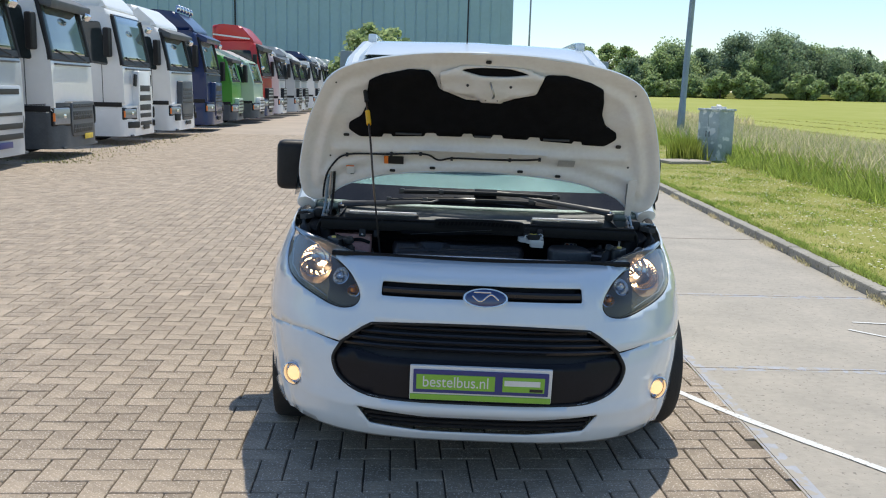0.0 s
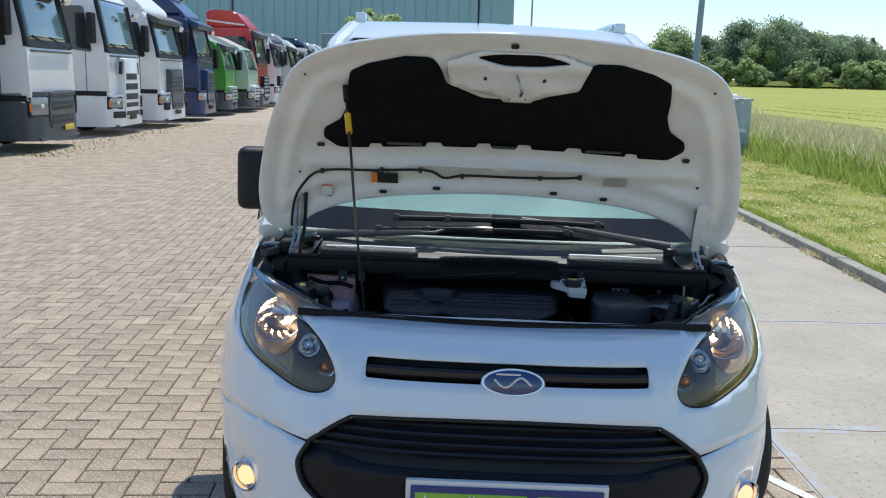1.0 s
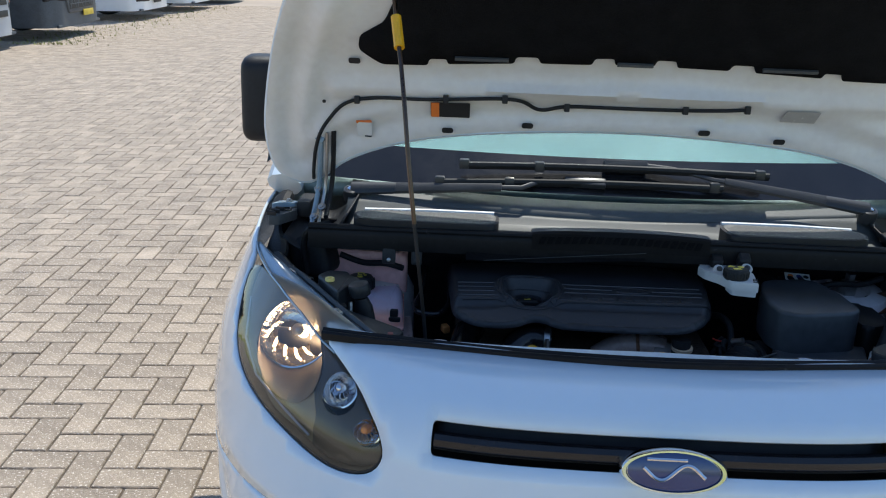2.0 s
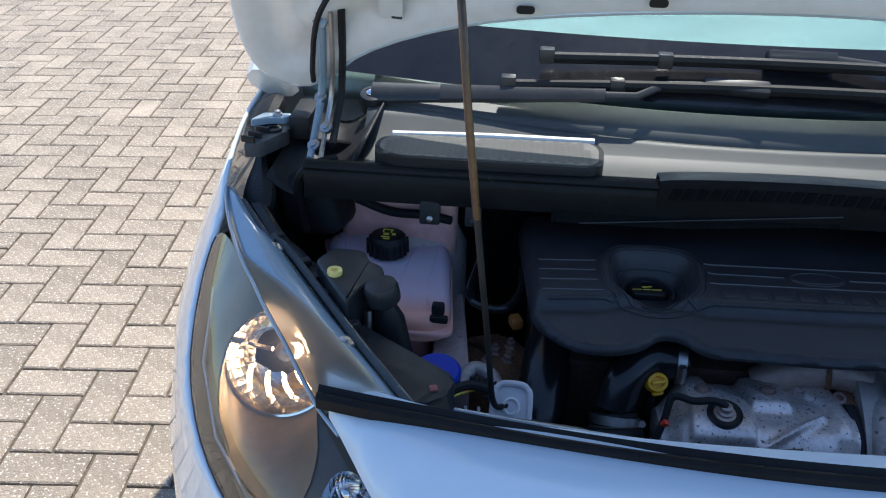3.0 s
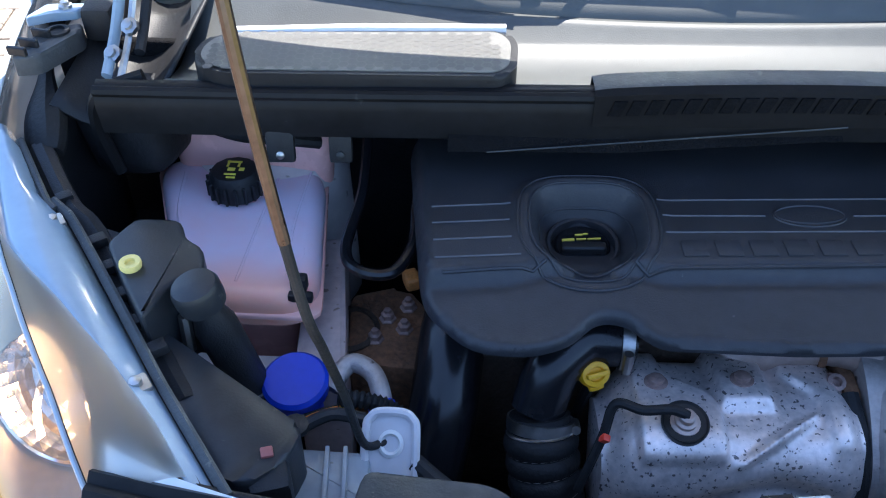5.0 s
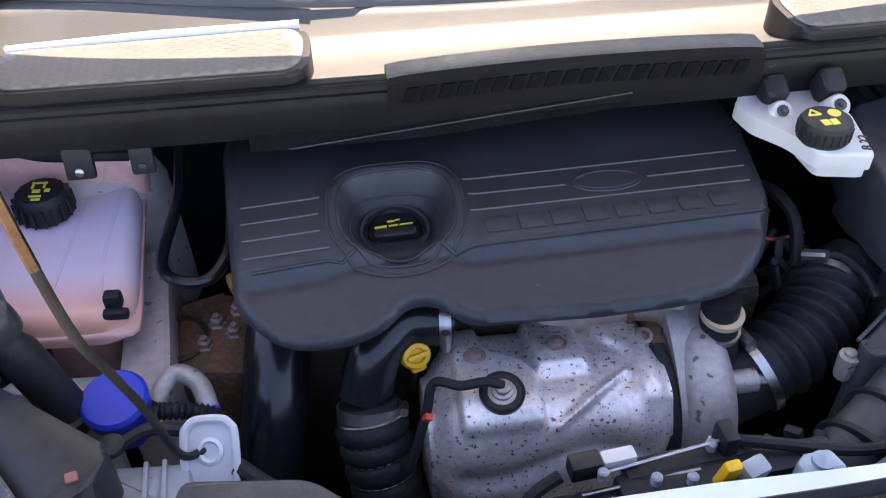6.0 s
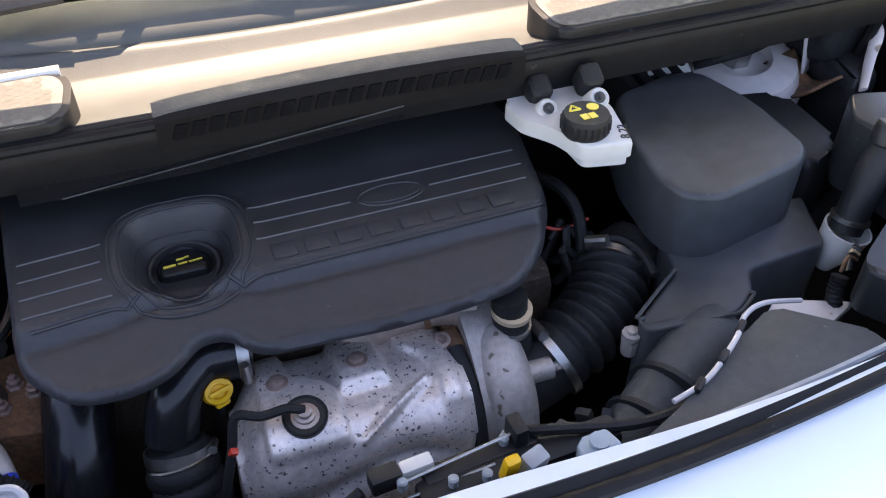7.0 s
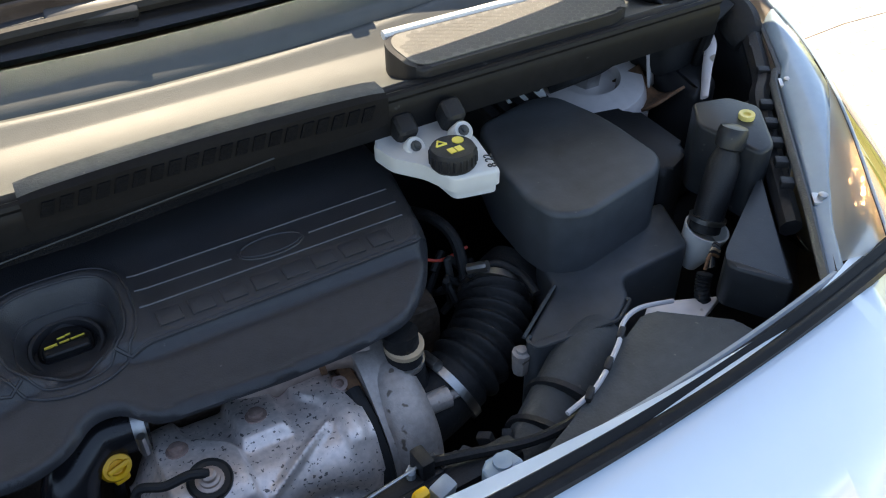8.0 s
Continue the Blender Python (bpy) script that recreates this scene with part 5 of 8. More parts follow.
pillow(bm, fillet([(-0.590, 0.635), (-0.505, 0.630), (-0.515, 0.80), (-0.66, 0.80), (-0.62, 0.72)], 0.03, 5), 0.62, 0.76, 0.01, 3)
part("tank_sump", bm, TANKPINK, tank)
bm = B()
lathe(bm, ((0.020, -0.03), (0.020, 0.0), (0.036, 0.0), (0.0365, 0.004), (0.036, 0.026), (0.031, 0.034), (0.012, 0.036), (0, 0.036)), pose(-0.584, 0.758, 0.795, -4, 0, 0) @ Matrix.Diagonal((0.84, 0.84, 0.9, 1)), 12)
cap = part("tank_cap", bm, PLASTIC, tank, "black screw cap with yellow symbols")
for k in range(18):
    a = 2 * math.pi * k / 18
    bm = B()
    box(bm, (-0.584 + 0.0307 * math.cos(a), 0.758 + 0.0307 * math.sin(a), 0.808), (0.005, 0.003, 0.022), (0, 0, math.degrees(a)), 0.001, 1)
    part("cap_rib", bm, PLASTIC, cap)
for x, y, w, h in ((-0.584, 0.766, 0.020, 0.003), (-0.592, 0.760, 0.003, 0.010), (-0.577, 0.760, 0.003, 0.010), (-0.586, 0.749, 0.010, 0.006), (-0.572, 0.749, 0.007, 0.006), (-0.586, 0.738, 0.016, 0.003), (-0.584, 0.731, 0.012, 0.003)):
    bm = B()
    box(bm, (-0.584 + (x + 0.584) * 0.84, 0.758 + (y - 0.752) * 0.84, 0.8287), (w * 0.84, h * 0.84, 0.001), (0, 0, -4))
    part("cap_mark", bm, YELLOWINK, cap)
bm = B()
box(bm, (-0.492, 0.605, 0.796), (0.018, 0.014, 0.018), (0, 0, -4), 0.004)
box(bm, (-0.490, 0.594, 0.786), (0.026, 0.010, 0.010), (0, 0, -4), 0.003)
part("tank_clip", bm, PLASTIC, tank, "black retaining clip")
bm = B()
lathe(bm, ((0.024, 0), (0.022, 0.003), (0.0, 0.004)), pose(-0.515, 0.655, 0.789), 20)
part("tank_boss", bm, TANK, tank)
for pts in (((-0.505, 0.80), (-0.512, 0.70), (-0.508, 0.62)), ((-0.54, 0.81), (-0.552, 0.70), (-0.56, 0.61)), ((-0.655, 0.80), (-0.645, 0.72), (-0.61, 0.64))):
    bm = B()
    tube(bm, curve([(x, y, 0.7905) for x, y in pts], 6), 0.0032, 6, flat=0.6)
    part("tank_bead", bm, TANK, tank)
bm = B()
box(bm, (-0.648, 0.64, 0.70), (0.03, 0.05, 0.10), (0, 0, 10), 0.006)
box(bm, (-0.57, 0.575, 0.66), (0.16, 0.02, 0.10), (0, 0, -3), 0.006)
part("tank_bracket", bm, PAINTBAY, van, "pale painted bracket below the tank")

# black box, rusty bracket and painted strip in the rear right corner
bm = B()
pillow(bm, fillet([(0.655, 0.680), (0.712, 0.700), (0.735, 0.775), (0.672, 0.812), (0.656, 0.750)], 0.018, 4), 0.66, 0.838, 0.014, 4)
part("corner_box", bm, PLASTIC, van, "black plastic box in the rear corner of the bay", 50)
bm = B()
gridmesh(bm, lambda a, b: Vector((0.612 + 0.046 * a - 0.012 * b, 0.712 + 0.085 * b, 0.822 + 0.015 * a - 0.03 * math.sin(3 * b))), 6, 6)
part("rusty_bracket", bm, RUST, van, "rusty sheet bracket", 60, 0.004, 1)
bm = B()
tube(bm, curve([(0.738, 0.765, 0.862), (0.718, 0.735, 0.866), (0.700, 0.716, 0.850), (0.660, 0.672, 0.838)], 6), lambda t: 0.013 - 0.007 * t, 8, flat=0.4)
part("painted_strip", bm, PAINTBAY, van, "pale painted sheet edge")

# lamp rear boxes, tubes and dust plates on both sides
def lamp_back(sgn, loop, ring, knob, foot, plate_loop):
    bm = B()
    pillow(bm, fillet(loop, 0.010, 3), 0.80, 0.896, 0.005, 3)
    bx = part("lamp_box", bm, BOXPL, van, "black plastic box behind the headlamp", 40)
    bm = B()
    lathe(bm, ((0.0045, 0.0), (0.005, 0.003), (0.0095, 0.0035), (0.0102, 0.0), (0.0095, -0.003)), Matrix.Translation(ring), 18)
    part("adjuster_ring", bm, PALEYEL, bx, "yellow adjuster ring")
    k, f = Vector(knob), Vector(foot)
    bm = B()
    m = Matrix.Translation(k) @ (k - f).to_track_quat("Z", "Y").to_matrix().to_4x4()
    big = 0.90 if sgn < 0 else 0.72
    lathe(bm, [(big * a, b) for a, b in ((0.014, -0.022), (0.0235, -0.017), (0.0245, -0.010), (0.0245, 0.002), (0.022, 0.007), (0.012, 0.009), (0, 0.0095))], m, 28)
    kn = part("filler_knob", bm, BOXPL, van, "round black filler cap on a neck")
    bm = B()
    tube(bm, [k.lerp(f, 0.15), k.lerp(f, 0.30), k.lerp(f, 0.9), f], lambda t: (0.013 if t < 0.3 else 0.020) * (1.0 if sgn < 0 else 0.95), 16)
    part("neck", bm, PLASTIC, kn)
    bm = B()
    tube(bm, [k.lerp(f, 0.22) + Vector((sgn * 0.024, 0, 0)), k.lerp(f, 0.45) + Vector((sgn * 0.030, -0.01, 0))], 0.006, 8)
    part("clamp_pin", bm, STEEL, kn)
    bm = B()
    lathe(bm, ((0.022, -0.003), (0.023, 0.003)), Matrix.Translation(k.lerp(f, 0.88)) @ (k - f).to_track_quat("Z", "Y").to_matrix().to_4x4(), 20)
    part("clamp_ring", bm, STEEL, kn)
    bm = B()
    prism(bm, fillet(plate_loop, 0.010, 3), 0.795, 0.852, 0.005, 2)
    part("dust_plate", bm, BOXPL, van, "flat dusty black cover plate", 40)


lamp_back(-1, [(-0.652, 0.552), (-0.634, 0.588), (-0.590, 0.586), (-0.581, 0.560), (-0.561, 0.547), (-0.554, 0.518), (-0.581, 0.495), (-0.593, 0.454), (-0.622, 0.500)], (-0.619, 0.518, 0.899), (-0.555, 0.489, 0.896), (-0.525, 0.500, 0.74),
          [(-0.612, 0.486), (-0.590, 0.482), (-0.452, 0.378), (-0.462, 0.345), (-0.490, 0.322), (-0.520, 0.335)])
lamp_back(1, [(0.541, 0.561), (0.569, 0.604), (0.617, 0.592), (0.636, 0.556), (0.592, 0.484), (0.564, 0.478), (0.556, 0.517)], (0.601, 0.543, 0.899), (0.555, 0.517, 0.905), (0.518, 0.494, 0.79),
          [(0.586, 0.490), (0.482, 0.326), (0.442, 0.384), (0.454, 0.402)])
bm = B()
lathe(bm, ((0.010, -0.05), (0.024, -0.015), (0.028, 0.012), (0.0255, 0.012), (0.022, -0.010)), pose(0.520, 0.495, 0.780, 6, 10, 0), 24)
part("neck_cup", bm, MILK, van, "white plastic cup round a filler neck")
bm = B()
prism(bm, fillet([(0.395, 0.440), (0.475, 0.408), (0.418, 0.385), (0.345, 0.400)], 0.006, 2), 0.765, 0.772, 0.002)
part("support_plate", bm, PAINTBAY, van, "pale painted support plate")

PROPM = pose(-0.386, 0.412, 0.786, 44, 0, -3) @ Matrix.Diagonal((0.66, 0.72, 1, 1))
# washer filler, prop bracket and the grey lock carrier on the left
bm = B()
lathe(bm, ((0.022, -0.06), (0.022, -0.012), (0.0315, -0.012), (0.0325, 0.002), (0.029, 0.006), (0, 0.007)), pose(-0.484, 0.496, 0.768, 10, 0, 0), 28)
washer = part("washer_cap", bm, BLUECAP, van, "bright blue washer filler cap")
bm = B()
box(bm, (-0.517, 0.503, 0.764), (0.020, 0.012, 0.006), (0, 0, 20), 0.002)
part("cap_tab", bm, BLUECAP, washer)
bm = B()
prism(bm, fillet([(-0.490, 0.412), (-0.404, 0.406), (-0.402, 0.352), (-0.478, 0.358)], 0.008, 3), 0.68, 0.782, 0.006, 2)
carrier = part("lock_carrier", bm, GREYPL, van, "grey plastic lock carrier", 40)
for x in (-0.468, -0.440, -0.424):
    bm = B()
    box(bm, (x, 0.380, 0.783), (0.004, 0.055, 0.010), (0, 0, 3), 0.001)
    part("rib", bm, GREYPL, carrier)
bm = B()
prism(bm, fillet([(-0.033, -0.042), (0.033, -0.042), (0.031, 0.038), (-0.031, 0.038)], [0.004, 0.004, 0.020, 0.020], 8), -0.004, 0.004, 0.002, 1, PROPM)
plate2 = part("prop_bracket", bm, PALEPL, van, "grey rounded bracket that holds the prop rod")
bm = B()
lathe(bm, ((0.0175, 0.0), (0.017, 0.006), (0.013, 0.008), (0.010, 0.004), (0.008, 0.0)), PROPM, 24)
part("grommet", bm, PAPER, plate2)
bm = B()
tube(bm, [PROPM @ p for p in curve([(-0.034, -0.042, 0.004), (-0.033, 0.018, 0.006), (-0.028, 0.031, 0.006), (-0.016, 0.0385, 0.006), (0.016, 0.0385, 0.006), (0.028, 0.031, 0.006), (0.033, 0.018, 0.006), (0.034, -0.042, 0.004)], 5)], 0.0040, 8)
part("bracket_rim", bm, PALEPL, plate2)
bm = B()
box(bm, (-0.477, 0.345, 0.825), (0.034, 0.040, 0.050), (10, 0, 15), 0.008)
conn = part("lamp_connector", bm, PLASTIC, van, "black lamp plug")
bm = B()
box(bm, (-0.477, 0.352, 0.853), (0.010, 0.009, 0.006), (10, 0, 15), 0.0015)
part("lock_tab", bm, FADEDRED, conn, "faded red lock tab")
bm = B()
prism(bm, fillet([(-0.405, 0.368), (-0.30, 0.352), (-0.24, 0.31), (-0.25, 0.285), (-0.42, 0.296)], 0.012, 3), 0.79, 0.812, 0.005, 2)
part("front_cover", bm, DUSTY, van, "black cover panel behind the nose panel", 40)
for k, (mat, off) in enumerate(((YELLOWINK, 0), (REDWIRE, 0.004), (AMBER, 0.008), (PLASTIC, 0.012))):
    bm = B()
    tube(bm, curve([(-0.505, 0.447 + off, 0.745), (-0.478, 0.453 + off, 0.753), (-0.452, 0.466 + off * 0.5, 0.758), (-0.43, 0.476, 0.760)], 6), 0.0016, 6)
    part("wire", bm, mat, van, "thin coloured wire")
bm = B()
pts = curve([(-0.440, 0.474, 0.772), (-0.415, 0.472, 0.770), (-0.392, 0.470, 0.762), (-0.375, 0.462, 0.752)], 14)
tube(bm, pts, lambda t: 0.008 + 0.0015 * math.sin(t * 90), 8)
part("corrugated_sleeve", bm, RUBBER, van, "black corrugated wire sleeve")
bm = B()
tube(bm, curve([(-0.455, 0.515, 0.735), (-0.437, 0.540, 0.745), (-0.413, 0.528, 0.745), (-0.402, 0.502, 0.735), (-0.400, 0.490, 0.70)], 8), 0.010, 12)
part("steel_elbow", bm, CAST, van, "bare steel pipe elbow")
bm = B()
tube(bm, [(-0.402, 0.490, 0.742), (-0.394, 0.468, 0.735)], 0.014, 10)
part("blue_coupling", bm, BLUECAP, van)
bm = B()
tube(bm, curve([(-0.470, 0.420, 0.792), (-0.44, 0.432, 0.800), (-0.41, 0.430, 0.796)], 5), 0.006, 8)
lathe(bm, ((0.012, 0), (0.012, 0.006), (0.005, 0.008)), pose(-0.470, 0.420, 0.795), 12)
part("lock_lever", bm, PLASTIC, van, "black lever on the lock carrier")
# chassis rail, engine mount, pipes low on the left
bm = B()
prism(bm, fillet([(-0.505, 0.745), (-0.462, 0.748), (-0.448, 0.60), (-0.440, 0.525), (-0.495, 0.530)], 0.006, 2), 0.55, 0.735, 0.006, 2)
part("chassis_rail", bm, RAILM, van, "dusty pink-grey painted chassis rail", 40)
bm = B()
prism(bm, fillet([(-0.455, 0.70), (-0.39, 0.71), (-0.355, 0.66), (-0.365, 0.58), (-0.45, 0.59)], 0.014, 3), 0.60, 0.690, 0.008, 2)
mount = part("engine_mount", bm, RUST, van, "rusty engine mount with bolts", 40)
for x, y in ((-0.408, 0.657), (-0.385, 0.675), (-0.388, 0.64), (-0.42, 0.625)):
    bm = B()
    lathe(bm, ((0.012, -0.01), (0.012, 0.002), (0.009, 0.004), (0.009, 0.011), (0.005, 0.013), (0.005, 0.018), (0, 0.019)), pose(x, y, 0.690) @ Matrix.Scale(0.85, 4), 6)
    part("bolt", bm, RUSTBOLT, mount)
bm = B()
lathe(bm, ((0.035, -0.02), (0.036, 0.002), (0.030, 0.004), (0.028, -0.015)), pose(-0.452, 0.640, 0.690), 24)
part("mount_bush", bm, OILY, mount)
bm = B()
tube(bm, curve([(-0.436, 0.830, 0.83), (-0.438, 0.755, 0.80), (-0.450, 0.665, 0.79), (-0.432, 0.630, 0.79), (-0.397, 0.628, 0.79), (-0.376, 0.663, 0.80), (-0.374, 0.720, 0.81), (-0.37, 0.78, 0.82)], 8), 0.0066, 10)
part("looped_hose", bm, PLASTIC_G, van, "looped black rubber hose")
bm = B()
box(bm, (-0.380, 0.672, 0.738), (0.018, 0.024, 0.018), (0, 0, 20), 0.006, 3)
part("sensor", bm, SENSORPL, van, "orange plastic sensor plug")
bm = B()
tube(bm, curve([(-0.325, 0.64, 0.745), (-0.335, 0.58, 0.725), (-0.345, 0.52, 0.68), (-0.365, 0.47, 0.60), (-0.37, 0.45, 0.48)], 8), 0.036, 16)
part("charge_pipe", bm, PLASTIC_G, van, "large black charge pipe")
for z, r in ((0.62, 0.02), (0.60, 0.014)):
    bm = B()
    tube(bm, curve([(-0.54, 0.56, z + 0.06), (-0.53, 0.53, z), (-0.52, 0.50, z - 0.1)], 6), r, 10)
    part("coolant_pipe", bm, CAST, van, "grey coolant pipe")
bm = B()
box(bm, (-0.33, 0.42, 0.52), (0.16, 0.06, 0.16), (0, 0, 0), 0.01)
for k in range(4):
    box(bm, (-0.33, 0.385, 0.47 + 0.035 * k), (0.14, 0.012, 0.012), bevel=0.003)
part("fan_shroud", bm, PLASTIC, van, "black fan shroud")
bm = B()
tube(bm, curve([(-0.365, 0.40, 0.775), (-0.33, 0.375, 0.765), (-0.28, 0.345, 0.772), (-0.22, 0.325, 0.775), (-0.16, 0.32, 0.77)], 8), 0.0085, 10)
part("release_cable", bm, RUBBER, van, "black bonnet release cable")

# ---------------------------------------------------------------- engine cover and what lies round it
COV = [(-0.366, 0.567), (-0.359, 0.534), (-0.316, 0.484), (-0.26, 0.481), (-0.226, 0.494), (-0.198, 0.524), (-0.173, 0.523), (-0.144, 0.491), (-0.019, 0.485), (0.055, 0.487), (0.118, 0.496), (0.162, 0.538), (0.195, 0.599), (0.212, 0.72), (0.205, 0.8), (0.1, 0.838), (-0.12, 0.832), (-0.3, 0.815), (-0.385, 0.795)]
COV = fillet(COV, [0.02, 0.02, 0.03, 0.02, 0.015, 0.012, 0.012, 0.015, 0.01, 0.01, 0.02, 0.02, 0.02, 0.02, 0.02, 0.02, 0.02, 0.02, 0.02], 4)
COVA = np.array(COV)
WELL = (-0.200, 0.641)


def well_r(x, y):
    """How far out of the oil filler's well a point lies: 1 at its rim, which is squarer towards the rear."""
    dx, dy = abs(x + 0.198) / 0.069, (y - 0.625) / 0.073
    n = 3.2 if dy > 0 else 2.2
    return (dx ** n + abs(dy) ** n) ** (1 / n)



def seg_dist(p):
    a, b = COVA, np.roll(COVA, -1, axis=0)
    ab, ap = b - a, np.array(p) - a
    t = np.clip((ab * ap).sum(1) / np.maximum((ab * ab).sum(1), 1e-12), 0, 1)
    return float(np.min(np.hypot(*(ap - ab * t[:, None]).T)))


def cover_form(x, y):
    d = seg_dist((x, y))
    t = min(1.0, d / 0.011)
    z = 0.826 + 0.014 * math.sqrt(max(0.0, 1 - (1 - t) ** 2))
    edge = interp(x, (-0.36, -0.27, -0.245, -0.155, -0.13, 0.17, 0.19), (0.556, 0.565, 0.574, 0.574, 0.566, 0.574, 0.590))
    z += 0.017 * (lambda q: q * q * (3 - 2 * q))(min(1, max(0, (y - edge + 0.006) / 0.012))) * t - 0.006 * max(0.0, (0.56 - y) / 0.06) * t
    r = well_r(x, y)
    up = min(1.0, max(0.0, (y - 0.600) / 0.06))
    z += (0.001 + 0.010 * up) * math.exp(-((r - 0.93) / 0.13) ** 2)
    if r < 0.88:
        q = min(1.0, (0.88 - r) / 0.40)
        z -= (0.030 + 0.014 * up) * q * q * (3 - 2 * q)
    return Vector((x, y, z))


bm = B()
inset = []
for i in range(len(COV)):
    a, b = Vector(COV[i - 1]), Vector(COV[(i + 1) % len(COV)])
    nrm = Vector((-(b - a).y, (b - a).x)).normalized()
    inset += [tuple(Vector(COV[i]) + nrm * k) for k in (0.0012, 0.004, 0.009, 0.015, 0.021)]
ring_pts = [(-0.198 + 0.069 * q * math.cos(a), 0.625 + 0.073 * q * math.sin(a)) for q in (0.3, 0.42, 0.52, 0.62, 0.72, 0.80, 0.87, 0.94, 1.0, 1.07) for a in [2 * math.pi * i / 56 for i in range(56)]]
sheet(bm, COV, [], 0.006, cover_form, inset + ring_pts)
low_rim = [bm.verts.new((x, y, 0.822)) for x, y in COV]
top_rim = [bm.verts.new(cover_form(x, y)) for x, y in COV]
for i in range(len(COV)):
    bm.faces.new((low_rim[i], low_rim[(i + 1) % len(COV)], top_rim[(i + 1) % len(COV)], top_rim[i]))
bmesh.ops.remove_doubles(bm, verts=bm.verts, dist=0.0001)
cover = part("engine_cover", bm, COVER, van, "dark grey plastic engine cover with raised bars", 75)


def bead(name, pts, r=0.0011, mat=None, flat=1.0):
    bm = B()
    line = []
    for (x0, y0), (x1, y1) in zip(pts, pts[1:]):
        n = max(2, int(math.dist((x0, y0), (x1, y1)) / 0.01))
        line += [cover_form(x0 + (x1 - x0) * i / n, y0 + (y1 - y0) * i / n) + Vector((0, 0, 0.0006)) for i in range(n)]
    line.append(cover_form(*pts[-1]) + Vector((0, 0, 0.0006)))
    tube(bm, line, r, 6, flat=flat)
    return part(name, bm, mat or (RIBLIGHT if name == "rib" else COVER), cover)


for x0, y0, x1 in ((-0.356, 0.655, -0.275), (-0.355, 0.629, -0.277), (-0.353, 0.603, -0.276), (-0.351, 0.577, -0.268)):
    bead("rib", [(x0, y0), (x1, y0 + 0.006)])
bead("step_line", [(-0.343, 0.560), (-0.257, 0.569), (-0.244, 0.577)], 0.0018)
bead("step_line", [(-0.158, 0.577), (-0.145, 0.568), (0.169, 0.577), (0.186, 0.590)], 0.0024)
for x0, y0, x1, y1 in ((-0.124, 0.668, 0.180, 0.675), (-0.122, 0.643, -0.018, 0.644), (0.071, 0.645, 0.179, 0.648), (-0.123, 0.617, 0.175, 0.623)):
    bead("rib", [(x0, y0), (x1, y1)])
for q, r in ((1.02, 0.0016), (0.86, 0.0013), (0.70, 0.0013)):
    ring = []
    for i in range(57):
        c, d = 0.069 * math.cos(2 * math.pi * i / 56), 0.073 * math.sin(2 * math.pi * i / 56)
        k = q / well_r(-0.198 + c, 0.625 + d)
        ring.append((-0.198 + k * c, 0.625 + k * d))
    bead("well_line", ring, r)
bm = B()
o = cover_form(0.027, 0.645)
pts = [cover_form(0.027 + 0.036 * math.cos(a), 0.645 + 0.0165 * math.sin(a)) for a in [2 * math.pi * i / 32 for i in range(33)]]
tube(bm, pts, 0.0016, 6, False)
lathe(bm, ((0.036, 0.0), (0.034, 0.0014), (0, 0.0016)), Matrix.Translation(o) @ Matrix.Diagonal((1, 0.36, 1, 1)), 32)
part("oval_emblem", bm, COVER, cover, "raised oval emblem")
for k in range(8):
    x = -0.099 + 0.0335 * k
    bm = B()
    c = cover_form(x, 0.593 + 0.006 * k / 8)
    box(bm, c + Vector((0, 0, 0.0006)), (0.0245, 0.0225, 0.0022), (0, 0, 1.5), 0.0010, 2)
    part("raised_bar", bm, COVER, cover)
bm = B()
m = Matrix.Translation((WELL[0], WELL[1] - 0.004, 0.820)) @ pose(0, 0, 0, 5, 0, 0)
lathe(bm, ((0.0385, -0.016), (0.0385, 0.004), (0.0365, 0.0065), (0.0335, 0.0055), (0.032, -0.006)), m, 40)
part("filler_ring", bm, COVER, cover)
bm = B()
lathe(bm, ((0.029, -0.018), (0.029, 0.001), (0.0265, 0.0035), (0, 0.0045)), m, 32)
oil = part("oil_cap", bm, PLASTIC_G, cover, "black oil filler cap with yellow print")
bm = B()
box(bm, (0, -0.008, 0.007), (0.047, 0.012, 0.011), (0, 0, 0), 0.0045, 3, m=m)
part("grip_bar", bm, PLASTIC, oil)
for x, y, w, h in ((-0.0145, 0.0050, 0.013, 0.0030), (-0.001, 0.0062, 0.010, 0.0018), (0.0125, 0.0070, 0.014, 0.0016), (-0.003, 0.0125, 0.008, 0.0018), (0.004, 0.0140, 0.005, 0.0014)):
    bm = B()
    box(bm, (x, y, 0.0050), (w, h, 0.0012), (0, 0, 4), m=m)
    part("print_bar", bm, YELLOWINK, oil)

# block below the cover
bm = B()
box(bm, (-0.08, 0.69, 0.62), (0.56, 0.24, 0.26), bevel=0.02)
part("engine_block", bm, OILY, van, "dark oily engine block")
# charge hose with its elbow, clamps and bellows
bm = B()
tube(bm, curve([(-0.154, 0.550, 0.772), (-0.178, 0.550, 0.774), (-0.205, 0.547, 0.774), (-0.234, 0.524, 0.760), (-0.248, 0.502, 0.722)], 8), 0.0275, 22)
elbow = part("intake_elbow", bm, PLASTIC_G, van, "black plastic intake elbow")
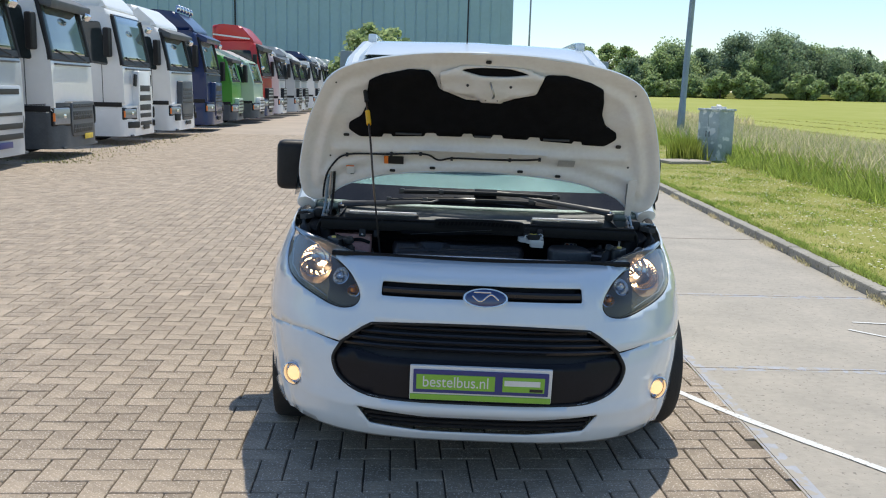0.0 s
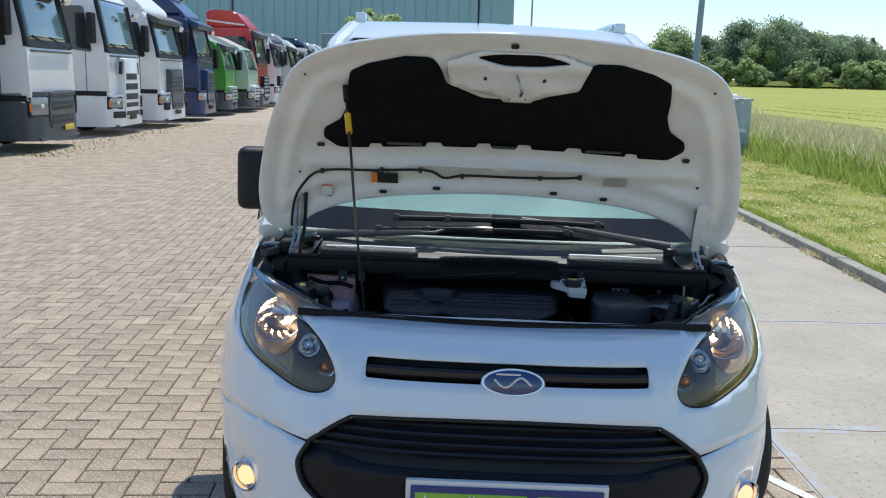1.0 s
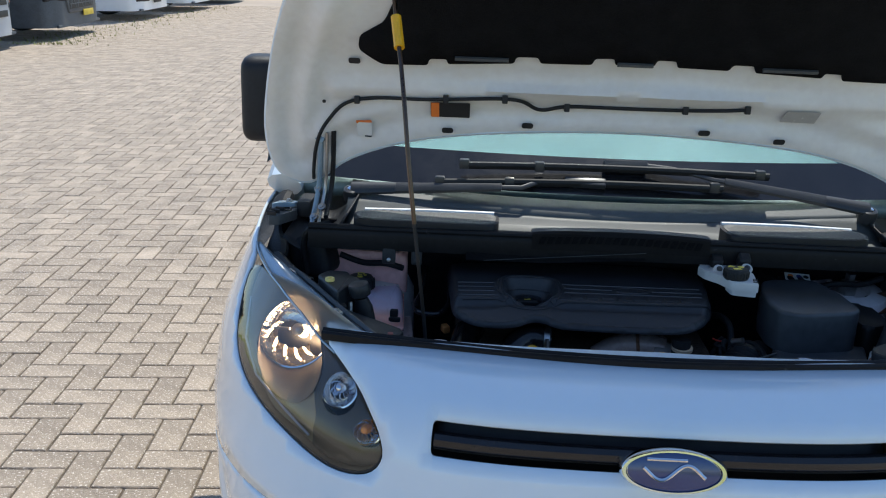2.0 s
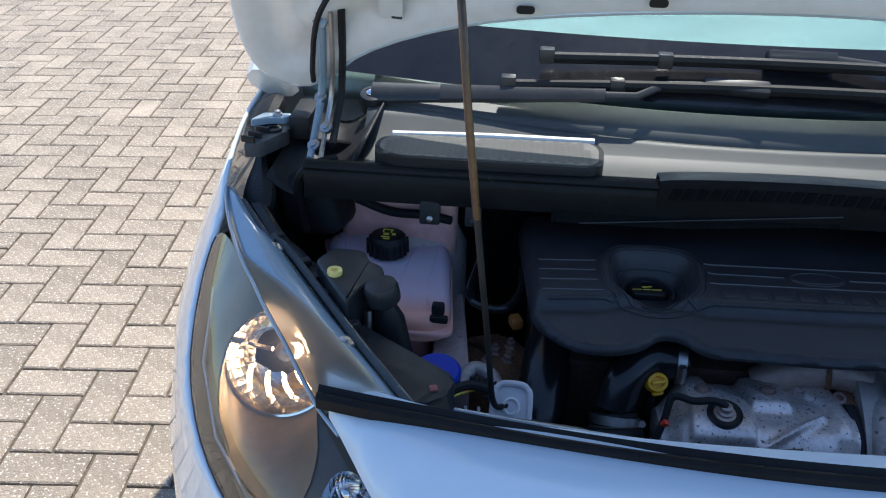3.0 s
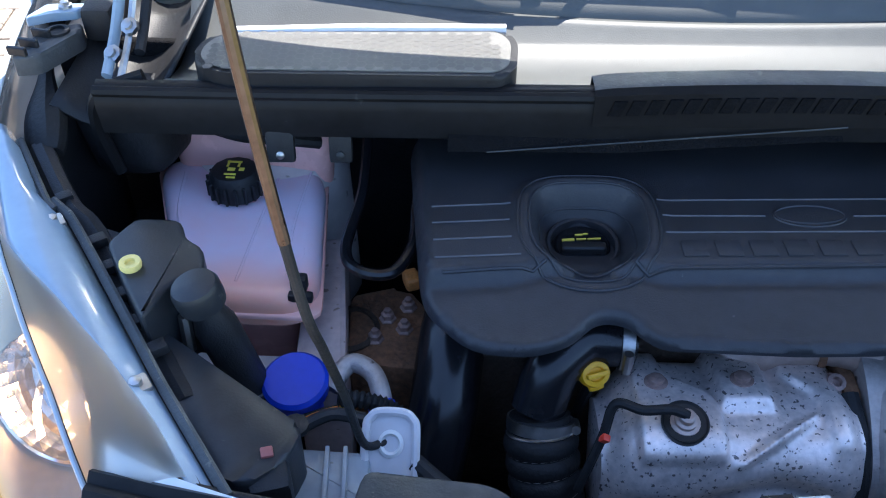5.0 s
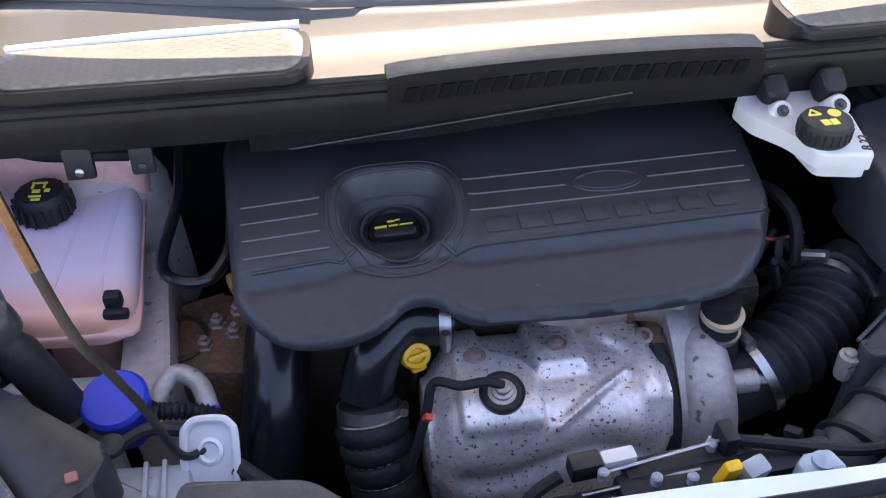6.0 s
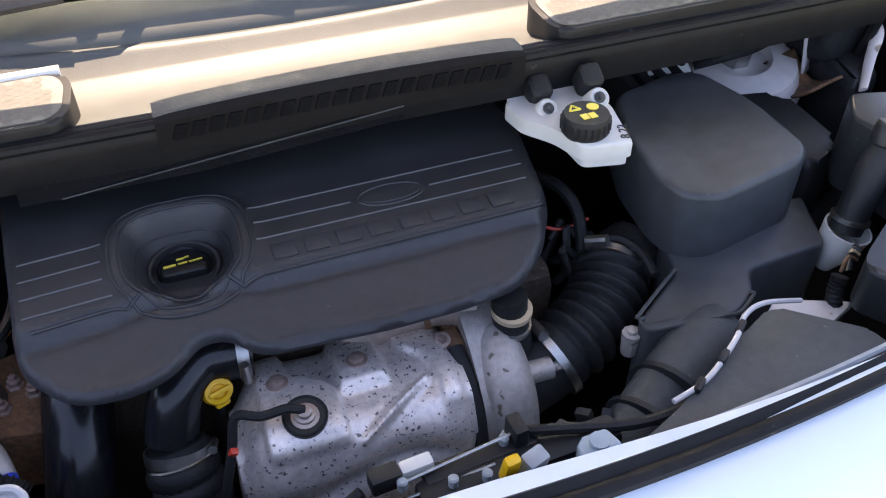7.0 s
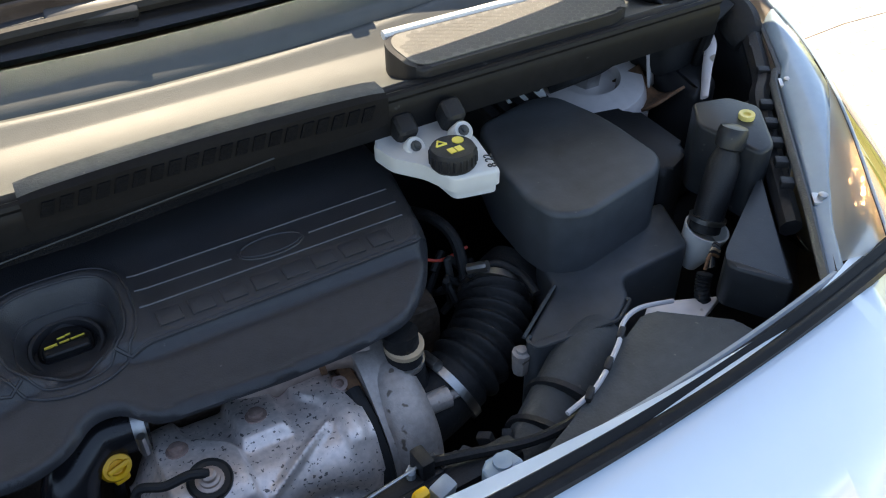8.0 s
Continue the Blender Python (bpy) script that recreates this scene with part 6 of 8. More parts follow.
for p, d, r in (((-0.160, 0.550, 0.773), (1, -0.1, 0), 0.0305), ((-0.245, 0.494, 0.711), (0.05, 0.55, 0.83), 0.0338)):
    bm = B()
    m = Matrix.Translation(p) @ Vector(d).to_track_quat("Z", "Y").to_matrix().to_4x4()
    lathe(bm, ((r - 0.0035, -0.006), (r, -0.006), (r, 0.006), (r - 0.0035, 0.006)), m, 28)
    cl = part("hose_clamp", bm, STEEL, van, "steel hose clamp")
    bm = B()
    tube(bm, [m @ Vector((-r - 0.001, -0.012, 0)), m @ Vector((-r - 0.001, 0.014, 0))], 0.0048, 8)
    part("clamp_screw", bm, STEEL, cl)
bm = B()
pts = curve([(-0.246, 0.499, 0.720), (-0.243, 0.478, 0.688), (-0.236, 0.454, 0.645), (-0.228, 0.432, 0.59), (-0.222, 0.41, 0.50)], 30)
tube(bm, pts, lambda t: 0.0305 if t < 0.14 else 0.033 + 0.005 * abs(math.sin(math.pi * (t - 0.14) * 9.3)) ** 0.6, 22)
bellows = part("bellows_hose", bm, RUBBER, van, "black bellows hose", 60)
for t in (0.14, 0.247, 0.355, 0.462):
    bm = B()
    i = int(t * (len(pts) - 1))
    m = Matrix.Translation(pts[i]) @ (pts[i + 1] - pts[i]).to_track_quat("Z", "Y").to_matrix().to_4x4()
    lathe(bm, ((0.0330, -0.0015), (0.0348, 0.0), (0.0330, 0.0015)), m, 24)
    part("wire_ring", bm, STEEL, bellows)
# dipstick
bm = B()
m = Matrix.Translation((-0.194, 0.517, 0.760)) @ pose(0, 0, 0, 50, 0, 20) @ Matrix.Scale(0.76, 4)
lathe(bm, ((0.010, -0.014), (0.020, -0.010), (0.0215, 0.0), (0.019, 0.007), (0.012, 0.008), (0.010, 0.004)), m @ Matrix.Diagonal((1, 0.85, 1, 1)), 20)
dip = part("dipstick", bm, YELLOW, van, "yellow dipstick handle")
bm = B()
box(bm, (0.0, -0.014, -0.004), (0.022, 0.018, 0.010), bevel=0.004, m=m)
part("handle_web", bm, YELLOW, dip)
bm = B()
box(bm, (0.0, 0.0, 0.010), (0.030, 0.007, 0.010), bevel=0.002, m=m)
part("grip", bm, YELLOW, dip)
bm = B()
tube(bm, curve([(-0.195, 0.518, 0.748), (-0.200, 0.53, 0.70), (-0.205, 0.55, 0.62)], 5), 0.006, 8)
part("stick_tube", bm, PLASTIC, dip)

# heat shield over the catalyst
def step(x, lo, hi, soft):
    """1 between lo and hi, with soft shoulders."""
    return 0.5 * (math.tanh((x - lo) / soft) - math.tanh((x - hi) / soft))


SHIELD_B = (0, 0.07, 0.16, 0.29, 0.40, 0.48, 0.56, 0.66, 0.76, 0.90, 1.0)
SHIELD_Y = (0.572, 0.558, 0.530, 0.490, 0.455, 0.431, 0.417, 0.410, 0.407, 0.415, 0.43)
SHIELD_Z = (0.705, 0.738, 0.747, 0.755, 0.757, 0.748, 0.724, 0.695, 0.665, 0.620, 0.58)


def shield_line(b):
    """The shield's cross-section, nearly flat above and upright in front, with a soft corner."""
    near = (-0.045, -0.022, 0, 0.022, 0.045)
    return sum(interp(b + d, SHIELD_B, SHIELD_Y) for d in near) / 5, sum(interp(b + d, SHIELD_B, SHIELD_Z) for d in near) / 5


def shield_form(a, b):
    x = -0.190 + 0.240 * a
    y0, z0 = shield_line(b - 0.01)
    y1, z1 = shield_line(b + 0.01)
    th = math.atan2(z0 - z1, y0 - y1)
    y, z = shield_line(b)
    e = 1 - 0.34 * math.exp(-(a / 0.085) ** 2) - 0.13 * math.exp(-((1 - a) / 0.05) ** 2)
    y, z = 0.478 + (y - 0.478) * e, 0.662 + (z - 0.662) * e
    k = 0.0120 * step(a, 0.47, 0.68, 0.012) * step(b, -0.1, 0.33, 0.014)
    k += 0.0095 * step(a, 0.13, 0.36 + 0.10 * math.tanh((b - 0.24) / 0.05), 0.010) * step(b, -0.1, 0.50, 0.016)
    k += 0.0100 * step(a, 0.80 + 0.07 * math.tanh((b - 0.22) / 0.06), 1.3, 0.012) * step(b, -0.1, 0.47, 0.03)
    k += 0.0085 * math.exp(-((b - 0.50 + 0.45 * (a - 0.52)) / 0.016) ** 2) * step(a, 0.50, 0.84, 0.015)
    k -= 0.0110 * math.exp(-((b - 0.66 - 0.05 * math.sin(a * 7)) / 0.050) ** 2) * step(a, 0.1, 0.9, 0.05)
    k += 0.0060 * math.exp(-(((a - 0.45) / 0.10) ** 2 + ((b - 0.86) / 0.06) ** 2))
    k += 0.0008 * noise.noise(Vector((a * 7, b * 7, 0.3)))
    return Vector((x, y - k * math.sin(th), z + k * math.cos(th)))


bm = B()
gridmesh(bm, shield_form, 140, 120)
shield = part("heat_shield", bm, SHIELD, van, "stained pressed aluminium heat shield", 60)
bm = B()
vs = [bm.verts.new(shield_form(0, i / 40)) for i in range(41)]
c = bm.verts.new((-0.196, 0.47, 0.64))
for i in range(40):
    bm.faces.new((vs[i], vs[i + 1], c))
part("shield_end", bm, SHIELD, shield, smooth=60)


def on_shield(x, b):
    a = (x + 0.190) / 0.240
    p = shield_form(a, b)
    n = (shield_form(a + 0.01, b) - p).cross(shield_form(a, b + 0.01) - p).normalized()
    if n.z < 0:
        n = -n
    return Matrix.Translation(p) @ n.to_track_quat("Z", "Y").to_matrix().to_4x4()


for x, b in ((-0.136, 0.245), (-0.053, 0.240), (-0.10, 0.86)):
    bm = B()
    m = on_shield(x, b)
    lathe(bm, ((0.0115, -0.003), (0.0115, 0.0015), (0.0078, 0.0022), (0.0078, 0.006), (0.0055, 0.007), (0, 0.0072)), m, 16)
    part("shield_bolt", bm, RUSTBOLT, shield, "grey flange bolt")
m = on_shield(-0.118, 0.40)
bm = B()
lathe(bm, ((0.0215, -0.006), (0.0225, 0.003), (0.0215, 0.0045), (0.0195, 0.002), (0.0, 0.001)), m, 28)
part("sensor_hole", bm, INK, shield, "dark hole for the exhaust sensor")
bm = B()
lathe(bm, ((0.014, -0.005), (0.014, 0.003), (0.0105, 0.004), (0.0105, 0.008), (0.0075, 0.009), (0.0075, 0.015), (0.005, 0.017)), m, 18)
sensor = part("exhaust_sensor", bm, HEATED, van, "steel exhaust sensor with a black lead")
bm = B()
q = m @ Vector((0, 0, 0.015))
tube(bm, curve([q, q + Vector((-0.016, 0.002, 0.006)), q + Vector((-0.040, 0.004, 0.002)), q + Vector((-0.064, 0.014, -0.002)), q + Vector((-0.074, 0.000, -0.032)), q + Vector((-0.094, -0.02, -0.09))], 8), 0.0048, 10)
part("lead", bm, RUBBER, sensor)
bm = B()
box(bm, q + Vector((-0.073, -0.004, -0.030)), (0.008, 0.007, 0.009), (20, 30, 0), 0.0015)
part("lead_clip", bm, REDWIRE, sensor)

# turbocharger housing and exhaust stub
bm = B()
pillow(bm, fillet([(0.590, 0.735), (0.575, 0.772), (0.525, 0.785), (0.470, 0.755), (0.428, 0.715), (0.420, 0.665), (0.440, 0.60), (0.53, 0.60), (0.58, 0.66)], 0.05, 7), 0.062, 0.122, 0.024, 6, Matrix(((0, 0, 1, 0), (1, 0, 0, 0), (0, 1, 0, 0), (0, 0, 0, 1))))
turbo = part("turbocharger", bm, CAST, van, "cast aluminium turbocharger housing", 40)
bm = B()
prism(bm, fillet([(0.560, 0.745), (0.520, 0.765), (0.460, 0.735), (0.430, 0.69), (0.430, 0.63), (0.55, 0.62)], 0.02, 4), 0.046, 0.061, 0.003, 1, Matrix(((0, 0, 1, 0), (1, 0, 0, 0), (0, 1, 0, 0), (0, 0, 0, 1))))
part("rusty_flange", bm, RUST, turbo, "rusty iron flange")
bm = B()
tube(bm, [(0.094, 0.505 + 0.066 * math.cos(a), 0.682 + 0.066 * math.sin(a)) for a in [radians(-60 + 300 * i / 40) for i in range(41)]], lambda t: 0.018 + 0.016 * t, 14)
part("scroll", bm, CAST, turbo, "cast compressor scroll", 60)
for a in (20, 80, 140):
    bm = B()
    lathe(bm, ((0.009, -0.004), (0.009, 0.004), (0.006, 0.005), (0.006, 0.009), (0, 0.010)), Matrix.Translation((0.122, 0.505 + 0.050 * math.cos(radians(a)), 0.682 + 0.050 * math.sin(radians(a)))) @ pose(0, 0, 0, 0, 90, 0), 8)
    part("bolt", bm, STEEL, turbo)
bm = B()
tube(bm, [(0.105, 0.462, 0.728), (0.146, 0.462, 0.728)], 0.0125, 12)
tube(bm, [(0.148, 0.462, 0.728), (0.162, 0.462, 0.728)], 0.007, 6)
part("actuator_boss", bm, CAST, turbo)
for p in ((0.040, 0.514, 0.750), (0.098, 0.440, 0.682), (0.085, 0.56, 0.775)):
    bm = B()
    lathe(bm, ((0.013, -0.02), (0.013, 0.0), (0.009, 0.002), (0.009, 0.012), (0.005, 0.013), (0.005, 0.006)), Matrix.Translation(p) @ pose(0, 0, 0, 25, 0, 0), 12)
    part("bolt", bm, RUSTBOLT, turbo)
bm = B()
tube(bm, curve([(-0.05, 0.560, 0.735), (-0.01, 0.558, 0.762), (0.045, 0.552, 0.772), (0.085, 0.540, 0.765)], 6), 0.025, 14)
part("exhaust_pipe", bm, HEATED, turbo, "heat-tinted exhaust pipe")
bm = B()
tube(bm, [(0.030, 0.554, 0.770), (0.037, 0.553, 0.771)], 0.0268, 14)
part("pipe_band", bm, RUST, turbo)
bm = B()
tube(bm, curve([(0.050, 0.50, 0.752), (0.052, 0.46, 0.735), (0.052, 0.425, 0.69), (0.050, 0.415, 0.62)], 6), 0.0105, 10)
part("oil_line", bm, RUBBER, turbo)

# intake hose to the air box
bm = B()
tube(bm, [(0.112, 0.506, 0.806), (0.112, 0.503, 0.785), (0.117, 0.498, 0.745), (0.126, 0.490, 0.70)], 0.0195, 18)
breather = part("breather_hose", bm, RUBBER, van, "black breather hose with clamps")
for z, mat in ((0.790, TAN), (0.768, STEEL)):
    bm = B()
    lathe(bm, ((0.0195, -0.003), (0.0218, -0.003), (0.0218, 0.003), (0.0195, 0.003)), pose(0.1135, 0.5005, z, 6, 0, 0), 24)
    part("clamp_band", bm, mat, breather)
hose = curve([(0.112, 0.480, 0.690), (0.150, 0.488, 0.700), (0.185, 0.498, 0.712), (0.225, 0.520, 0.720), (0.255, 0.548, 0.728), (0.275, 0.575, 0.732), (0.310, 0.590, 0.735)], 22)
bm = B()
tube(bm, hose, lambda t: 0.0415 + (0.0050 * math.sin(t * 2 * math.pi * 15) if 0.30 < t < 0.76 else 0.0), 24)
intake = part("intake_hose", bm, RUBBER, van, "black corrugated intake hose", 60)
for t in (0.23, 0.80):
    i = int(t * (len(hose) - 1))
    m = Matrix.Translation(hose[i]) @ (hose[i + 1] - hose[i]).to_track_quat("Z", "Y").to_matrix().to_4x4()
    bm = B()
    lathe(bm, ((0.0435, -0.005), (0.0462, -0.005), (0.0462, 0.005), (0.0435, 0.005)), m, 32)
    band = part("hose_clamp", bm, STEEL, intake, "bright steel hose clamp")
    bm = B()
    up = m.to_3x3().inverted() @ Vector((-0.45, 0.1, 0.9))
    ang = math.atan2(up.y, up.x)
    cpos = Vector((0.052 * math.cos(ang), 0.052 * math.sin(ang), 0))
    tdir = Vector((-math.sin(ang), math.cos(ang), 0))
    tube(bm, [m @ (cpos - tdir * 0.013), m @ (cpos + tdir * 0.013)], 0.0068, 10)
    part("clamp_screw", bm, STEEL, band)

# air box
bm = B()
LOWBOX = [(0.318, 0.562), (0.515, 0.570), (0.490, 0.486), (0.385, 0.478), (0.371, 0.446), (0.338, 0.424), (0.236, 0.430), (0.232, 0.448), (0.306, 0.500)]
pillow(bm, fillet(LOWBOX, 0.012, 4), 0.60, 0.785, 0.006, 3)
airbox = part("air_box", bm, DUSTLID, van, "black plastic air filter box", 40)
bm = B()
AIRLID = [(0.306, 0.64), (0.330, 0.722), (0.420, 0.745), (0.455, 0.735), (0.482, 0.660), (0.490, 0.560), (0.470, 0.536), (0.348, 0.508), (0.314, 0.524), (0.303, 0.560)]
pillow(bm, fillet(AIRLID, [0.015, 0.02, 0.02, 0.025, 0.03, 0.020, 0.022, 0.030, 0.014, 0.02], 6), 0.782, 0.872, 0.0075, 4)
part("box_lid", bm, DUSTLID, airbox, "smooth black air box lid", 45)
bm = B()
dense = fillet([(0.232, 0.448), (0.236, 0.430), (0.338, 0.422), (0.371, 0.444)], 0.008, 4)
tube(bm, [(x, y, 0.787) for x, y in dense], 0.0022, 6)
tube(bm, [(0.306, 0.502, 0.787), (0.232, 0.450, 0.787)], 0.0022, 6)
part("box_rim", bm, DUSTY, airbox)
bm = B()
prism(bm, fillet([(0.495, 0.735), (0.575, 0.72), (0.580, 0.60), (0.515, 0.57), (0.503, 0.64)], 0.02, 4), 0.66, 0.825, 0.012, 4)
part("battery_cover", bm, PLASTIC, van, "black battery cover behind the air box", 40)
bm = B()
box(bm, (0.405, 0.785, 0.84), (0.10, 0.08, 0.05), (10, 0, 8), 0.006)
for k in range(4):
    box(bm, (0.365 + 0.022 * k, 0.752, 0.862), (0.014, 0.03, 0.012), (10, 0, 8), 0.003)
fuse = part("fuse_box", bm, PLASTIC, van, "black fuse carrier below the cowl")
bm = B()
box(bm, (0.425, 0.765, 0.868), (0.055, 0.030, 0.002), (14, 0, -10))
part("hazard_sticker", bm, PAPER, fuse, "small white sticker with round symbols")
for dx, mat in ((-0.015, ORANGE), (0.003, BLUEPL), (0.018, INK)):
    bm = B()
    lathe(bm, ((0.006, 0), (0.006, 0.0012)), pose(0.425 + dx, 0.765 - dx * 0.2, 0.8695, 14, 0, 0), 14)
    part("symbol", bm, mat, fuse)
for x, y, z in ((0.229, 0.448, 0.768), (0.212, 0.49, 0.74)):
    bm = B()
    lathe(bm, ((0.009, -0.03), (0.0105, -0.006), (0.0105, 0.0), (0.006, 0.001), (0.006, 0.005), (0.003, 0.006)), pose(x, y, z), 10)
    part("box_screw", bm, CAST, airbox)
bm = B()
tube(bm, curve([(0.240, 0.585, 0.765), (0.272, 0.578, 0.778), (0.290, 0.552, 0.776), (0.292, 0.515, 0.770)], 6), 0.0048, 8, flat=1.4)
part("wire_cover", bm, PLASTIC, van, "black wire guide by the air box")
bm = B()
tube(bm, curve([(0.215, 0.645, 0.755), (0.235, 0.638, 0.752), (0.270, 0.640, 0.757)], 6), 0.0022, 6)
part("red_wire", bm, REDWIRE, van, "thin red wire")
rr = random.Random(7)
for k in range(10):
    bm = B()
    p = Vector((0.245 + rr.uniform(-0.03, 0.035), 0.625 + rr.uniform(-0.035, 0.03), 0.735 + rr.uniform(-0.02, 0.02)))
    tube(bm, curve([p, p + Vector((rr.uniform(-0.02, 0.02), rr.uniform(-0.02, 0.02), 0.015)), p + Vector((rr.uniform(-0.03, 0.03), rr.uniform(-0.03, 0.03), -0.03))], 5), rr.uniform(0.003, 0.006), 7)
    part("wire", bm, rr.choice((RUBBER, PLASTIC, DUSTY)), van)
bm = B()
tube(bm, curve([(0.222, 0.70, 0.79), (0.236, 0.66, 0.80), (0.246, 0.625, 0.785), (0.240, 0.585, 0.74)], 6), 0.0075, 10)
part("vacuum_hose", bm, RUBBER, van, "black vacuum hose beside the cover")
# air duct, cover flap with a pale wire
bm = B()
tube(bm, curve([(0.325, 0.425, 0.745), (0.290, 0.408, 0.750), (0.235, 0.372, 0.745), (0.18, 0.340, 0.725), (0.12, 0.318, 0.68), (0.10, 0.31, 0.62)], 8), lambda t: 0.047 - 0.006 * t, 20, flat=0.75)
duct = part("air_duct", bm, DUSTY, van, "dusty black air duct", 60)
for t0 in ((0.238, 0.374, 0.747), (0.200, 0.351, 0.735)):
    bm = B()
    m = Matrix.Translation(t0) @ Vector((0.8, 0.5, 0.15)).to_track_quat("Z", "Y").to_matrix().to_4x4()
    lathe(bm, ((0.0435, -0.004), (0.047, -0.003), (0.047, 0.003), (0.0435, 0.004)), m, 24)
    part("duct_strap", bm, PLASTIC, duct)
bm = B()
prism(bm, fillet([(0.345, 0.393), (0.425, 0.330), (0.42, 0.305), (0.232, 0.282), (0.114, 0.274), (0.20, 0.312), (0.262, 0.350)], 0.012, 4), 0.808, 0.824, 0.004, 2)
part("cover_flap", bm, DUSTY, van, "dusty flat cover between duct and nose panel", 40)
bm = B()
tube(bm, curve([(0.195, 0.318, 0.825), (0.237, 0.330, 0.828), (0.285, 0.362, 0.830), (0.312, 0.388, 0.826), (0.348, 0.405, 0.815), (0.405, 0.415, 0.79)], 8), 0.0028, 8)
lead = part("pale_lead", bm, PALEPL, van, "pale taped wiring lead")
for t in ((0.262, 0.346, 0.830), (0.298, 0.374, 0.829), (0.225, 0.325, 0.828)):
    bm = B()
    box(bm, t, (0.018, 0.0075, 0.0075), (0, 0, 40), 0.003)
    part("lead_tape", bm, PLASTIC, lead)
bm = B()
pts = curve([(0.458, 0.425, 0.80), (0.452, 0.418, 0.78), (0.455, 0.405, 0.74), (0.46, 0.39, 0.69)], 20)
tube(bm, pts, lambda t: 0.0085 + 0.0014 * math.sin(t * 120), 10)
part("corrugated_loom", bm, RUBBER, van, "black corrugated wiring loom")
for k in range(5):
    bm = B()
    tube(bm, curve([(0.462 + 0.003 * k, 0.43, 0.80), (0.470 + 0.004 * k, 0.435 + 0.003 * k, 0.815), (0.490, 0.44, 0.80 + 0.004 * k)], 5), 0.0022, 6)
    part("wire", bm, (RUST, PLASTIC, TAN, DUSTY, PLASTIC)[k], van)

# brake fluid reservoir
bm = B()
RES = [(0.176, 0.697), (0.184, 0.662), (0.210, 0.632), (0.226, 0.594), (0.281, 0.583), (0.287, 0.655), (0.272, 0.712), (0.247, 0.722), (0.226, 0.708), (0.206, 0.722)]
prism(bm, fillet(RES, 0.008, 3), 0.888, 0.908, 0.005, 3)
res = part("brake_reservoir", bm, MILK, van, "white brake fluid reservoir with a black cap", 45)
bm = B()
prism(bm, fillet([(0.229, 0.597), (0.279, 0.587), (0.283, 0.640), (0.224, 0.638)], 0.008, 3), 0.876, 0.889)
part("reservoir_base", bm, MILK, res)
bm = B()
m = pose(0.240, 0.620, 0.909, -3, 0, 0) @ Matrix.Diagonal((0.90, 0.90, 1, 1))
lathe(bm, ((0.024, -0.006), (0.029, 0.0), (0.0295, 0.016), (0.027, 0.0205), (0.0, 0.021)), m, 30)
rcap = part("reservoir_cap", bm, PLASTIC, res, "black ribbed cap with yellow symbols")
for k in range(22):
    a = 2 * math.pi * k / 22
    bm = B()
    box(bm, (0.0292 * math.cos(a), 0.0292 * math.sin(a), 0.009), (0.003, 0.0035, 0.014), (0, 0, math.degrees(a)), 0.001, 1, m=m)
    part("cap_rib", bm, PLASTIC, rcap)
bm = B()
for q0, q1 in (((-0.018, 0.008), (-0.004, 0.008)), ((-0.004, 0.008), (-0.011, 0.019)), ((-0.011, 0.019), (-0.018, 0.008))):
    tube(bm, [m @ Vector((*q0, 0.0213)), m @ Vector((*q1, 0.0213))], 0.0012, 5)
part("triangle_mark", bm, YELLOWINK, rcap)
bm = B()
lathe(bm, ((0.0075, 0.0205), (0.0075, 0.0218)), m @ Matrix.Translation((0.012, 0.009, 0)), 18)
part("round_mark", bm, YELLOWINK, rcap)
bm = B()
for dx in (-0.005, 0.005):
    box(bm, (dx - 0.001, -0.009, 0.0214), (0.0085, 0.011, 0.0010), (0, 0, 4), m=m)
part("book_mark", bm, YELLOWINK, rcap)
for x, y, z in ((0.216, 0.672, 0.904), (0.273, 0.663, 0.912)):
    bm = B()
    lathe(bm, ((0.0125, -0.012), (0.0125, 0.008), (0.0105, 0.011), (0.007, 0.010), (0, 0.010)), pose(x, y, z, 42, 0, 4), 22)
    boss = part("mount_boss", bm, MILK, res)
    bm = B()
    lathe(bm, ((0.0065, 0.009), (0.0065, 0.012), (0.0036, 0.013), (0.0036, 0.016), (0.002, 0.017)), pose(x, y, z, 42, 0, 4), 10)
    part("boss_screw", bm, DUSTY, boss)
    bm = B()
    box(bm, (x, y + 0.024, z + 0.012), (0.026, 0.030, 0.036), (30, 0, 0), 0.009, 3)
    part("lip_hanger", bm, PLASTIC, van, "black hanger under the cowl lip")
text = bpy.data.curves.new("handwriting", "FONT")
text.body, text.size, text.extrude = "8.22", 0.0150, 0.0004
tob = bpy.data.objects.new("handwriting", text)
tme = bpy.data.meshes.new_from_object(tob)
bpy.data.objects.remove(tob)
tme.materials.append(INK)
hand = new("handwritten_date", tme)
hand.parent = res
hand.matrix_basis = pose(0.2795, 0.590, 0.9085, 0, 0, 76)

# lock, cables and plugs along the front edge
bm = B()
tube(bm, curve([(0.062, 0.352, 0.795), (0.10, 0.340, 0.798), (0.165, 0.326, 0.795), (0.215, 0.325, 0.800), (0.25, 0.335, 0.81)], 8), 0.0055, 8)
part("lock_cable", bm, RUBBER, van, "black bonnet lock cable")
bm = B()
box(bm, (0.020, 0.343, 0.785), (0.11, 0.020, 0.012), (0, 0, 6), 0.003)
box(bm, (0.058, 0.350, 0.796), (0.014, 0.024, 0.034), (0, 0, 6), 0.003)
box(bm, (-0.03, 0.325, 0.776), (0.14, 0.014, 0.008), (0, 0, 4), 0.002)
lock = part("bonnet_lock", bm, PLASTIC, van, "black bonnet lock with rods")
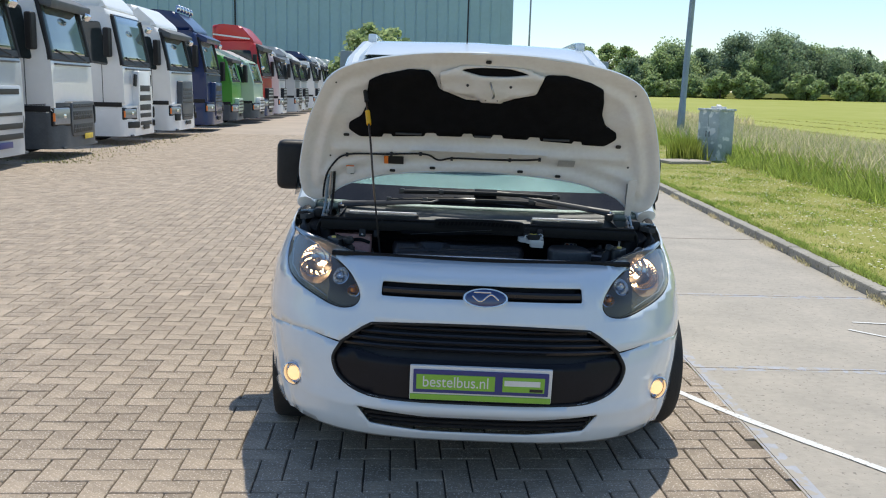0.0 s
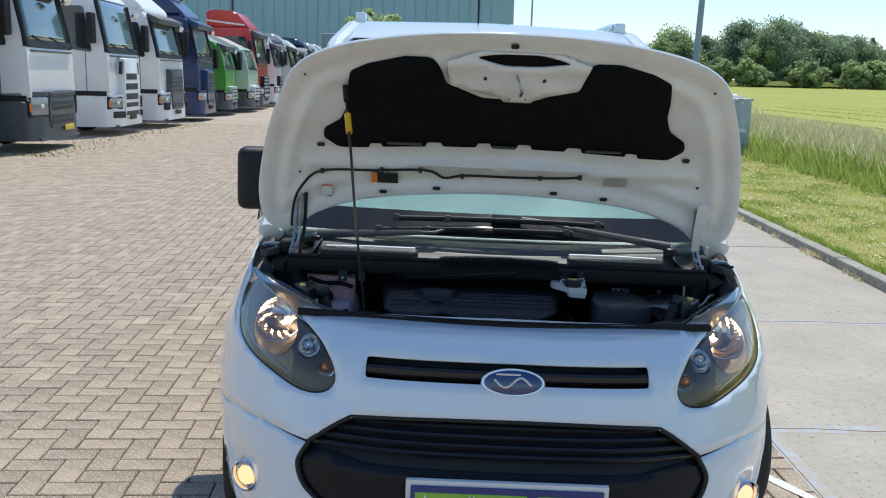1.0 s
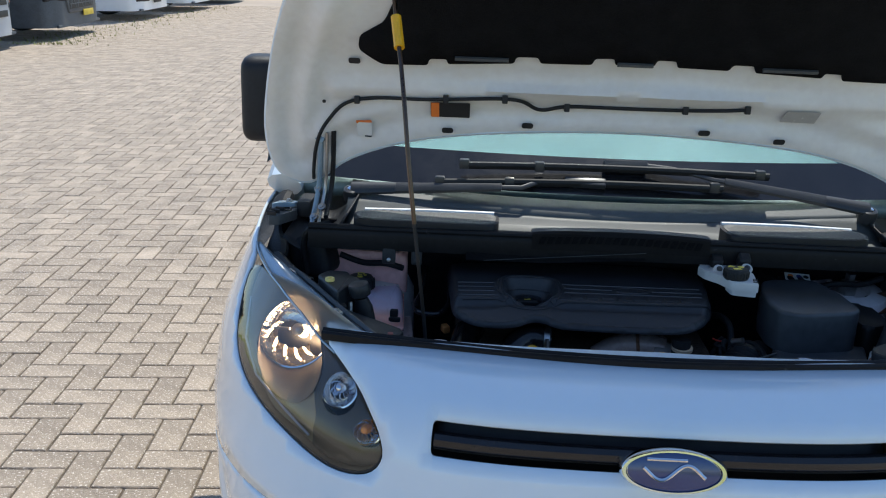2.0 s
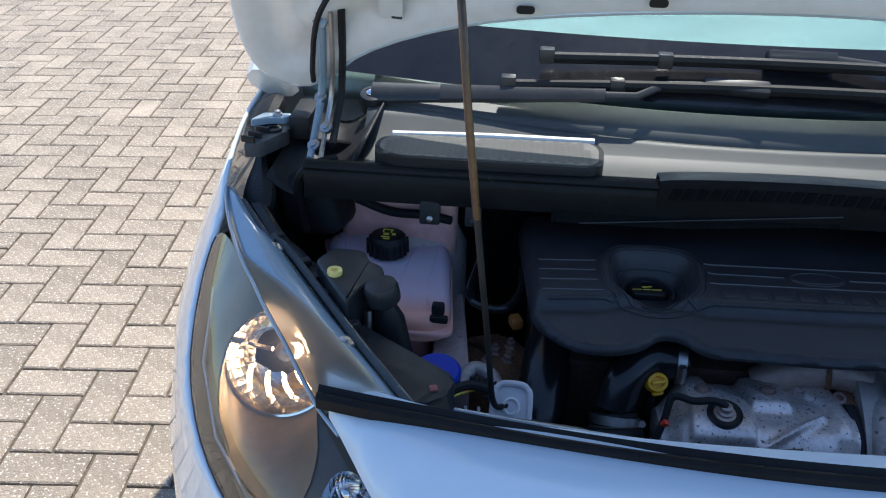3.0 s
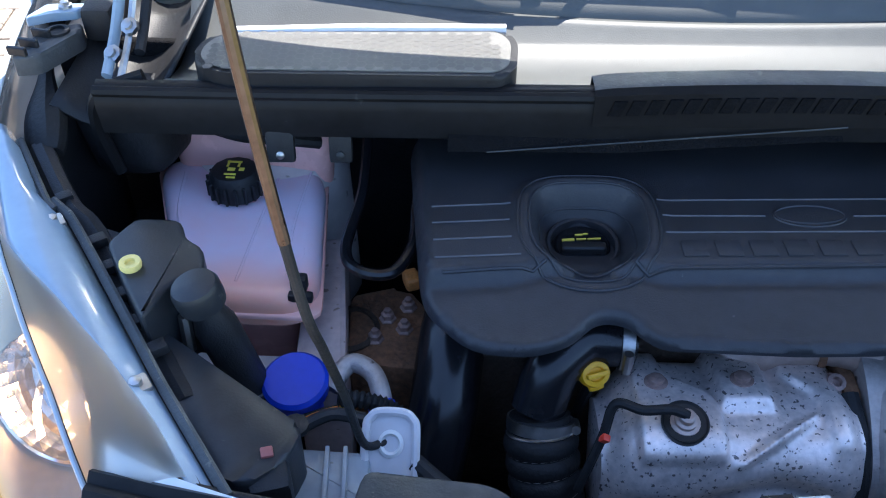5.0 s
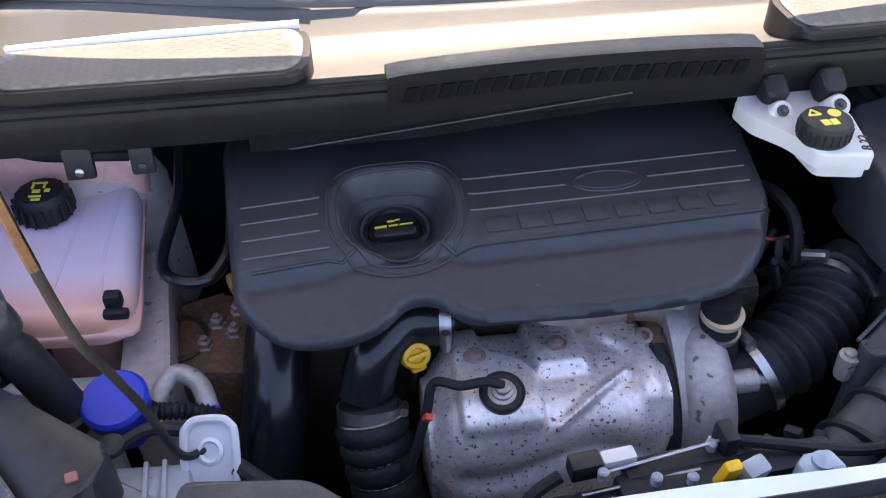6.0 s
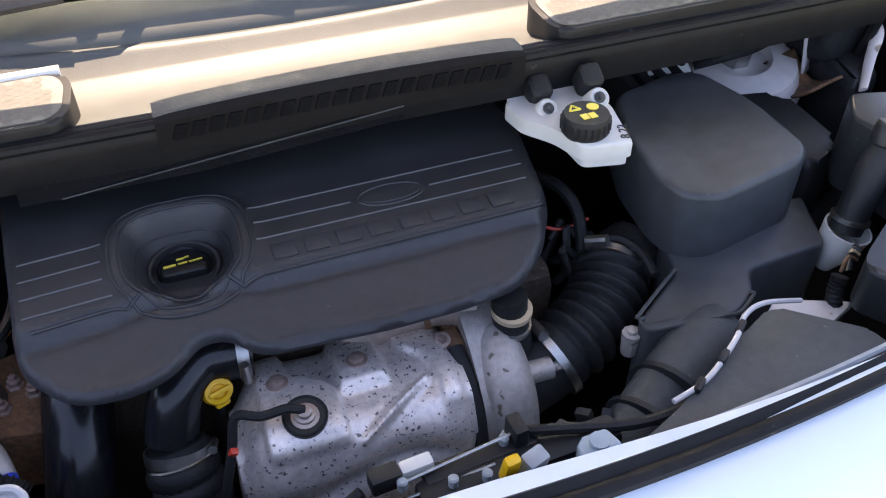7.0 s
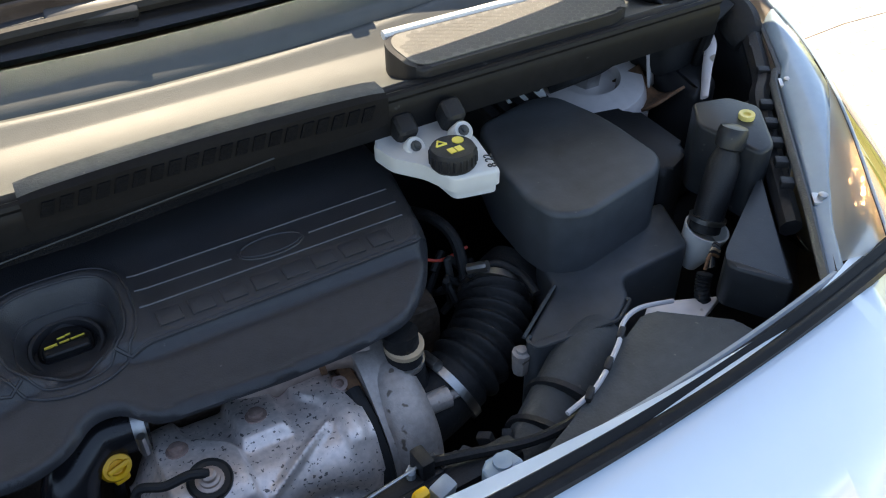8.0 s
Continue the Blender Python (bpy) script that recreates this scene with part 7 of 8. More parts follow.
for p, q, r in (((-0.05, 0.335, 0.795), (0.06, 0.350, 0.80), 0.0018), ((-0.075, 0.322, 0.785), (0.03, 0.330, 0.79), 0.0016), ((0.0, 0.31, 0.78), (0.05, 0.36, 0.79), 0.0018)):
    bm = B()
    tube(bm, [p, q], r, 7)
    part("rod", bm, STEEL, lock)
for x, y in ((-0.055, 0.333), (-0.012, 0.322), (0.045, 0.348), (0.018, 0.318)):
    bm = B()
    lathe(bm, ((0.005, -0.006), (0.005, 0.003), (0.003, 0.0045)), pose(x, y, 0.796), 10)
    part("rivet", bm, GREYPL, lock)
bm = B()
box(bm, (-0.068, 0.345, 0.793), (0.028, 0.018, 0.020), (0, 0, 6), 0.003)
plug = part("wiring_plug", bm, PLASTIC, van, "black plug with a white end")
bm = B()
box(bm, (-0.038, 0.348, 0.793), (0.031, 0.014, 0.014), (0, 0, 6), 0.003)
part("plug_end", bm, MILK, plug)
bm = B()
tube(bm, curve([(-0.09, 0.34, 0.79), (-0.12, 0.33, 0.77), (-0.13, 0.31, 0.72)], 6), 0.006, 8)
part("plug_lead", bm, RUBBER, plug)
bm = B()
box(bm, (0.022, 0.282, 0.855), (0.014, 0.010, 0.036), (12, 0, 8), 0.004)
part("yellow_tab", bm, YELLOW, van, "small yellow plastic tab")
bm = B()
box(bm, (0.044, 0.285, 0.848), (0.022, 0.016, 0.026), (10, 0, 20), 0.004)
part("blue_grey_clip", bm, GREYPL, van)
bm = B()
prism(bm, fillet([(0.086, 0.276), (0.128, 0.284), (0.120, 0.306), (0.090, 0.300)], 0.006, 3), 0.815, 0.838, 0.004)
lathe(bm, ((0.009, 0.0), (0.009, 0.004), (0.004, 0.005)), pose(0.108, 0.292, 0.838), 12)
part("grey_connector", bm, BLUEGREY, van, "grey connector behind the seal")
bm = B()
box(bm, (0.055, 0.33, 0.70), (0.20, 0.03, 0.18), (0, 0, 4), 0.01)
box(bm, (-0.16, 0.33, 0.62), (0.2, 0.03, 0.24), (0, 0, 0), 0.01)
part("radiator_frame", bm, PLASTIC, van, "black radiator frame")
for k in range(14):
    bm = B()
    x = 0.06 + 0.02 * (k % 7)
    box(bm, (x, 0.365 + 0.008 * (k // 7), 0.735 + 0.012 * (k % 3)), (0.012, 0.010, 0.016), (0, 10 * k, 12 * k), 0.002)
    part("small_clip", bm, rr.choice((PLASTIC, DUSTY)), lock)

# ---------------------------------------------------------------- ground, pavement, kerb, verge
FIELD = material("mown_field", (0.31, 0.34, 0.07), 0.9, color2=(0.40, 0.41, 0.12), scale=0.05, bump=0.3, bump_scale=6, spec=0.15)
VERGE = material("short_grass", (0.25, 0.28, 0.05), 0.9, color2=(0.38, 0.35, 0.13), scale=1.2, bump=0.6, bump_scale=60, spec=0.15)
YARD = material("far_paving", (0.43, 0.355, 0.285), 0.85, var=0.12, scale=0.6, bump=0.2, bump_scale=12)
BED = material("joint_sand", (0.12, 0.096, 0.07), 0.95, var=0.3, scale=12, bump=0.3, bump_scale=100)
BRICK = material("paving_brick", (0.41, 0.328, 0.247), 0.82, var=0.26, scale=6, bump=0.8, bump_scale=200, island=0.13, speck=(0.74, 0.66, 0.57), speck_scale=110, speck_cut=0.60)
CONCRETE = material("old_concrete", (0.46, 0.415, 0.355), 0.85, color2=(0.35, 0.32, 0.275), scale=2.2, bump=0.4, bump_scale=70, speck=(0.25, 0.23, 0.20), speck_scale=38, speck_cut=0.64)
KERBM = material("kerb_concrete", (0.36, 0.335, 0.29), 0.9, var=0.2, scale=5, bump=0.4, bump_scale=70, island=0.1, speck=(0.20, 0.19, 0.12), speck_scale=30, speck_cut=0.62)
LINE = material("worn_line_paint", (0.72, 0.72, 0.70), 0.7, var=0.1, scale=9, speck=(0.40, 0.37, 0.33), speck_scale=50, speck_cut=0.62)

EDGE_X = 1.27
KERB_X = 3.27


def kerb_x(y):
    return KERB_X + 0.022 * (y - 4.0)


def flat(name, x0, x1, y0, y1, z, mat, label, nx=1, ny=1):
    bm = B()
    gridmesh(bm, lambda a, b: Vector((x0 + (x1 - x0) * a, y0 + (y1 - y0) * b, z)), nx, ny)
    return tagged(finish(name, bm, mat), label, name, kind="structure")


def rise(x, y):
    return 0.0 if y < 60 else 1.3 * min(1.0, (y - 60) / 140)


bm = B()
xs = [-2500, -600, -120, -40, -15, EDGE_X, 3, 8, 15, 40, 90, 160, 300, 700, 2500]
ys = [-2500, -300, -40, -10, 0, 20, 40, 60, 90, 120, 160, 200, 260, 600, 3000]
vs = [[bm.verts.new((x, y, -0.02 + rise(x, y))) for y in ys] for x in xs]
for i in range(len(xs) - 1):
    for j in range(len(ys) - 1):
        bm.faces.new((vs[i][j], vs[i + 1][j], vs[i + 1][j + 1], vs[i][j + 1]))
tagged(finish("ground", bm, FIELD), "wide mown green field reaching the tree line", "ground", kind="structure")
flat("yard", -60, EDGE_X, -30, 90, -0.014, YARD, "sunlit brick-paved vehicle yard", 4, 4)
pavement = flat("pavement", -13.7, EDGE_X, -6.0, 25.9, -0.008, BED, "herringbone brick paving with sandy joints")
road = flat("road", EDGE_X + 0.005, 3.60, -30, 60, -0.0012, CONCRETE, "pale weathered concrete lane with joints")
for y in (-2.3, 1.68, 3.60, 6.4, 10.9, 15.4, 19.9):
    bm = B()
    tube(bm, [(EDGE_X + 0.02 + (KERB_X - EDGE_X) * i / 8, y + 0.012 * math.sin(i * 2.1), -0.001) for i in range(9)], 0.0035, 6, flat=0.3)
    part("slab_joint", bm, BED, road)
bm = B()
tube(bm, [(EDGE_X + 0.012, -6 + 0.5 * i, -0.002) for i in range(80)], 0.004, 6, flat=0.3)
part("edge_joint", bm, BED, road)
for pts, wd in ((((1.02, 1.36), (1.289, 0.884), (1.692, 0.293), (2.9, -1.45)), 0.024), (((2.69, 2.815), (2.80, 2.80), (3.02, 2.77)), 0.014), (((2.575, 2.61), (2.66, 2.52), (2.84, 2.34)), 0.014)):
    bm = B()
    line = curve([(x, y, 0.0032) for x, y in pts], 12)
    nrm = (line[-1] - line[0]).cross(Vector((0, 0, 1))).normalized() * wd
    gridmesh(bm, lambda s, t: line[min(len(line) - 1, int(s * (len(line) - 1) + 0.5))] + nrm * (2 * t - 1) * (1 + 0.12 * math.sin(s * 37)), len(line) - 1, 1)
    tagged(finish("painted_line", bm, LINE), "worn white painted line on the paving", "road marking", "painted lines", "structure")
BLUEWORN = material("worn_blue_line", (0.40, 0.41, 0.45), 0.8, var=0.1, scale=12, speck=(0.41, 0.375, 0.325), speck_scale=16, speck_cut=0.46)
for y in (1.68, 3.60):
    bm = B()
    gridmesh(bm, lambda s, t: Vector((EDGE_X + 0.06 + 1.9 * s, y - 0.045 + 0.09 * t + 0.012 * math.sin(s * 7), -0.0004)), 12, 1)
    part("worn_line", bm, BLUEWORN, road)
bm = B()
gridmesh(bm, lambda s, t: Vector((EDGE_X + 0.07 * t, -8 + 40 * s, -0.0005)), 20, 1)
part("edge_band", bm, BLUEWORN, road)

# verge, a step above the lane, and its kerb stones
bm = B()
gridmesh(bm, lambda a, b: Vector((kerb_x(-20 + 80 * b) + 0.1 + 5.9 * a, -20 + 80 * b, 0.072 + 0.02 * noise.noise(Vector((a * 9, b * 60, 0))) - 0.10 * max(0.0, a - 0.8))), 12, 80)
tagged(finish("verge", bm, VERGE), "mown grass verge with daisies and dry patches", "verge", kind="structure")

# ---------------------------------------------------------------- grass
def blades(name, label, n, area, height, width, mat, lean=0.3, base=0.065, seed=3, dens=None, drop=0.0):
    rnd = random.Random(seed)
    v, f, low = [], [], base
    while len(v) < n * 3:
        x, y = area(rnd)
        if dens and rnd.random() > dens(x, y):
            continue
        h, a = height * rnd.uniform(0.5, 1.15), rnd.uniform(0, 2 * math.pi)
        w, l = width * rnd.uniform(0.6, 1.4), lean * h
        k, base = len(v), low - drop * rnd.random() ** 2
        v += [(x - w * math.cos(a), y - w * math.sin(a), base), (x + w * math.cos(a), y + w * math.sin(a), base), (x + rnd.uniform(-l, l), y + rnd.uniform(-l, l), base + h)]
        f.append((k, k + 1, k + 2))
    me = bpy.data.meshes.new(name)
    me.from_pydata(v, [], f)
    me.materials.append(mat)
    return tagged(new(name, me), label, "grass", kind="stuff")


GRASS1 = leafy("green_grass_blades", (0.28, 0.35, 0.055), (0.40, 0.41, 0.12), 0.8, 0.35)
GRASS3 = leafy("tall_green_grass", (0.30, 0.42, 0.08), (0.44, 0.50, 0.14), 0.8, 0.4)
GRASS2 = leafy("seeding_grass_stalks", (0.80, 0.71, 0.50), (0.64, 0.58, 0.34), 0.7, 0.25)
DAISY = material("daisy_petals", (0.80, 0.80, 0.74), 0.7, var=0.05)
near_y = lambda r: 2.0 + 30 * r.random() ** 1.6
blades("lawn", "short mown grass on the verge", 60000, lambda r: (lambda y: (kerb_x(y) + 0.1 + 3.1 * r.random(), y))(near_y(r)), 0.028, 0.005, GRASS1, 0.9)
blades("tall_grass", "tall unmown grass beside the field", 42000, lambda r: (lambda y: (kerb_x(y) + 2.75 + 3.6 * r.random() ** 0.8, y))(3 + 42 * r.random() ** 1.5), 0.56, 0.010, GRASS3, 0.7, seed=5)
blades("verge_edge_grass", "ragged half-tall grass where the mowing stops", 16000, lambda r: (lambda y: (kerb_x(y) + 2.75 + r.gauss(0, 0.16) + 0.12 * math.sin(y * 2.3), y))(3 + 40 * r.random() ** 1.5), 0.24, 0.009, GRASS3, 0.9, seed=15)
blades("lawn_tufts", "darker tufts and clover in the mown verge", 26000, lambda r: (lambda y: (kerb_x(y) + 0.1 + 2.9 * r.random(), y))(near_y(r)), 0.045, 0.007, GRASS3, 1.0, seed=16, dens=lambda x, y: max(0.0, noise.noise(Vector((x * 2.1, y * 1.6, 4.0))) * 3.0 - 0.1))
blades("dry_lawn", "dry clippings lying on the mown verge", 9000, lambda r: (lambda y: (kerb_x(y) + 0.1 + 2.9 * r.random(), y))(near_y(r)), 0.03, 0.006, GRASS2, 1.6, seed=17, dens=lambda x, y: max(0.05, noise.noise(Vector((x * 1.7, y * 1.3, 9.0))) * 3.0 - 0.3))
blades("seed_heads", "pale seeding stalks above the tall grass", 42000, lambda r: (lambda y: (kerb_x(y) + 3.0 + 3.6 * r.random() ** 0.7, y))(3 + 42 * r.random() ** 1.5), 0.26, 0.011, GRASS2, 0.9, base=0.42, seed=6, drop=0.30)
blades("far_seed_heads", "pale seeding grass at the field's edge", 12000, lambda r: (7.0 + 0.05 * 40 + 4 * r.random(), 35 + 60 * r.random()), 0.4, 0.03, GRASS2, 0.6, base=0.35, seed=8)
blades("field_stubble", "rows of cut grass over the field", 30000, lambda r: (lambda x: (x, 6 + 120 * r.random() ** 1.3))(9.5 + 3.4 * int(18 * r.random() ** 1.6) + r.gauss(0, 0.25)), 0.05, 0.10, leafy("cut_grass", (0.50, 0.48, 0.17), (0.40, 0.40, 0.13), 0.5, 0.15), 2.5, base=-0.03, seed=9)
rnd = random.Random(11)
v, f = [], []
for _ in range(2600):
    y = near_y(rnd)
    x, z, r = kerb_x(y) + 0.25 + 2.4 * rnd.random(), 0.105 + 0.02 * rnd.random(), rnd.uniform(0.009, 0.016)
    k = len(v)
    v += [(x + r * math.cos(a), y + r * math.sin(a), z) for a in [math.pi / 3 * i for i in range(6)]]
    f.append(tuple(range(k, k + 6)))
me = bpy.data.meshes.new("daisies")
me.from_pydata(v, [], f)
me.materials.append(DAISY)
tagged(new("daisies", me), "small white daisies in the verge", "flowers", kind="stuff")
blades("kerb_weeds", "weeds and dry grass along the kerb", 9000, lambda r: (lambda y: (kerb_x(y) + r.gauss(-0.015, 0.035), y))(2 + 18 * r.random()), 0.055, 0.006, GRASS2, 1.0, base=0.0, seed=13, dens=lambda x, y: max(0.06, noise.noise(Vector((0.0, y * 1.9, 2.0))) * 2.6))
blades("kerb_top_grass", "grass hanging over the kerb stones", 14000, lambda r: (lambda y: (kerb_x(y) + 0.10 + abs(r.gauss(0, 0.04)) - 0.05 * r.random(), y))(2 + 24 * r.random() ** 1.3), 0.05, 0.006, GRASS3, 1.2, base=0.07, seed=18, dens=lambda x, y: max(0.12, 0.5 + noise.noise(Vector((3.0, y * 2.7, 2.0))) * 1.6))
blades("yard_weeds", "dry weeds in front of the parked trucks", 700, lambda r: (-7.8 + r.gauss(0.1, 0.4), 14.0 + 12 * r.random() ** 2), 0.05, 0.012, material("dry_weeds", (0.30, 0.30, 0.10), 0.9, var=0.2, island=0.3), 0.8, base=-0.005, seed=14)

# ---------------------------------------------------------------- trees
BARK = material("bark", (0.10, 0.08, 0.06), 0.9, var=0.3, scale=6, bump=0.5, bump_scale=20)
# leaf greens paled and blued: distance haze is mixed into the colour
LEAVES = [leafy("leaves_a", (0.29, 0.38, 0.25), (0.36, 0.45, 0.27), 0.25, 0.35),
          leafy("leaves_b", (0.36, 0.46, 0.23), (0.43, 0.52, 0.26), 0.25, 0.35),
          leafy("leaves_c", (0.24, 0.32, 0.23), (0.30, 0.38, 0.24), 0.25, 0.3)]


def tree(x, y, h, w, seed, leaf=0, slim=False, n=2600, size=0.45, label="leafy broad tree at the field's far edge", group="far trees", kind="tree", low=0.12):
    rnd = random.Random(seed)
    t = empty(kind, label, kind, group, pose(x, y, rise(x, y) - 0.05))
    bm = B()
    tube(bm, [(0, 0, 0), (0.02 * h, 0, h * 0.3), (0, 0.02 * h, h * 0.7)], lambda s: max(0.05, 0.025 * h * (1 - 0.8 * s)), 8)
    clumps = []
    for k in range(30 if not slim else 14):
        a, q = rnd.uniform(0, 6.28), rnd.uniform(low, 1.0)
        ww = w * (0.5 * math.sin(math.pi * min(1, 0.18 + 0.82 * q)) ** 0.6) * rnd.uniform(0.35, 1.0) * (0.5 if slim else 1)
        c = Vector((ww * math.cos(a), ww * math.sin(a), h * (low + (0.93 - low) * q)))
        clumps.append((c, w * rnd.uniform(0.10, 0.20) * (0.6 if slim else 1)))
        tube(bm, [(0, 0, h * 0.3 + 0.2 * c.z), c * 0.6 + Vector((0, 0, c.z * 0.3)), c], lambda s: 0.012 * h * (1 - 0.8 * s), 5)
    part("trunk", bm, BARK, t)
    v, f = [], []
    for i in range(n):
        c, r = clumps[i % len(clumps)]
        d = Vector((rnd.gauss(0, 1), rnd.gauss(0, 1), rnd.gauss(0, 1))).normalized() * r * rnd.random() ** 0.4 * rnd.uniform(0.8, 1.15)
        d.z *= 1.5 if slim else 0.85
        p = c + d
        n1 = Vector((rnd.gauss(0, 1), rnd.gauss(0, 1), rnd.gauss(0, 1) + 0.4)).normalized()
        a = n1.orthogonal().normalized() * size * rnd.uniform(0.5, 1.2)
        b = n1.cross(a).normalized() * size * rnd.uniform(0.4, 0.9)
        k = len(v)
        v += [p - a, p - b, p + a, p + b]
        f.append((k, k + 1, k + 2, k + 3))
    me = bpy.data.meshes.new("crown")
    me.from_pydata([tuple(q) for q in v], [], f)
    me.materials.append(LEAVES[leaf])
    crown = new("crown", me)
    crown.parent = t
    return t


rnd = random.Random(4)
AH = -3.3


def far(px, d):
    """The place d metres ahead of the walk's start on the bearing px."""
    return -0.18 + (px - 784) / 1607 * d, AH + d


for k in range(42):
    px = 1112 + 486 * k / 41 + rnd.uniform(-7, 7)
    d = 190 + rnd.uniform(-12, 18)
    top = interp(px, (1100, 1150, 1230, 1260, 1285, 1330, 1440, 1480, 1520, 1600), (8, 10.5, 10.5, 6.5, 11.5, 13.2, 12.5, 10, 8.5, 7.5)) * rnd.uniform(0.72, 1.04)
    tree(*far(px, d), top, top * rnd.uniform(0.80, 1.35), 40 + k, rnd.choice((0, 0, 1, 2)), n=9000, size=0.25)
for k, (px, h) in enumerate(((1376, 13.8), (1386, 13.2), (1519, 10.8))):
    tree(*far(px, 200), h, 4.5, 90 + k, 2, True, 2600, 0.32, "tall slim poplar above the far wood")
for k in range(14):
    px = 1150 + 400 * k / 13 + rnd.uniform(-10, 10)
    tree(*far(px, 172 + rnd.uniform(-5, 5)), rnd.uniform(3.0, 5.2), rnd.uniform(4.5, 7), 120 + k, 1, n=2600, size=0.34, label="rounded bush before the far wood", kind="bush", group="far bushes", low=0.05)
for k in range(9):
    px = 905 + 190 * k / 8 + rnd.uniform(-6, 6)
    tree(*far(px, 260 + rnd.uniform(-15, 15)), rnd.uniform(9, 14.5), rnd.uniform(9, 13), 150 + k, rnd.choice((0, 1)), n=3000, size=0.5)
for k, (px, h) in enumerate(((632, 5.6), (660, 6.2), (690, 6.0), (645, 4.2))):
    tree(*far(px, 66 + k), h, 4.6, 170 + k, 1, n=2600, size=0.22, label="light green shrub before the shed", kind="shrub", group="shrubs by the shed", low=0.05)
bm = B()
gridmesh(bm, lambda a, b: Vector((30 + 260 * a, 168 + 3 * math.sin(a * 40) + 4 * b, rise(0, 300) + 1.1 * math.sin(math.pi * b) * (0.7 + 0.3 * noise.noise(Vector((a * 60, 0, 0)))))), 160, 4)
tagged(finish("reed_bank", bm, GRASS1), "reedy ditch bank along the far field edge", "bank", kind="stuff")

# ---------------------------------------------------------------- shed
SHED = material("blue_grey_cladding", (0.33, 0.49, 0.64), 0.5, var=0.06, scale=0.3)
shed = empty("warehouse", "large warehouse with blue-grey ribbed metal cladding", "building", m=pose(*far(900, 96), 0))
bm = B()
W, Hh, D = 78.0, 15.0, 40.0
v0 = None
pts = []
n = int(W / 1.1)
for i in range(n):
    x = -W + i * 1.1
    pts += [(x, 0.0), (x + 0.92, 0.0), (x + 0.95, 0.07), (x + 1.07, 0.07)]
pts.append((0.0, 0.0))
low = [bm.verts.new((x, y, -0.3)) for x, y in pts]
top = [bm.verts.new((x, y, Hh)) for x, y in pts]
for i in range(len(pts) - 1):
    bm.faces.new((low[i], low[i + 1], top[i + 1], top[i]))
part("wall", bm, SHED, shed, smooth=0)
bm = B()
box(bm, (0.05, D / 2, Hh / 2 - 0.15), (0.1, D, Hh + 0.3))
box(bm, (-W, D / 2, Hh / 2 - 0.15), (0.1, D, Hh + 0.3))
box(bm, (-W / 2, D, Hh / 2 - 0.15), (W, 0.1, Hh + 0.3))
part("wall", bm, SHED, shed, smooth=0)
bm = B()
box(bm, (-W / 2, D / 2, Hh + 0.1), (W + 0.6, D + 0.6, 0.25), bevel=0.04)
part("roof", bm, SHED, shed)
bm = B()
box(bm, (-28.4, -0.12, Hh / 2), (0.14, 0.14, Hh), bevel=0.03)
part("downpipe", bm, PLASTIC, shed)

# ---------------------------------------------------------------- lamp post, mast, cabinet
POLE = material("galvanised_steel", (0.30, 0.37, 0.42), 0.5, 0.6, var=0.15, scale=3)
x, y = far(1201, 29.5)
post = empty("lamp_post", "tall grey galvanised lamp post on the verge", "lamp post", m=pose(x, y, 0.02))
bm = B()
tube(bm, [(0.25 * s / 8, 0, s) for s in (0, 1.2, 1.25, 4, 8.0)], lambda t: 0.125 - 0.045 * t, 16)
part("pole", bm, POLE, post)
bm = B()
box(bm, (0.06, -0.11, 0.75), (0.10, 0.03, 0.42), bevel=0.008)
part("hatch", bm, POLE, post)
bm = B()
tube(bm, [(0.25, 0, 8.0), (0.1, 0, 8.5), (-0.9, 0, 8.65)], 0.04, 10)
box(bm, (-1.2, 0, 8.66), (0.7, 0.26, 0.12), bevel=0.04)
part("lamp_head", bm, POLE, post)
x, y = far(931, 62)
mast = empty("mast", "thin dark far mast", "mast", m=pose(x, y, 0))
bm = B()
tube(bm, [(0, 0, 0), (0, 0, 5), (0.05, 0, 11)], lambda t: 0.07 - 0.02 * t, 10)
part("pole", bm, POLE, mast)
bm = B()
box(bm, (5.05, 16.45, 0.105), (0.95, 0.75, 0.06), (0, 0, 14), 0.012)
tagged(finish("paving_slab", bm, CONCRETE), "old grey concrete slab sunk in the verge", "paving slab")
blades("post_weeds", "dark bushy weeds round the lamp post's foot", 1100, lambda r: (5.35 + r.gauss(0, 0.14), 17.3 + r.gauss(0, 0.22)), 0.52, 0.016, GRASS1, 0.35, seed=21)
CABM = material("weathered_grey_cabinet", (0.56, 0.63, 0.64), 0.6, color2=(0.36, 0.43, 0.44), scale=3.5, speck=(0.84, 0.87, 0.85), speck_scale=4.5, speck_cut=0.53, bump=0.1, bump_scale=40)
x, y = far(1264, 20.8)
cab = empty("utility_cabinet", "weathered grey-green street cabinet with peeling paint", "utility cabinet", m=pose(x, y, 0.0, 0, 0, -65))
bm = B()
box(bm, (0, 0, 0.60), (0.70, 0.42, 1.18), bevel=0.02, seg=3)
part("body", bm, CABM, cab)
bm = B()
box(bm, (0, 0, 1.215), (0.75, 0.47, 0.05), bevel=0.015)
part("lid", bm, CABM, cab)
for sx in (-0.17, 0.17):
    bm = B()
    box(bm, (sx, -0.216, 0.60), (0.325, 0.014, 1.06), bevel=0.005)
    door = part("door", bm, CABM, cab)
    for dz in (0.72, 0.76):
        bm = B()
        box(bm, (sx * 0.3, -0.226, dz - 0.05), (0.02, 0.01, 0.12), bevel=0.003)
        part("handle", bm, PLASTIC, door)
        break
bm = B()
box(bm, (0, 0, 0.03), (0.80, 0.52, 0.10), bevel=0.01)
part("plinth", bm, KERBM, cab)
bm = B()
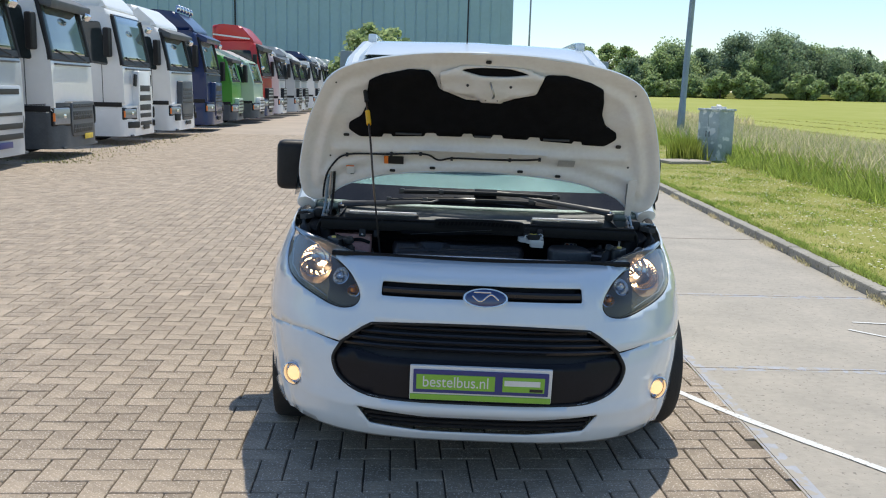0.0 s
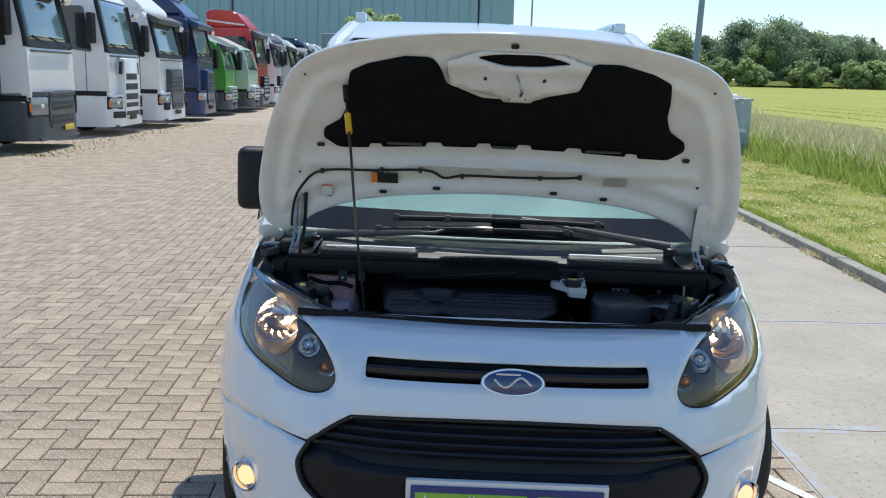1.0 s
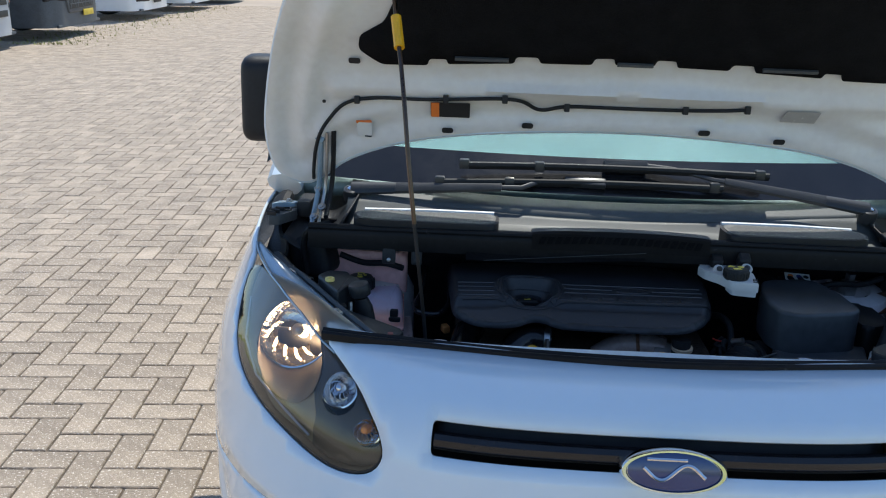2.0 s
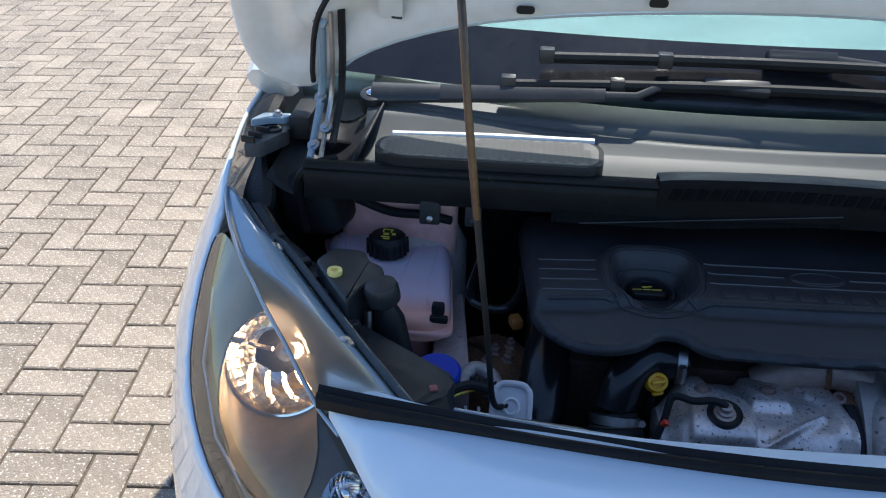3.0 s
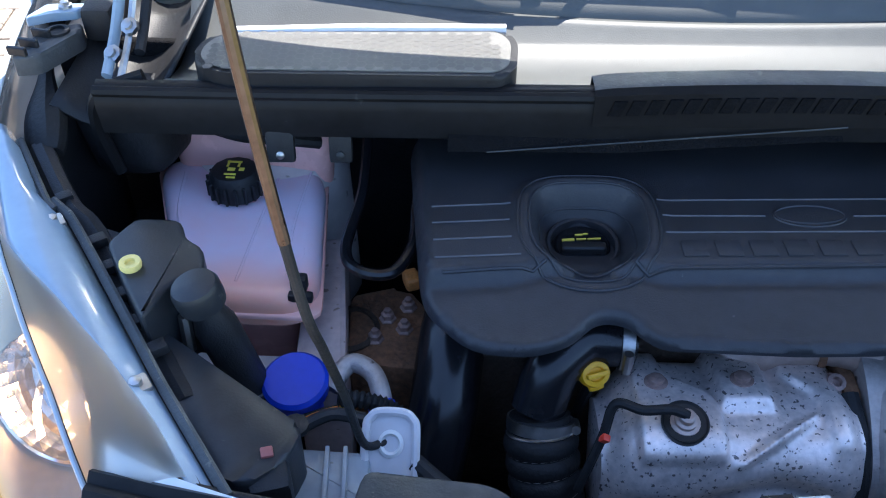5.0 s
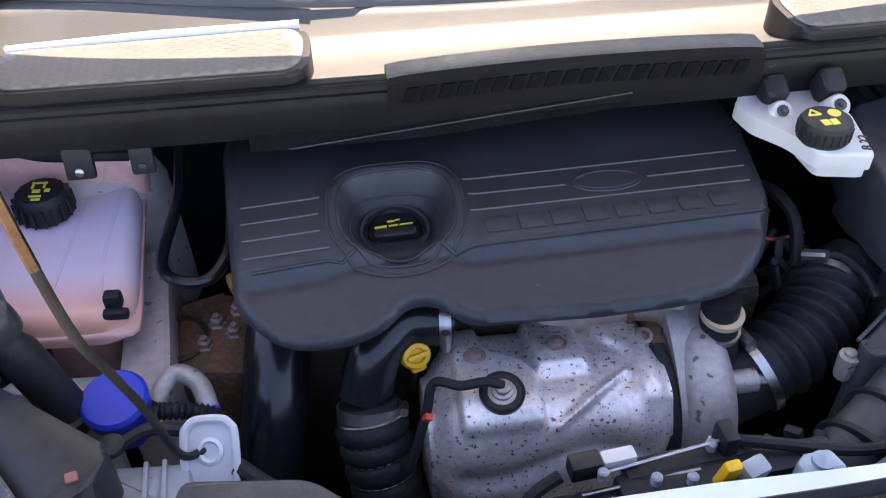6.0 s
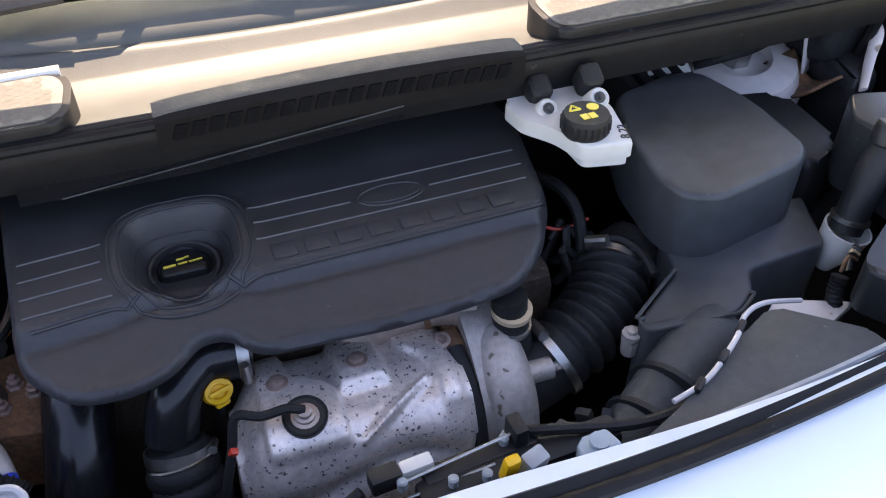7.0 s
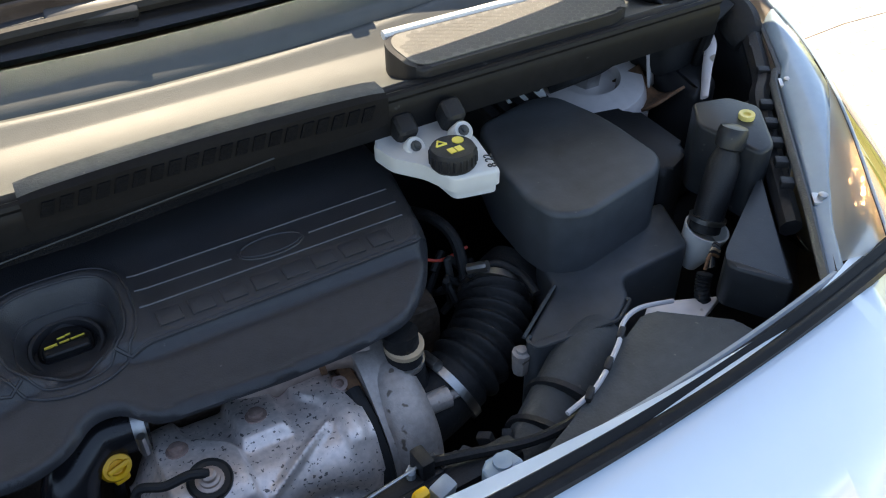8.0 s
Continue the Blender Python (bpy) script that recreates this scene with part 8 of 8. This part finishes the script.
box(bm, (0.05, 0.0, 1.262), (0.28, 0.2, 0.045), (0, 0, 20), 0.01)
box(bm, (0.0, 0.05, 1.30), (0.2, 0.09, 0.03), (0, 8, -30), 0.01)
tagged(finish("wrapped_papers", bm, PAPER), "crumpled white papers lying on the cabinet", "papers").matrix_world = cab.matrix_basis

# ---------------------------------------------------------------- parked trucks
def paint(name, c, **k):
    return material(name, c, 0.32, var=0.03, scale=0.8, coat=0.35, rough_var=0.04, **k)


TRUCKWHITE, TRUCKBLUE, TRUCKRED = paint("truck_white", (0.87, 0.88, 0.88)), paint("truck_blue", (0.008, 0.026, 0.115)), paint("truck_red", (0.55, 0.03, 0.03))
TRUCKGREEN, TRUCKMINT, TRUCKSILVER = paint("truck_green", (0.10, 0.36, 0.05)), paint("truck_pale_green", (0.50, 0.66, 0.52)), paint("truck_silver", (0.52, 0.55, 0.58))
TRUCKGREY = material("truck_grey_plastic", (0.09, 0.10, 0.11), 0.5, var=0.2, scale=4)
LENSM = material("truck_lamp_lens", (0.30, 0.33, 0.36), 0.10, 0.3, var=0.12, scale=3, coat=1.0)


def truck(m, paint_a, paint_b, label, height=3.75, grille="slats", visor=True, deflector=True, lowdark=False, small=False, bar=False, low=None, stripe=False):
    t = empty("truck", label, "truck", "parked trucks", m)
    k = 0.86 if small else 1.0
    s = 1.0

    def Z(z):
        """Heights above the sills grow with the roof; small trucks are lower all over."""
        z *= k
        return z if z < 1.6 else 1.6 + (z - 1.6) * (height - 1.6) / (3.75 * k - 1.6)
    Wd = 2.48 if not small else 2.2
    side = [(-2.25, 0.95), (-2.25, 3.02), (-2.05, 3.12), (-0.52, 3.14), (-0.30, 3.05), (-0.055, 1.98), (0.0, 1.86), (0.02, 0.98), (-0.05, 0.92)]
    bm = B()
    prism(bm, fillet([(x, Z(z)) for x, z in side], 0.10, 3), -Wd / 2, Wd / 2, 0.10, 3, Matrix.Rotation(radians(90), 4, "X"))
    part("cab", bm, paint_a, t, smooth=40)
    zt = Z(3.10)
    if deflector:
        bm = B()
        prism(bm, fillet([(-2.2, zt - 0.02), (-2.2, height - 0.05), (-1.7, height), (-0.95, height - 0.06), (-0.42, zt + 0.14), (-0.36, zt - 0.02)] if not small else [(-2.2, zt - 0.02), (-2.2, height - 0.03), (-1.9, height), (-1.3, height - 0.10), (-0.5, zt + 0.02), (-0.45, zt - 0.02)], 0.12, 3), -Wd / 2 + 0.1, Wd / 2 - 0.1, 0.16, 3, Matrix.Rotation(radians(90), 4, "X"))
        part("roof_deflector", bm, paint_b, t, smooth=40)
    if stripe:
        bm = B()
        box(bm, (-1.35, -Wd / 2 + 0.085, zt + 0.24), (1.6, 0.03, 0.07), (0, 6, 0), 0.01)
        part("roof_stripe", bm, PAPER, t, "cream stripe")
    bm = B()
    a, b = Vector((-0.045, 0, Z(1.95))), Vector((-0.265, 0, Z(2.94)))
    n = Vector((1.0, 0, 0.22)).normalized()
    gridmesh(bm, lambda u, v: a.lerp(b, v) + Vector((0.02 * (1 - (2 * u - 1) ** 2), (2 * u - 1) * (Wd / 2 - 0.10 - 0.05 * v), 0)) + n * 0.03, 10, 6)
    frame_bm = B()
    gridmesh(frame_bm, lambda u, v: a.lerp(b, 1.10 * v - 0.06) + Vector((0.02 * (1 - (2 * u - 1) ** 2), (2 * u - 1) * (Wd / 2 - 0.03 - 0.05 * v), 0)) + n * 0.016, 10, 6)
    part("screen_surround", frame_bm, PLASTIC_G if not small else paint_a, t, "black glazing surround", 60, 0.02, -1)
    screen_ob = part("windscreen", bm, TRUCKGLASS, t, "tinted windscreen", 60, 0.02, -1)
    bm = B()
    gridmesh(bm, lambda u, v: a.lerp(b, 0.10 * v - 0.04) + Vector((0.02 * (1 - (2 * u - 1) ** 2), (2 * u - 1) * (Wd / 2 - 0.08), 0)) + n * 0.045, 10, 1)
    part("cowl_band", bm, PLASTIC, t)
    for sy in (-1, 1):
        bm = B()
        tube(bm, [a + Vector((0.02, sy * (Wd / 2 - 0.04), -0.05)), a.lerp(b, 0.5) + Vector((0.02, sy * (Wd / 2 - 0.06), 0)), b + Vector((0.02, sy * (Wd / 2 - 0.09), 0))], 0.055, 8)
        part("pillar", bm, PLASTIC if not small else paint_a, t)
    for kk in (-0.5, 0.25):
        bm = B()
        tube(bm, [a + n * 0.06 + Vector((0, kk * Wd * 0.5 + 0.5, -0.02)), a.lerp(b, 0.12) + n * 0.06 + Vector((0, kk * Wd * 0.5 - 0.25, 0))], 0.018, 6)
        part("wiper", bm, PLASTIC, screen_ob)
    if visor:
        bm = B()
        prism(bm, fillet([(-0.36, Z(2.88)), (-0.28, Z(3.08)), (0.06, Z(2.93)), (0.03, Z(2.78))], 0.03, 2), -Wd / 2 + 0.06, Wd / 2 - 0.06, 0.03, 2, Matrix.Rotation(radians(90), 4, "X"))
        part("sun_visor", bm, TRUCKGREY if paint_a is not TRUCKBLUE else paint_a, t)
    if bar:
        for kk in range(5):
            bm = B()
            lathe(bm, ((0.10, -0.06), (0.11, 0.04), (0.09, 0.07), (0, 0.075)), pose(-0.9, -0.9 + 0.45 * kk, height + 0.05, 0, 75, 0), 14)
            part("roof_lamp", bm, CHROME, t)
        bm = B()
        tube(bm, [(-0.95, -1.05, height - 0.1), (-0.95, -1.0, height + 0.02), (-0.95, 1.0, height + 0.02), (-0.95, 1.05, height - 0.1)], 0.03, 8)
        part("lamp_bar", bm, CHROME, t)
    # grille and bumper
    bm = B()
    prism(bm, fillet([(-0.9, -Wd / 2), (-0.02, -Wd / 2), (0.14, -Wd / 2 + 0.35), (0.14, Wd / 2 - 0.35), (-0.02, Wd / 2), (-0.9, Wd / 2)], 0.12, 3), 0.22, (1.12 if lowdark else 0.97) * k, 0.05, 2)
    bumper_t = part("bumper", bm, low or (TRUCKGREY if lowdark else paint_a), t)
    # one raised middle panel, cut by dark slots
    style = {"mesh": (0.70, 0.50, 1.45, TRUCKSILVER, ((0.56, 0.10), (0.74, 0.10), (0.95, 0.06), (1.34, 0.10))),
             "dark": (0.58, 0.44, 1.14, TRUCKGREY, ((0.60, 0.17), (0.86, 0.17), (1.05, 0.07))),
             "bars": (0.46, 0.42, 1.84, paint_a, ((0.52, 0.10), (0.72, 0.11), (0.92, 0.15), (1.16, 0.15), (1.40, 0.15))),
             "tall": (0.50, 0.50, 1.62, TRUCKGREY, ((0.62, 0.10), (1.02, 0.06), (1.14, 0.06), (1.26, 0.06), (1.38, 0.06))),
             "blue": (0.50, 0.50, 1.62, paint_a, ((0.62, 0.10), (0.98, 0.05), (1.08, 0.05), (1.18, 0.05), (1.42, 0.18))),
             "white": (0.52, 0.55, 1.22, paint_b, ((0.64, 0.07), (0.80, 0.06), (0.95, 0.06), (1.08, 0.06))),
             "slats": (0.60, 0.50, 1.45, PLASTIC, ((0.60, 0.09), (0.80, 0.06), (0.95, 0.05), (1.10, 0.05), (1.25, 0.05), (1.38, 0.05)))}[grille]
    wf, z0, z1, gm, cuts = style
    bm = B()
    w2 = Wd * wf / 2
    prism(bm, fillet([(-w2 * 0.88, z0 * k), (w2 * 0.88, z0 * k), (w2, (z0 * 0.6 + z1 * 0.4) * k), (w2 * 0.90, z1 * k), (-w2 * 0.90, z1 * k), (-w2, (z0 * 0.6 + z1 * 0.4) * k)], 0.07, 3), -0.04, 0.175, 0.03, 2,
          Matrix(((0, 0, 1, 0), (1, 0, 0, 0), (0, 1, 0, 0), (0, 0, 0, 1))))
    g = part("grille", bm, gm, t, "raised front grille panel", 40)
    for z, h in cuts:
        bm = B()
        ww = 0.86 - 0.10 * (z > 1.2)
        box(bm, (0.172, 0, z * k), (0.014, w2 * 2 * ww, h * k), bevel=0.006)
        slot_ob = part("slot", bm, INK if grille != "slats" else TRUCKSILVER, g)
        if grille in ("dark", "tall"):
            bm = B()
            for q in range(7):
                box(bm, (0.181, w2 * 2 * ww * ((q + 0.5) / 7 - 0.5), z * k), (0.008, 0.018, h * k * 0.95), (35 * (1 if q % 2 else -1), 0, 0))
            box(bm, (0.181, 0, z * k), (0.008, w2 * 2 * ww * 0.97, 0.014))
            part("mesh", bm, TRUCKGREY, slot_ob)
    if grille == "tall":
        for sy in (-1, 1):
            bm = B()
            box(bm, (0.13, sy * Wd * 0.40, 0.60), (0.06, 0.20, 0.20), (0, 0, sy * 24), 0.02)
            part("fog_recess", bm, INK, bumper_t)
    bm = B()
    box(bm, (0.182, 0.30 if lowdark else 0, 0.42), (0.012, 0.52, 0.11), bevel=0.003)
    part("plate", bm, material("plate_yellow", (0.75, 0.55, 0.05), 0.5) if lowdark else (BLUEPL if grille == "mesh" else PLASTIC), bumper_t)
    bm = B()
    box(bm, (0.10, 0, 0.235), (0.05, Wd * 0.86, 0.05), bevel=0.015)
    part("lower_lip", bm, TRUCKGREY, bumper_t)
    if not small:
        bm = B()
        box(bm, (0.03, 0, Z(1.84)), (0.06, Wd * 0.86, 0.030), bevel=0.01)
        part("panel_gap", bm, TRUCKGREY, t)
    for sy in (-1, 1):
        bm = B()
        box(bm, (0.045, sy * (Wd / 2 - 0.25), (0.86 if lowdark else 0.78) * k), (0.12, 0.44, 0.34 if lowdark else 0.24), (0, 0, sy * 24), 0.04, 3)
        hl = part("headlamp", bm, LENSM, t, "clear headlamp")
        bm = B()
        lathe(bm, ((0.07, 0), (0.08, 0.03), (0, 0.04)), pose(0.095, sy * (Wd / 2 - 0.30), (0.86 if lowdark else 0.78) * k, 0, 90, sy * 24), 14)
        part("bowl", bm, CHROME, hl)
        bm = B()
        box(bm, (-0.30, sy * (Wd / 2 + 0.13), Z(2.38)), (0.15, 0.22, 0.70), (0, 0, sy * 8), 0.05, 3)
        part("mirror", bm, PLASTIC, t, "black door mirror")
        bm = B()
        prism(bm, fillet([(-1.55, Z(2.05)), (-1.55, Z(2.82)), (-0.50, Z(2.82)), (-0.34, Z(1.90))], 0.08, 3), 0.0, 0.02, 0.006, 1, Matrix.Translation((0, sy * (Wd / 2 + 0.005), 0)) @ Matrix.Rotation(radians(90), 4, "X"))
        part("side_window", bm, DARKGLASS, t)
        bm = B()
        prism(bm, fillet([(-2.0, 0.30), (-2.0, 0.95), (-0.5, 0.95), (-0.35, 0.30)], 0.08, 3), -0.06, 0.06, 0.02, 2, Matrix.Translation((0, sy * (Wd / 2 - 0.08), 0)) @ Matrix.Rotation(radians(90), 4, "X"))
        part("step_panel", bm, TRUCKGREY, t)
        for wx in (-1.35, -4.6):
            bm = B()
            lathe(bm, ((0.28, -0.14), (0.46, -0.15), (0.50, -0.10), (0.50, 0.10), (0.46, 0.15), (0.28, 0.14)), pose(wx, sy * (Wd / 2 - 0.2), 0.50, 90, 0, 0), 28)
            wh = part("wheel", bm, TYRE, t)
            part("rim", lathe(B(), ((0.28, -0.13), (0.10, -0.06), (0.10, 0.06), (0.28, 0.13)), pose(wx, sy * (Wd / 2 - 0.2), 0.50, 90, 0, 0), 20), STEEL, wh)
    for sy in (-1, 1):
        bm = B()
        box(bm, (-1.15, sy * (Wd / 2 + 0.004), 1.00 * k), (2.2, 0.016, 0.11), bevel=0.006)
        part("side_strip", bm, PLASTIC, t)
        for wx in (-0.50, -1.74):
            bm = B()
            box(bm, (wx, sy * (Wd / 2 + 0.001), Z(1.55)), (0.018, 0.010, Z(2.1) - Z(1.0)), bevel=0.003)
            part("door_seam", bm, TRUCKGREY, t)
        bm = B()
        box(bm, (-2.34, sy * (Wd / 2 - 0.10), Z(1.95)), (0.12, 0.16, Z(3.0) - Z(1.0)), bevel=0.03)
        part("rear_fairing", bm, TRUCKGREY, t)
        bm = B()
        box(bm, (0.030, sy * (Wd / 2 - 0.25), (0.86 if lowdark else 0.78) * k), (0.12, 0.50, 0.40 if lowdark else 0.30), (0, 0, sy * 24), 0.03, 2)
        part("lamp_surround", bm, PLASTIC, t)
        bm = B()
        box(bm, (-0.02, sy * (Wd / 2 - 0.045), (0.84 if lowdark else 0.77) * k), (0.07, 0.05, 0.16), (0, 0, sy * 40), 0.01)
        part("side_indicator", bm, ORANGE, t)
        if grille == "bars":
            bm = B()
            box(bm, (0.12, sy * Wd * 0.36, 0.50), (0.05, 0.46, 0.16), (0, 0, sy * 20), 0.03)
            part("side_intake", bm, INK, bumper_t)
            bm = B()
            box(bm, (0.125, sy * Wd * 0.27, 1.60), (0.06, 0.10, 0.30), (sy * 8, 0, sy * 15), 0.02)
            part("side_duct", bm, INK, g)
    bm = B()
    box(bm, (0.06, 0.0, (1.02 * k)), (0.04, 0.30, 0.10), bevel=0.02)
    part("front_emblem", bm, CHROME, t)
    bm = B()
    box(bm, (0.10, Wd * 0.30, Z(2.74)), (0.12, 0.26, 0.17), (0, 30, 0), 0.06, 3)
    part("front_mirror", bm, CHROME if k % 2 else LENSM, t)
    bm = B()
    for sy in (-0.42, 0.42):
        box(bm, (-3.6, sy, 0.92), (5.0, 0.09, 0.26), bevel=0.01)
    part("chassis", bm, PLASTIC, t)
    return t


FLEET = [(17.0, TRUCKSILVER, TRUCKSILVER, "silver-grey truck with a bright mesh grille", dict(height=4.0, grille="mesh")),
         (20.3, TRUCKWHITE, TRUCKWHITE, "white truck with a dark grey lower front", dict(height=4.0, grille="dark", lowdark=True)),
         (25.1, TRUCKWHITE, TRUCKWHITE, "white truck with body-coloured grille bars", dict(height=4.05, visor=False, grille="bars")),
         (28.5, TRUCKWHITE, TRUCKWHITE, "white truck with a tall black grille", dict(height=3.75, grille="tall")),
         (32.6, TRUCKBLUE, TRUCKBLUE, "dark blue truck with roof lamps", dict(height=3.9, bar=True, grille="blue")),
         (36.8, TRUCKGREEN, TRUCKMINT, "small green truck with a pale roof", dict(height=3.15, small=True, grille="white", deflector=True, low=TRUCKGREY)),
         (40.0, TRUCKMINT, TRUCKWHITE, "small pale green truck", dict(height=3.05, small=True, grille="white", visor=False, low=TRUCKGREY)),
         (43.0, TRUCKRED, TRUCKRED, "red truck with a cream roof stripe and blue lower front", dict(height=4.15, low=TRUCKBLUE, stripe=True)),
         (47.0, TRUCKWHITE, TRUCKSILVER, "white truck with a grey roof", dict(height=3.6)),
         (51.0, TRUCKSILVER, TRUCKSILVER, "silver truck in the far row", dict(height=3.6)),
         (55.0, TRUCKWHITE, TRUCKWHITE, "white truck in the far row", dict(height=3.5)),
         (59.5, TRUCKWHITE, TRUCKBLUE, "white truck with a blue roof stripe", dict(height=3.7)),
         (64.0, TRUCKWHITE, TRUCKWHITE, "white truck in the far row", dict(height=3.6)),
         (69.0, TRUCKSILVER, TRUCKWHITE, "grey truck in the far row", dict(height=3.7)),
         (74.0, TRUCKWHITE, TRUCKWHITE, "white truck in the far row", dict(height=3.7))]
for k, (d, pa, pb, lab, kw) in enumerate(FLEET):
    truck(pose(-7.9 - 0.008 * (d - 20) ** 1.0 + 0.12 * math.sin(k * 2.3), AH + d - 1.25, 0.0, 0, 0, 2.5 + 1.5 * math.sin(k * 1.7)), pa, pb, lab, **kw)

# ---------------------------------------------------------------- paving bricks and kerb stones, last of all
L, S, G, TOPZ = 0.2135, 0.10675, 0.0072, 0.0


def brick_mesh(name, lx, ly):
    bm = B()
    x, y, c = lx / 2 - G / 2, ly / 2 - G / 2, 0.0035
    low = [bm.verts.new(p) for p in ((-x, -y, -0.012), (x, -y, -0.012), (x, y, -0.012), (-x, y, -0.012))]
    mid = [bm.verts.new(p) for p in ((-x, -y, -c), (x, -y, -c), (x, y, -c), (-x, y, -c))]
    top = [bm.verts.new(p) for p in ((-x + c, -y + c, 0), (x - c, -y + c, 0), (x - c, y - c, 0), (-x + c, y - c, 0))]
    bm.faces.new(top)
    for a, b in ((low, mid), (mid, top)):
        for i in range(4):
            bm.faces.new((a[i], a[(i + 1) % 4], b[(i + 1) % 4], b[i]))
    me = bpy.data.meshes.new(name)
    bm.to_mesh(me)
    bm.free()
    me.materials.append(BRICK)
    return me


along, across = brick_mesh("brick", L, S), brick_mesh("brick", S, L)
rest_v, rest_f = [], []
rnd = random.Random(21)
tilt_yaw = radians(3.0)
count = 0
cells = []
for j in range(-140, 420):
    for i in range(-60, 110):
        # herringbone: each step of the diagonal holds one lying and one standing brick
        cells.append((i * 4 * S + (j % 4) * S, j * S))
for cx, cy in cells:
    for kind, ox, oy in (("along", 0.0, 0.0), ("across", 2.5 * S, 0.5 * S)):
        px, py = cx + ox, cy + oy
        x = px * math.cos(tilt_yaw) - py * math.sin(tilt_yaw) - 5.0
        y = px * math.sin(tilt_yaw) + py * math.cos(tilt_yaw) + 3.0
        if not (-13.8 < x < EDGE_X + 0.05 and (-1.5 < y < 26 or (-6.0 < y < 0 and x > -6.5))):
            continue
        z = TOPZ + rnd.uniform(-0.0015, 0.0015)
        me = along if kind == "along" else across
        rz = tilt_yaw + rnd.uniform(-0.012, 0.012)
        if count < 300 and -2.3 < x < -0.9 and -0.4 < y < 3.2:
            ob = new("brick", me)
            ob.parent = pavement
            ob.location, ob.rotation_euler = (x, y, z), (rnd.uniform(-0.006, 0.006), rnd.uniform(-0.006, 0.006), rz)
            count += 1
            continue
        k = len(rest_v)
        ca, sa = math.cos(rz), math.sin(rz)
        tx, ty = rnd.uniform(-0.006, 0.006), rnd.uniform(-0.006, 0.006)
        for q in me.vertices:
            u, w, h = q.co
            rest_v.append((min(x + u * ca - w * sa, EDGE_X - 0.002), y + u * sa + w * ca, z + h + u * tx + w * ty))
        rest_f += [tuple(k + n for n in p.vertices) for p in me.polygons]
me = bpy.data.meshes.new("paving_bricks")
me.from_pydata(rest_v, [], rest_f)
me.materials.append(BRICK)
ob = new("paving_bricks", me)
ob.parent = pavement
tagged(ob, "grey-brown paving bricks", kind="stuff")
bm = B()
box(bm, (0, 0, 0), (0.125, 0.985, 0.18), bevel=0.014, seg=2)
kerb_me = bpy.data.meshes.new("kerb_stone")
bm.to_mesh(kerb_me)
bm.free()
kerb_me.materials.append(KERBM)
kerb = tagged(new("kerb"), "weathered concrete kerb between lane and verge", "kerb", kind="structure")
for k in range(45):
    ob = new("kerb_stone", kerb_me)
    ob.parent = kerb
    y = -4.0 + k
    ob.location, ob.rotation_euler = (kerb_x(y) + rnd.uniform(-0.004, 0.004), y, -0.012 + rnd.uniform(-0.006, 0.006)), (0, rnd.uniform(-0.02, 0.02), -math.atan(0.022))
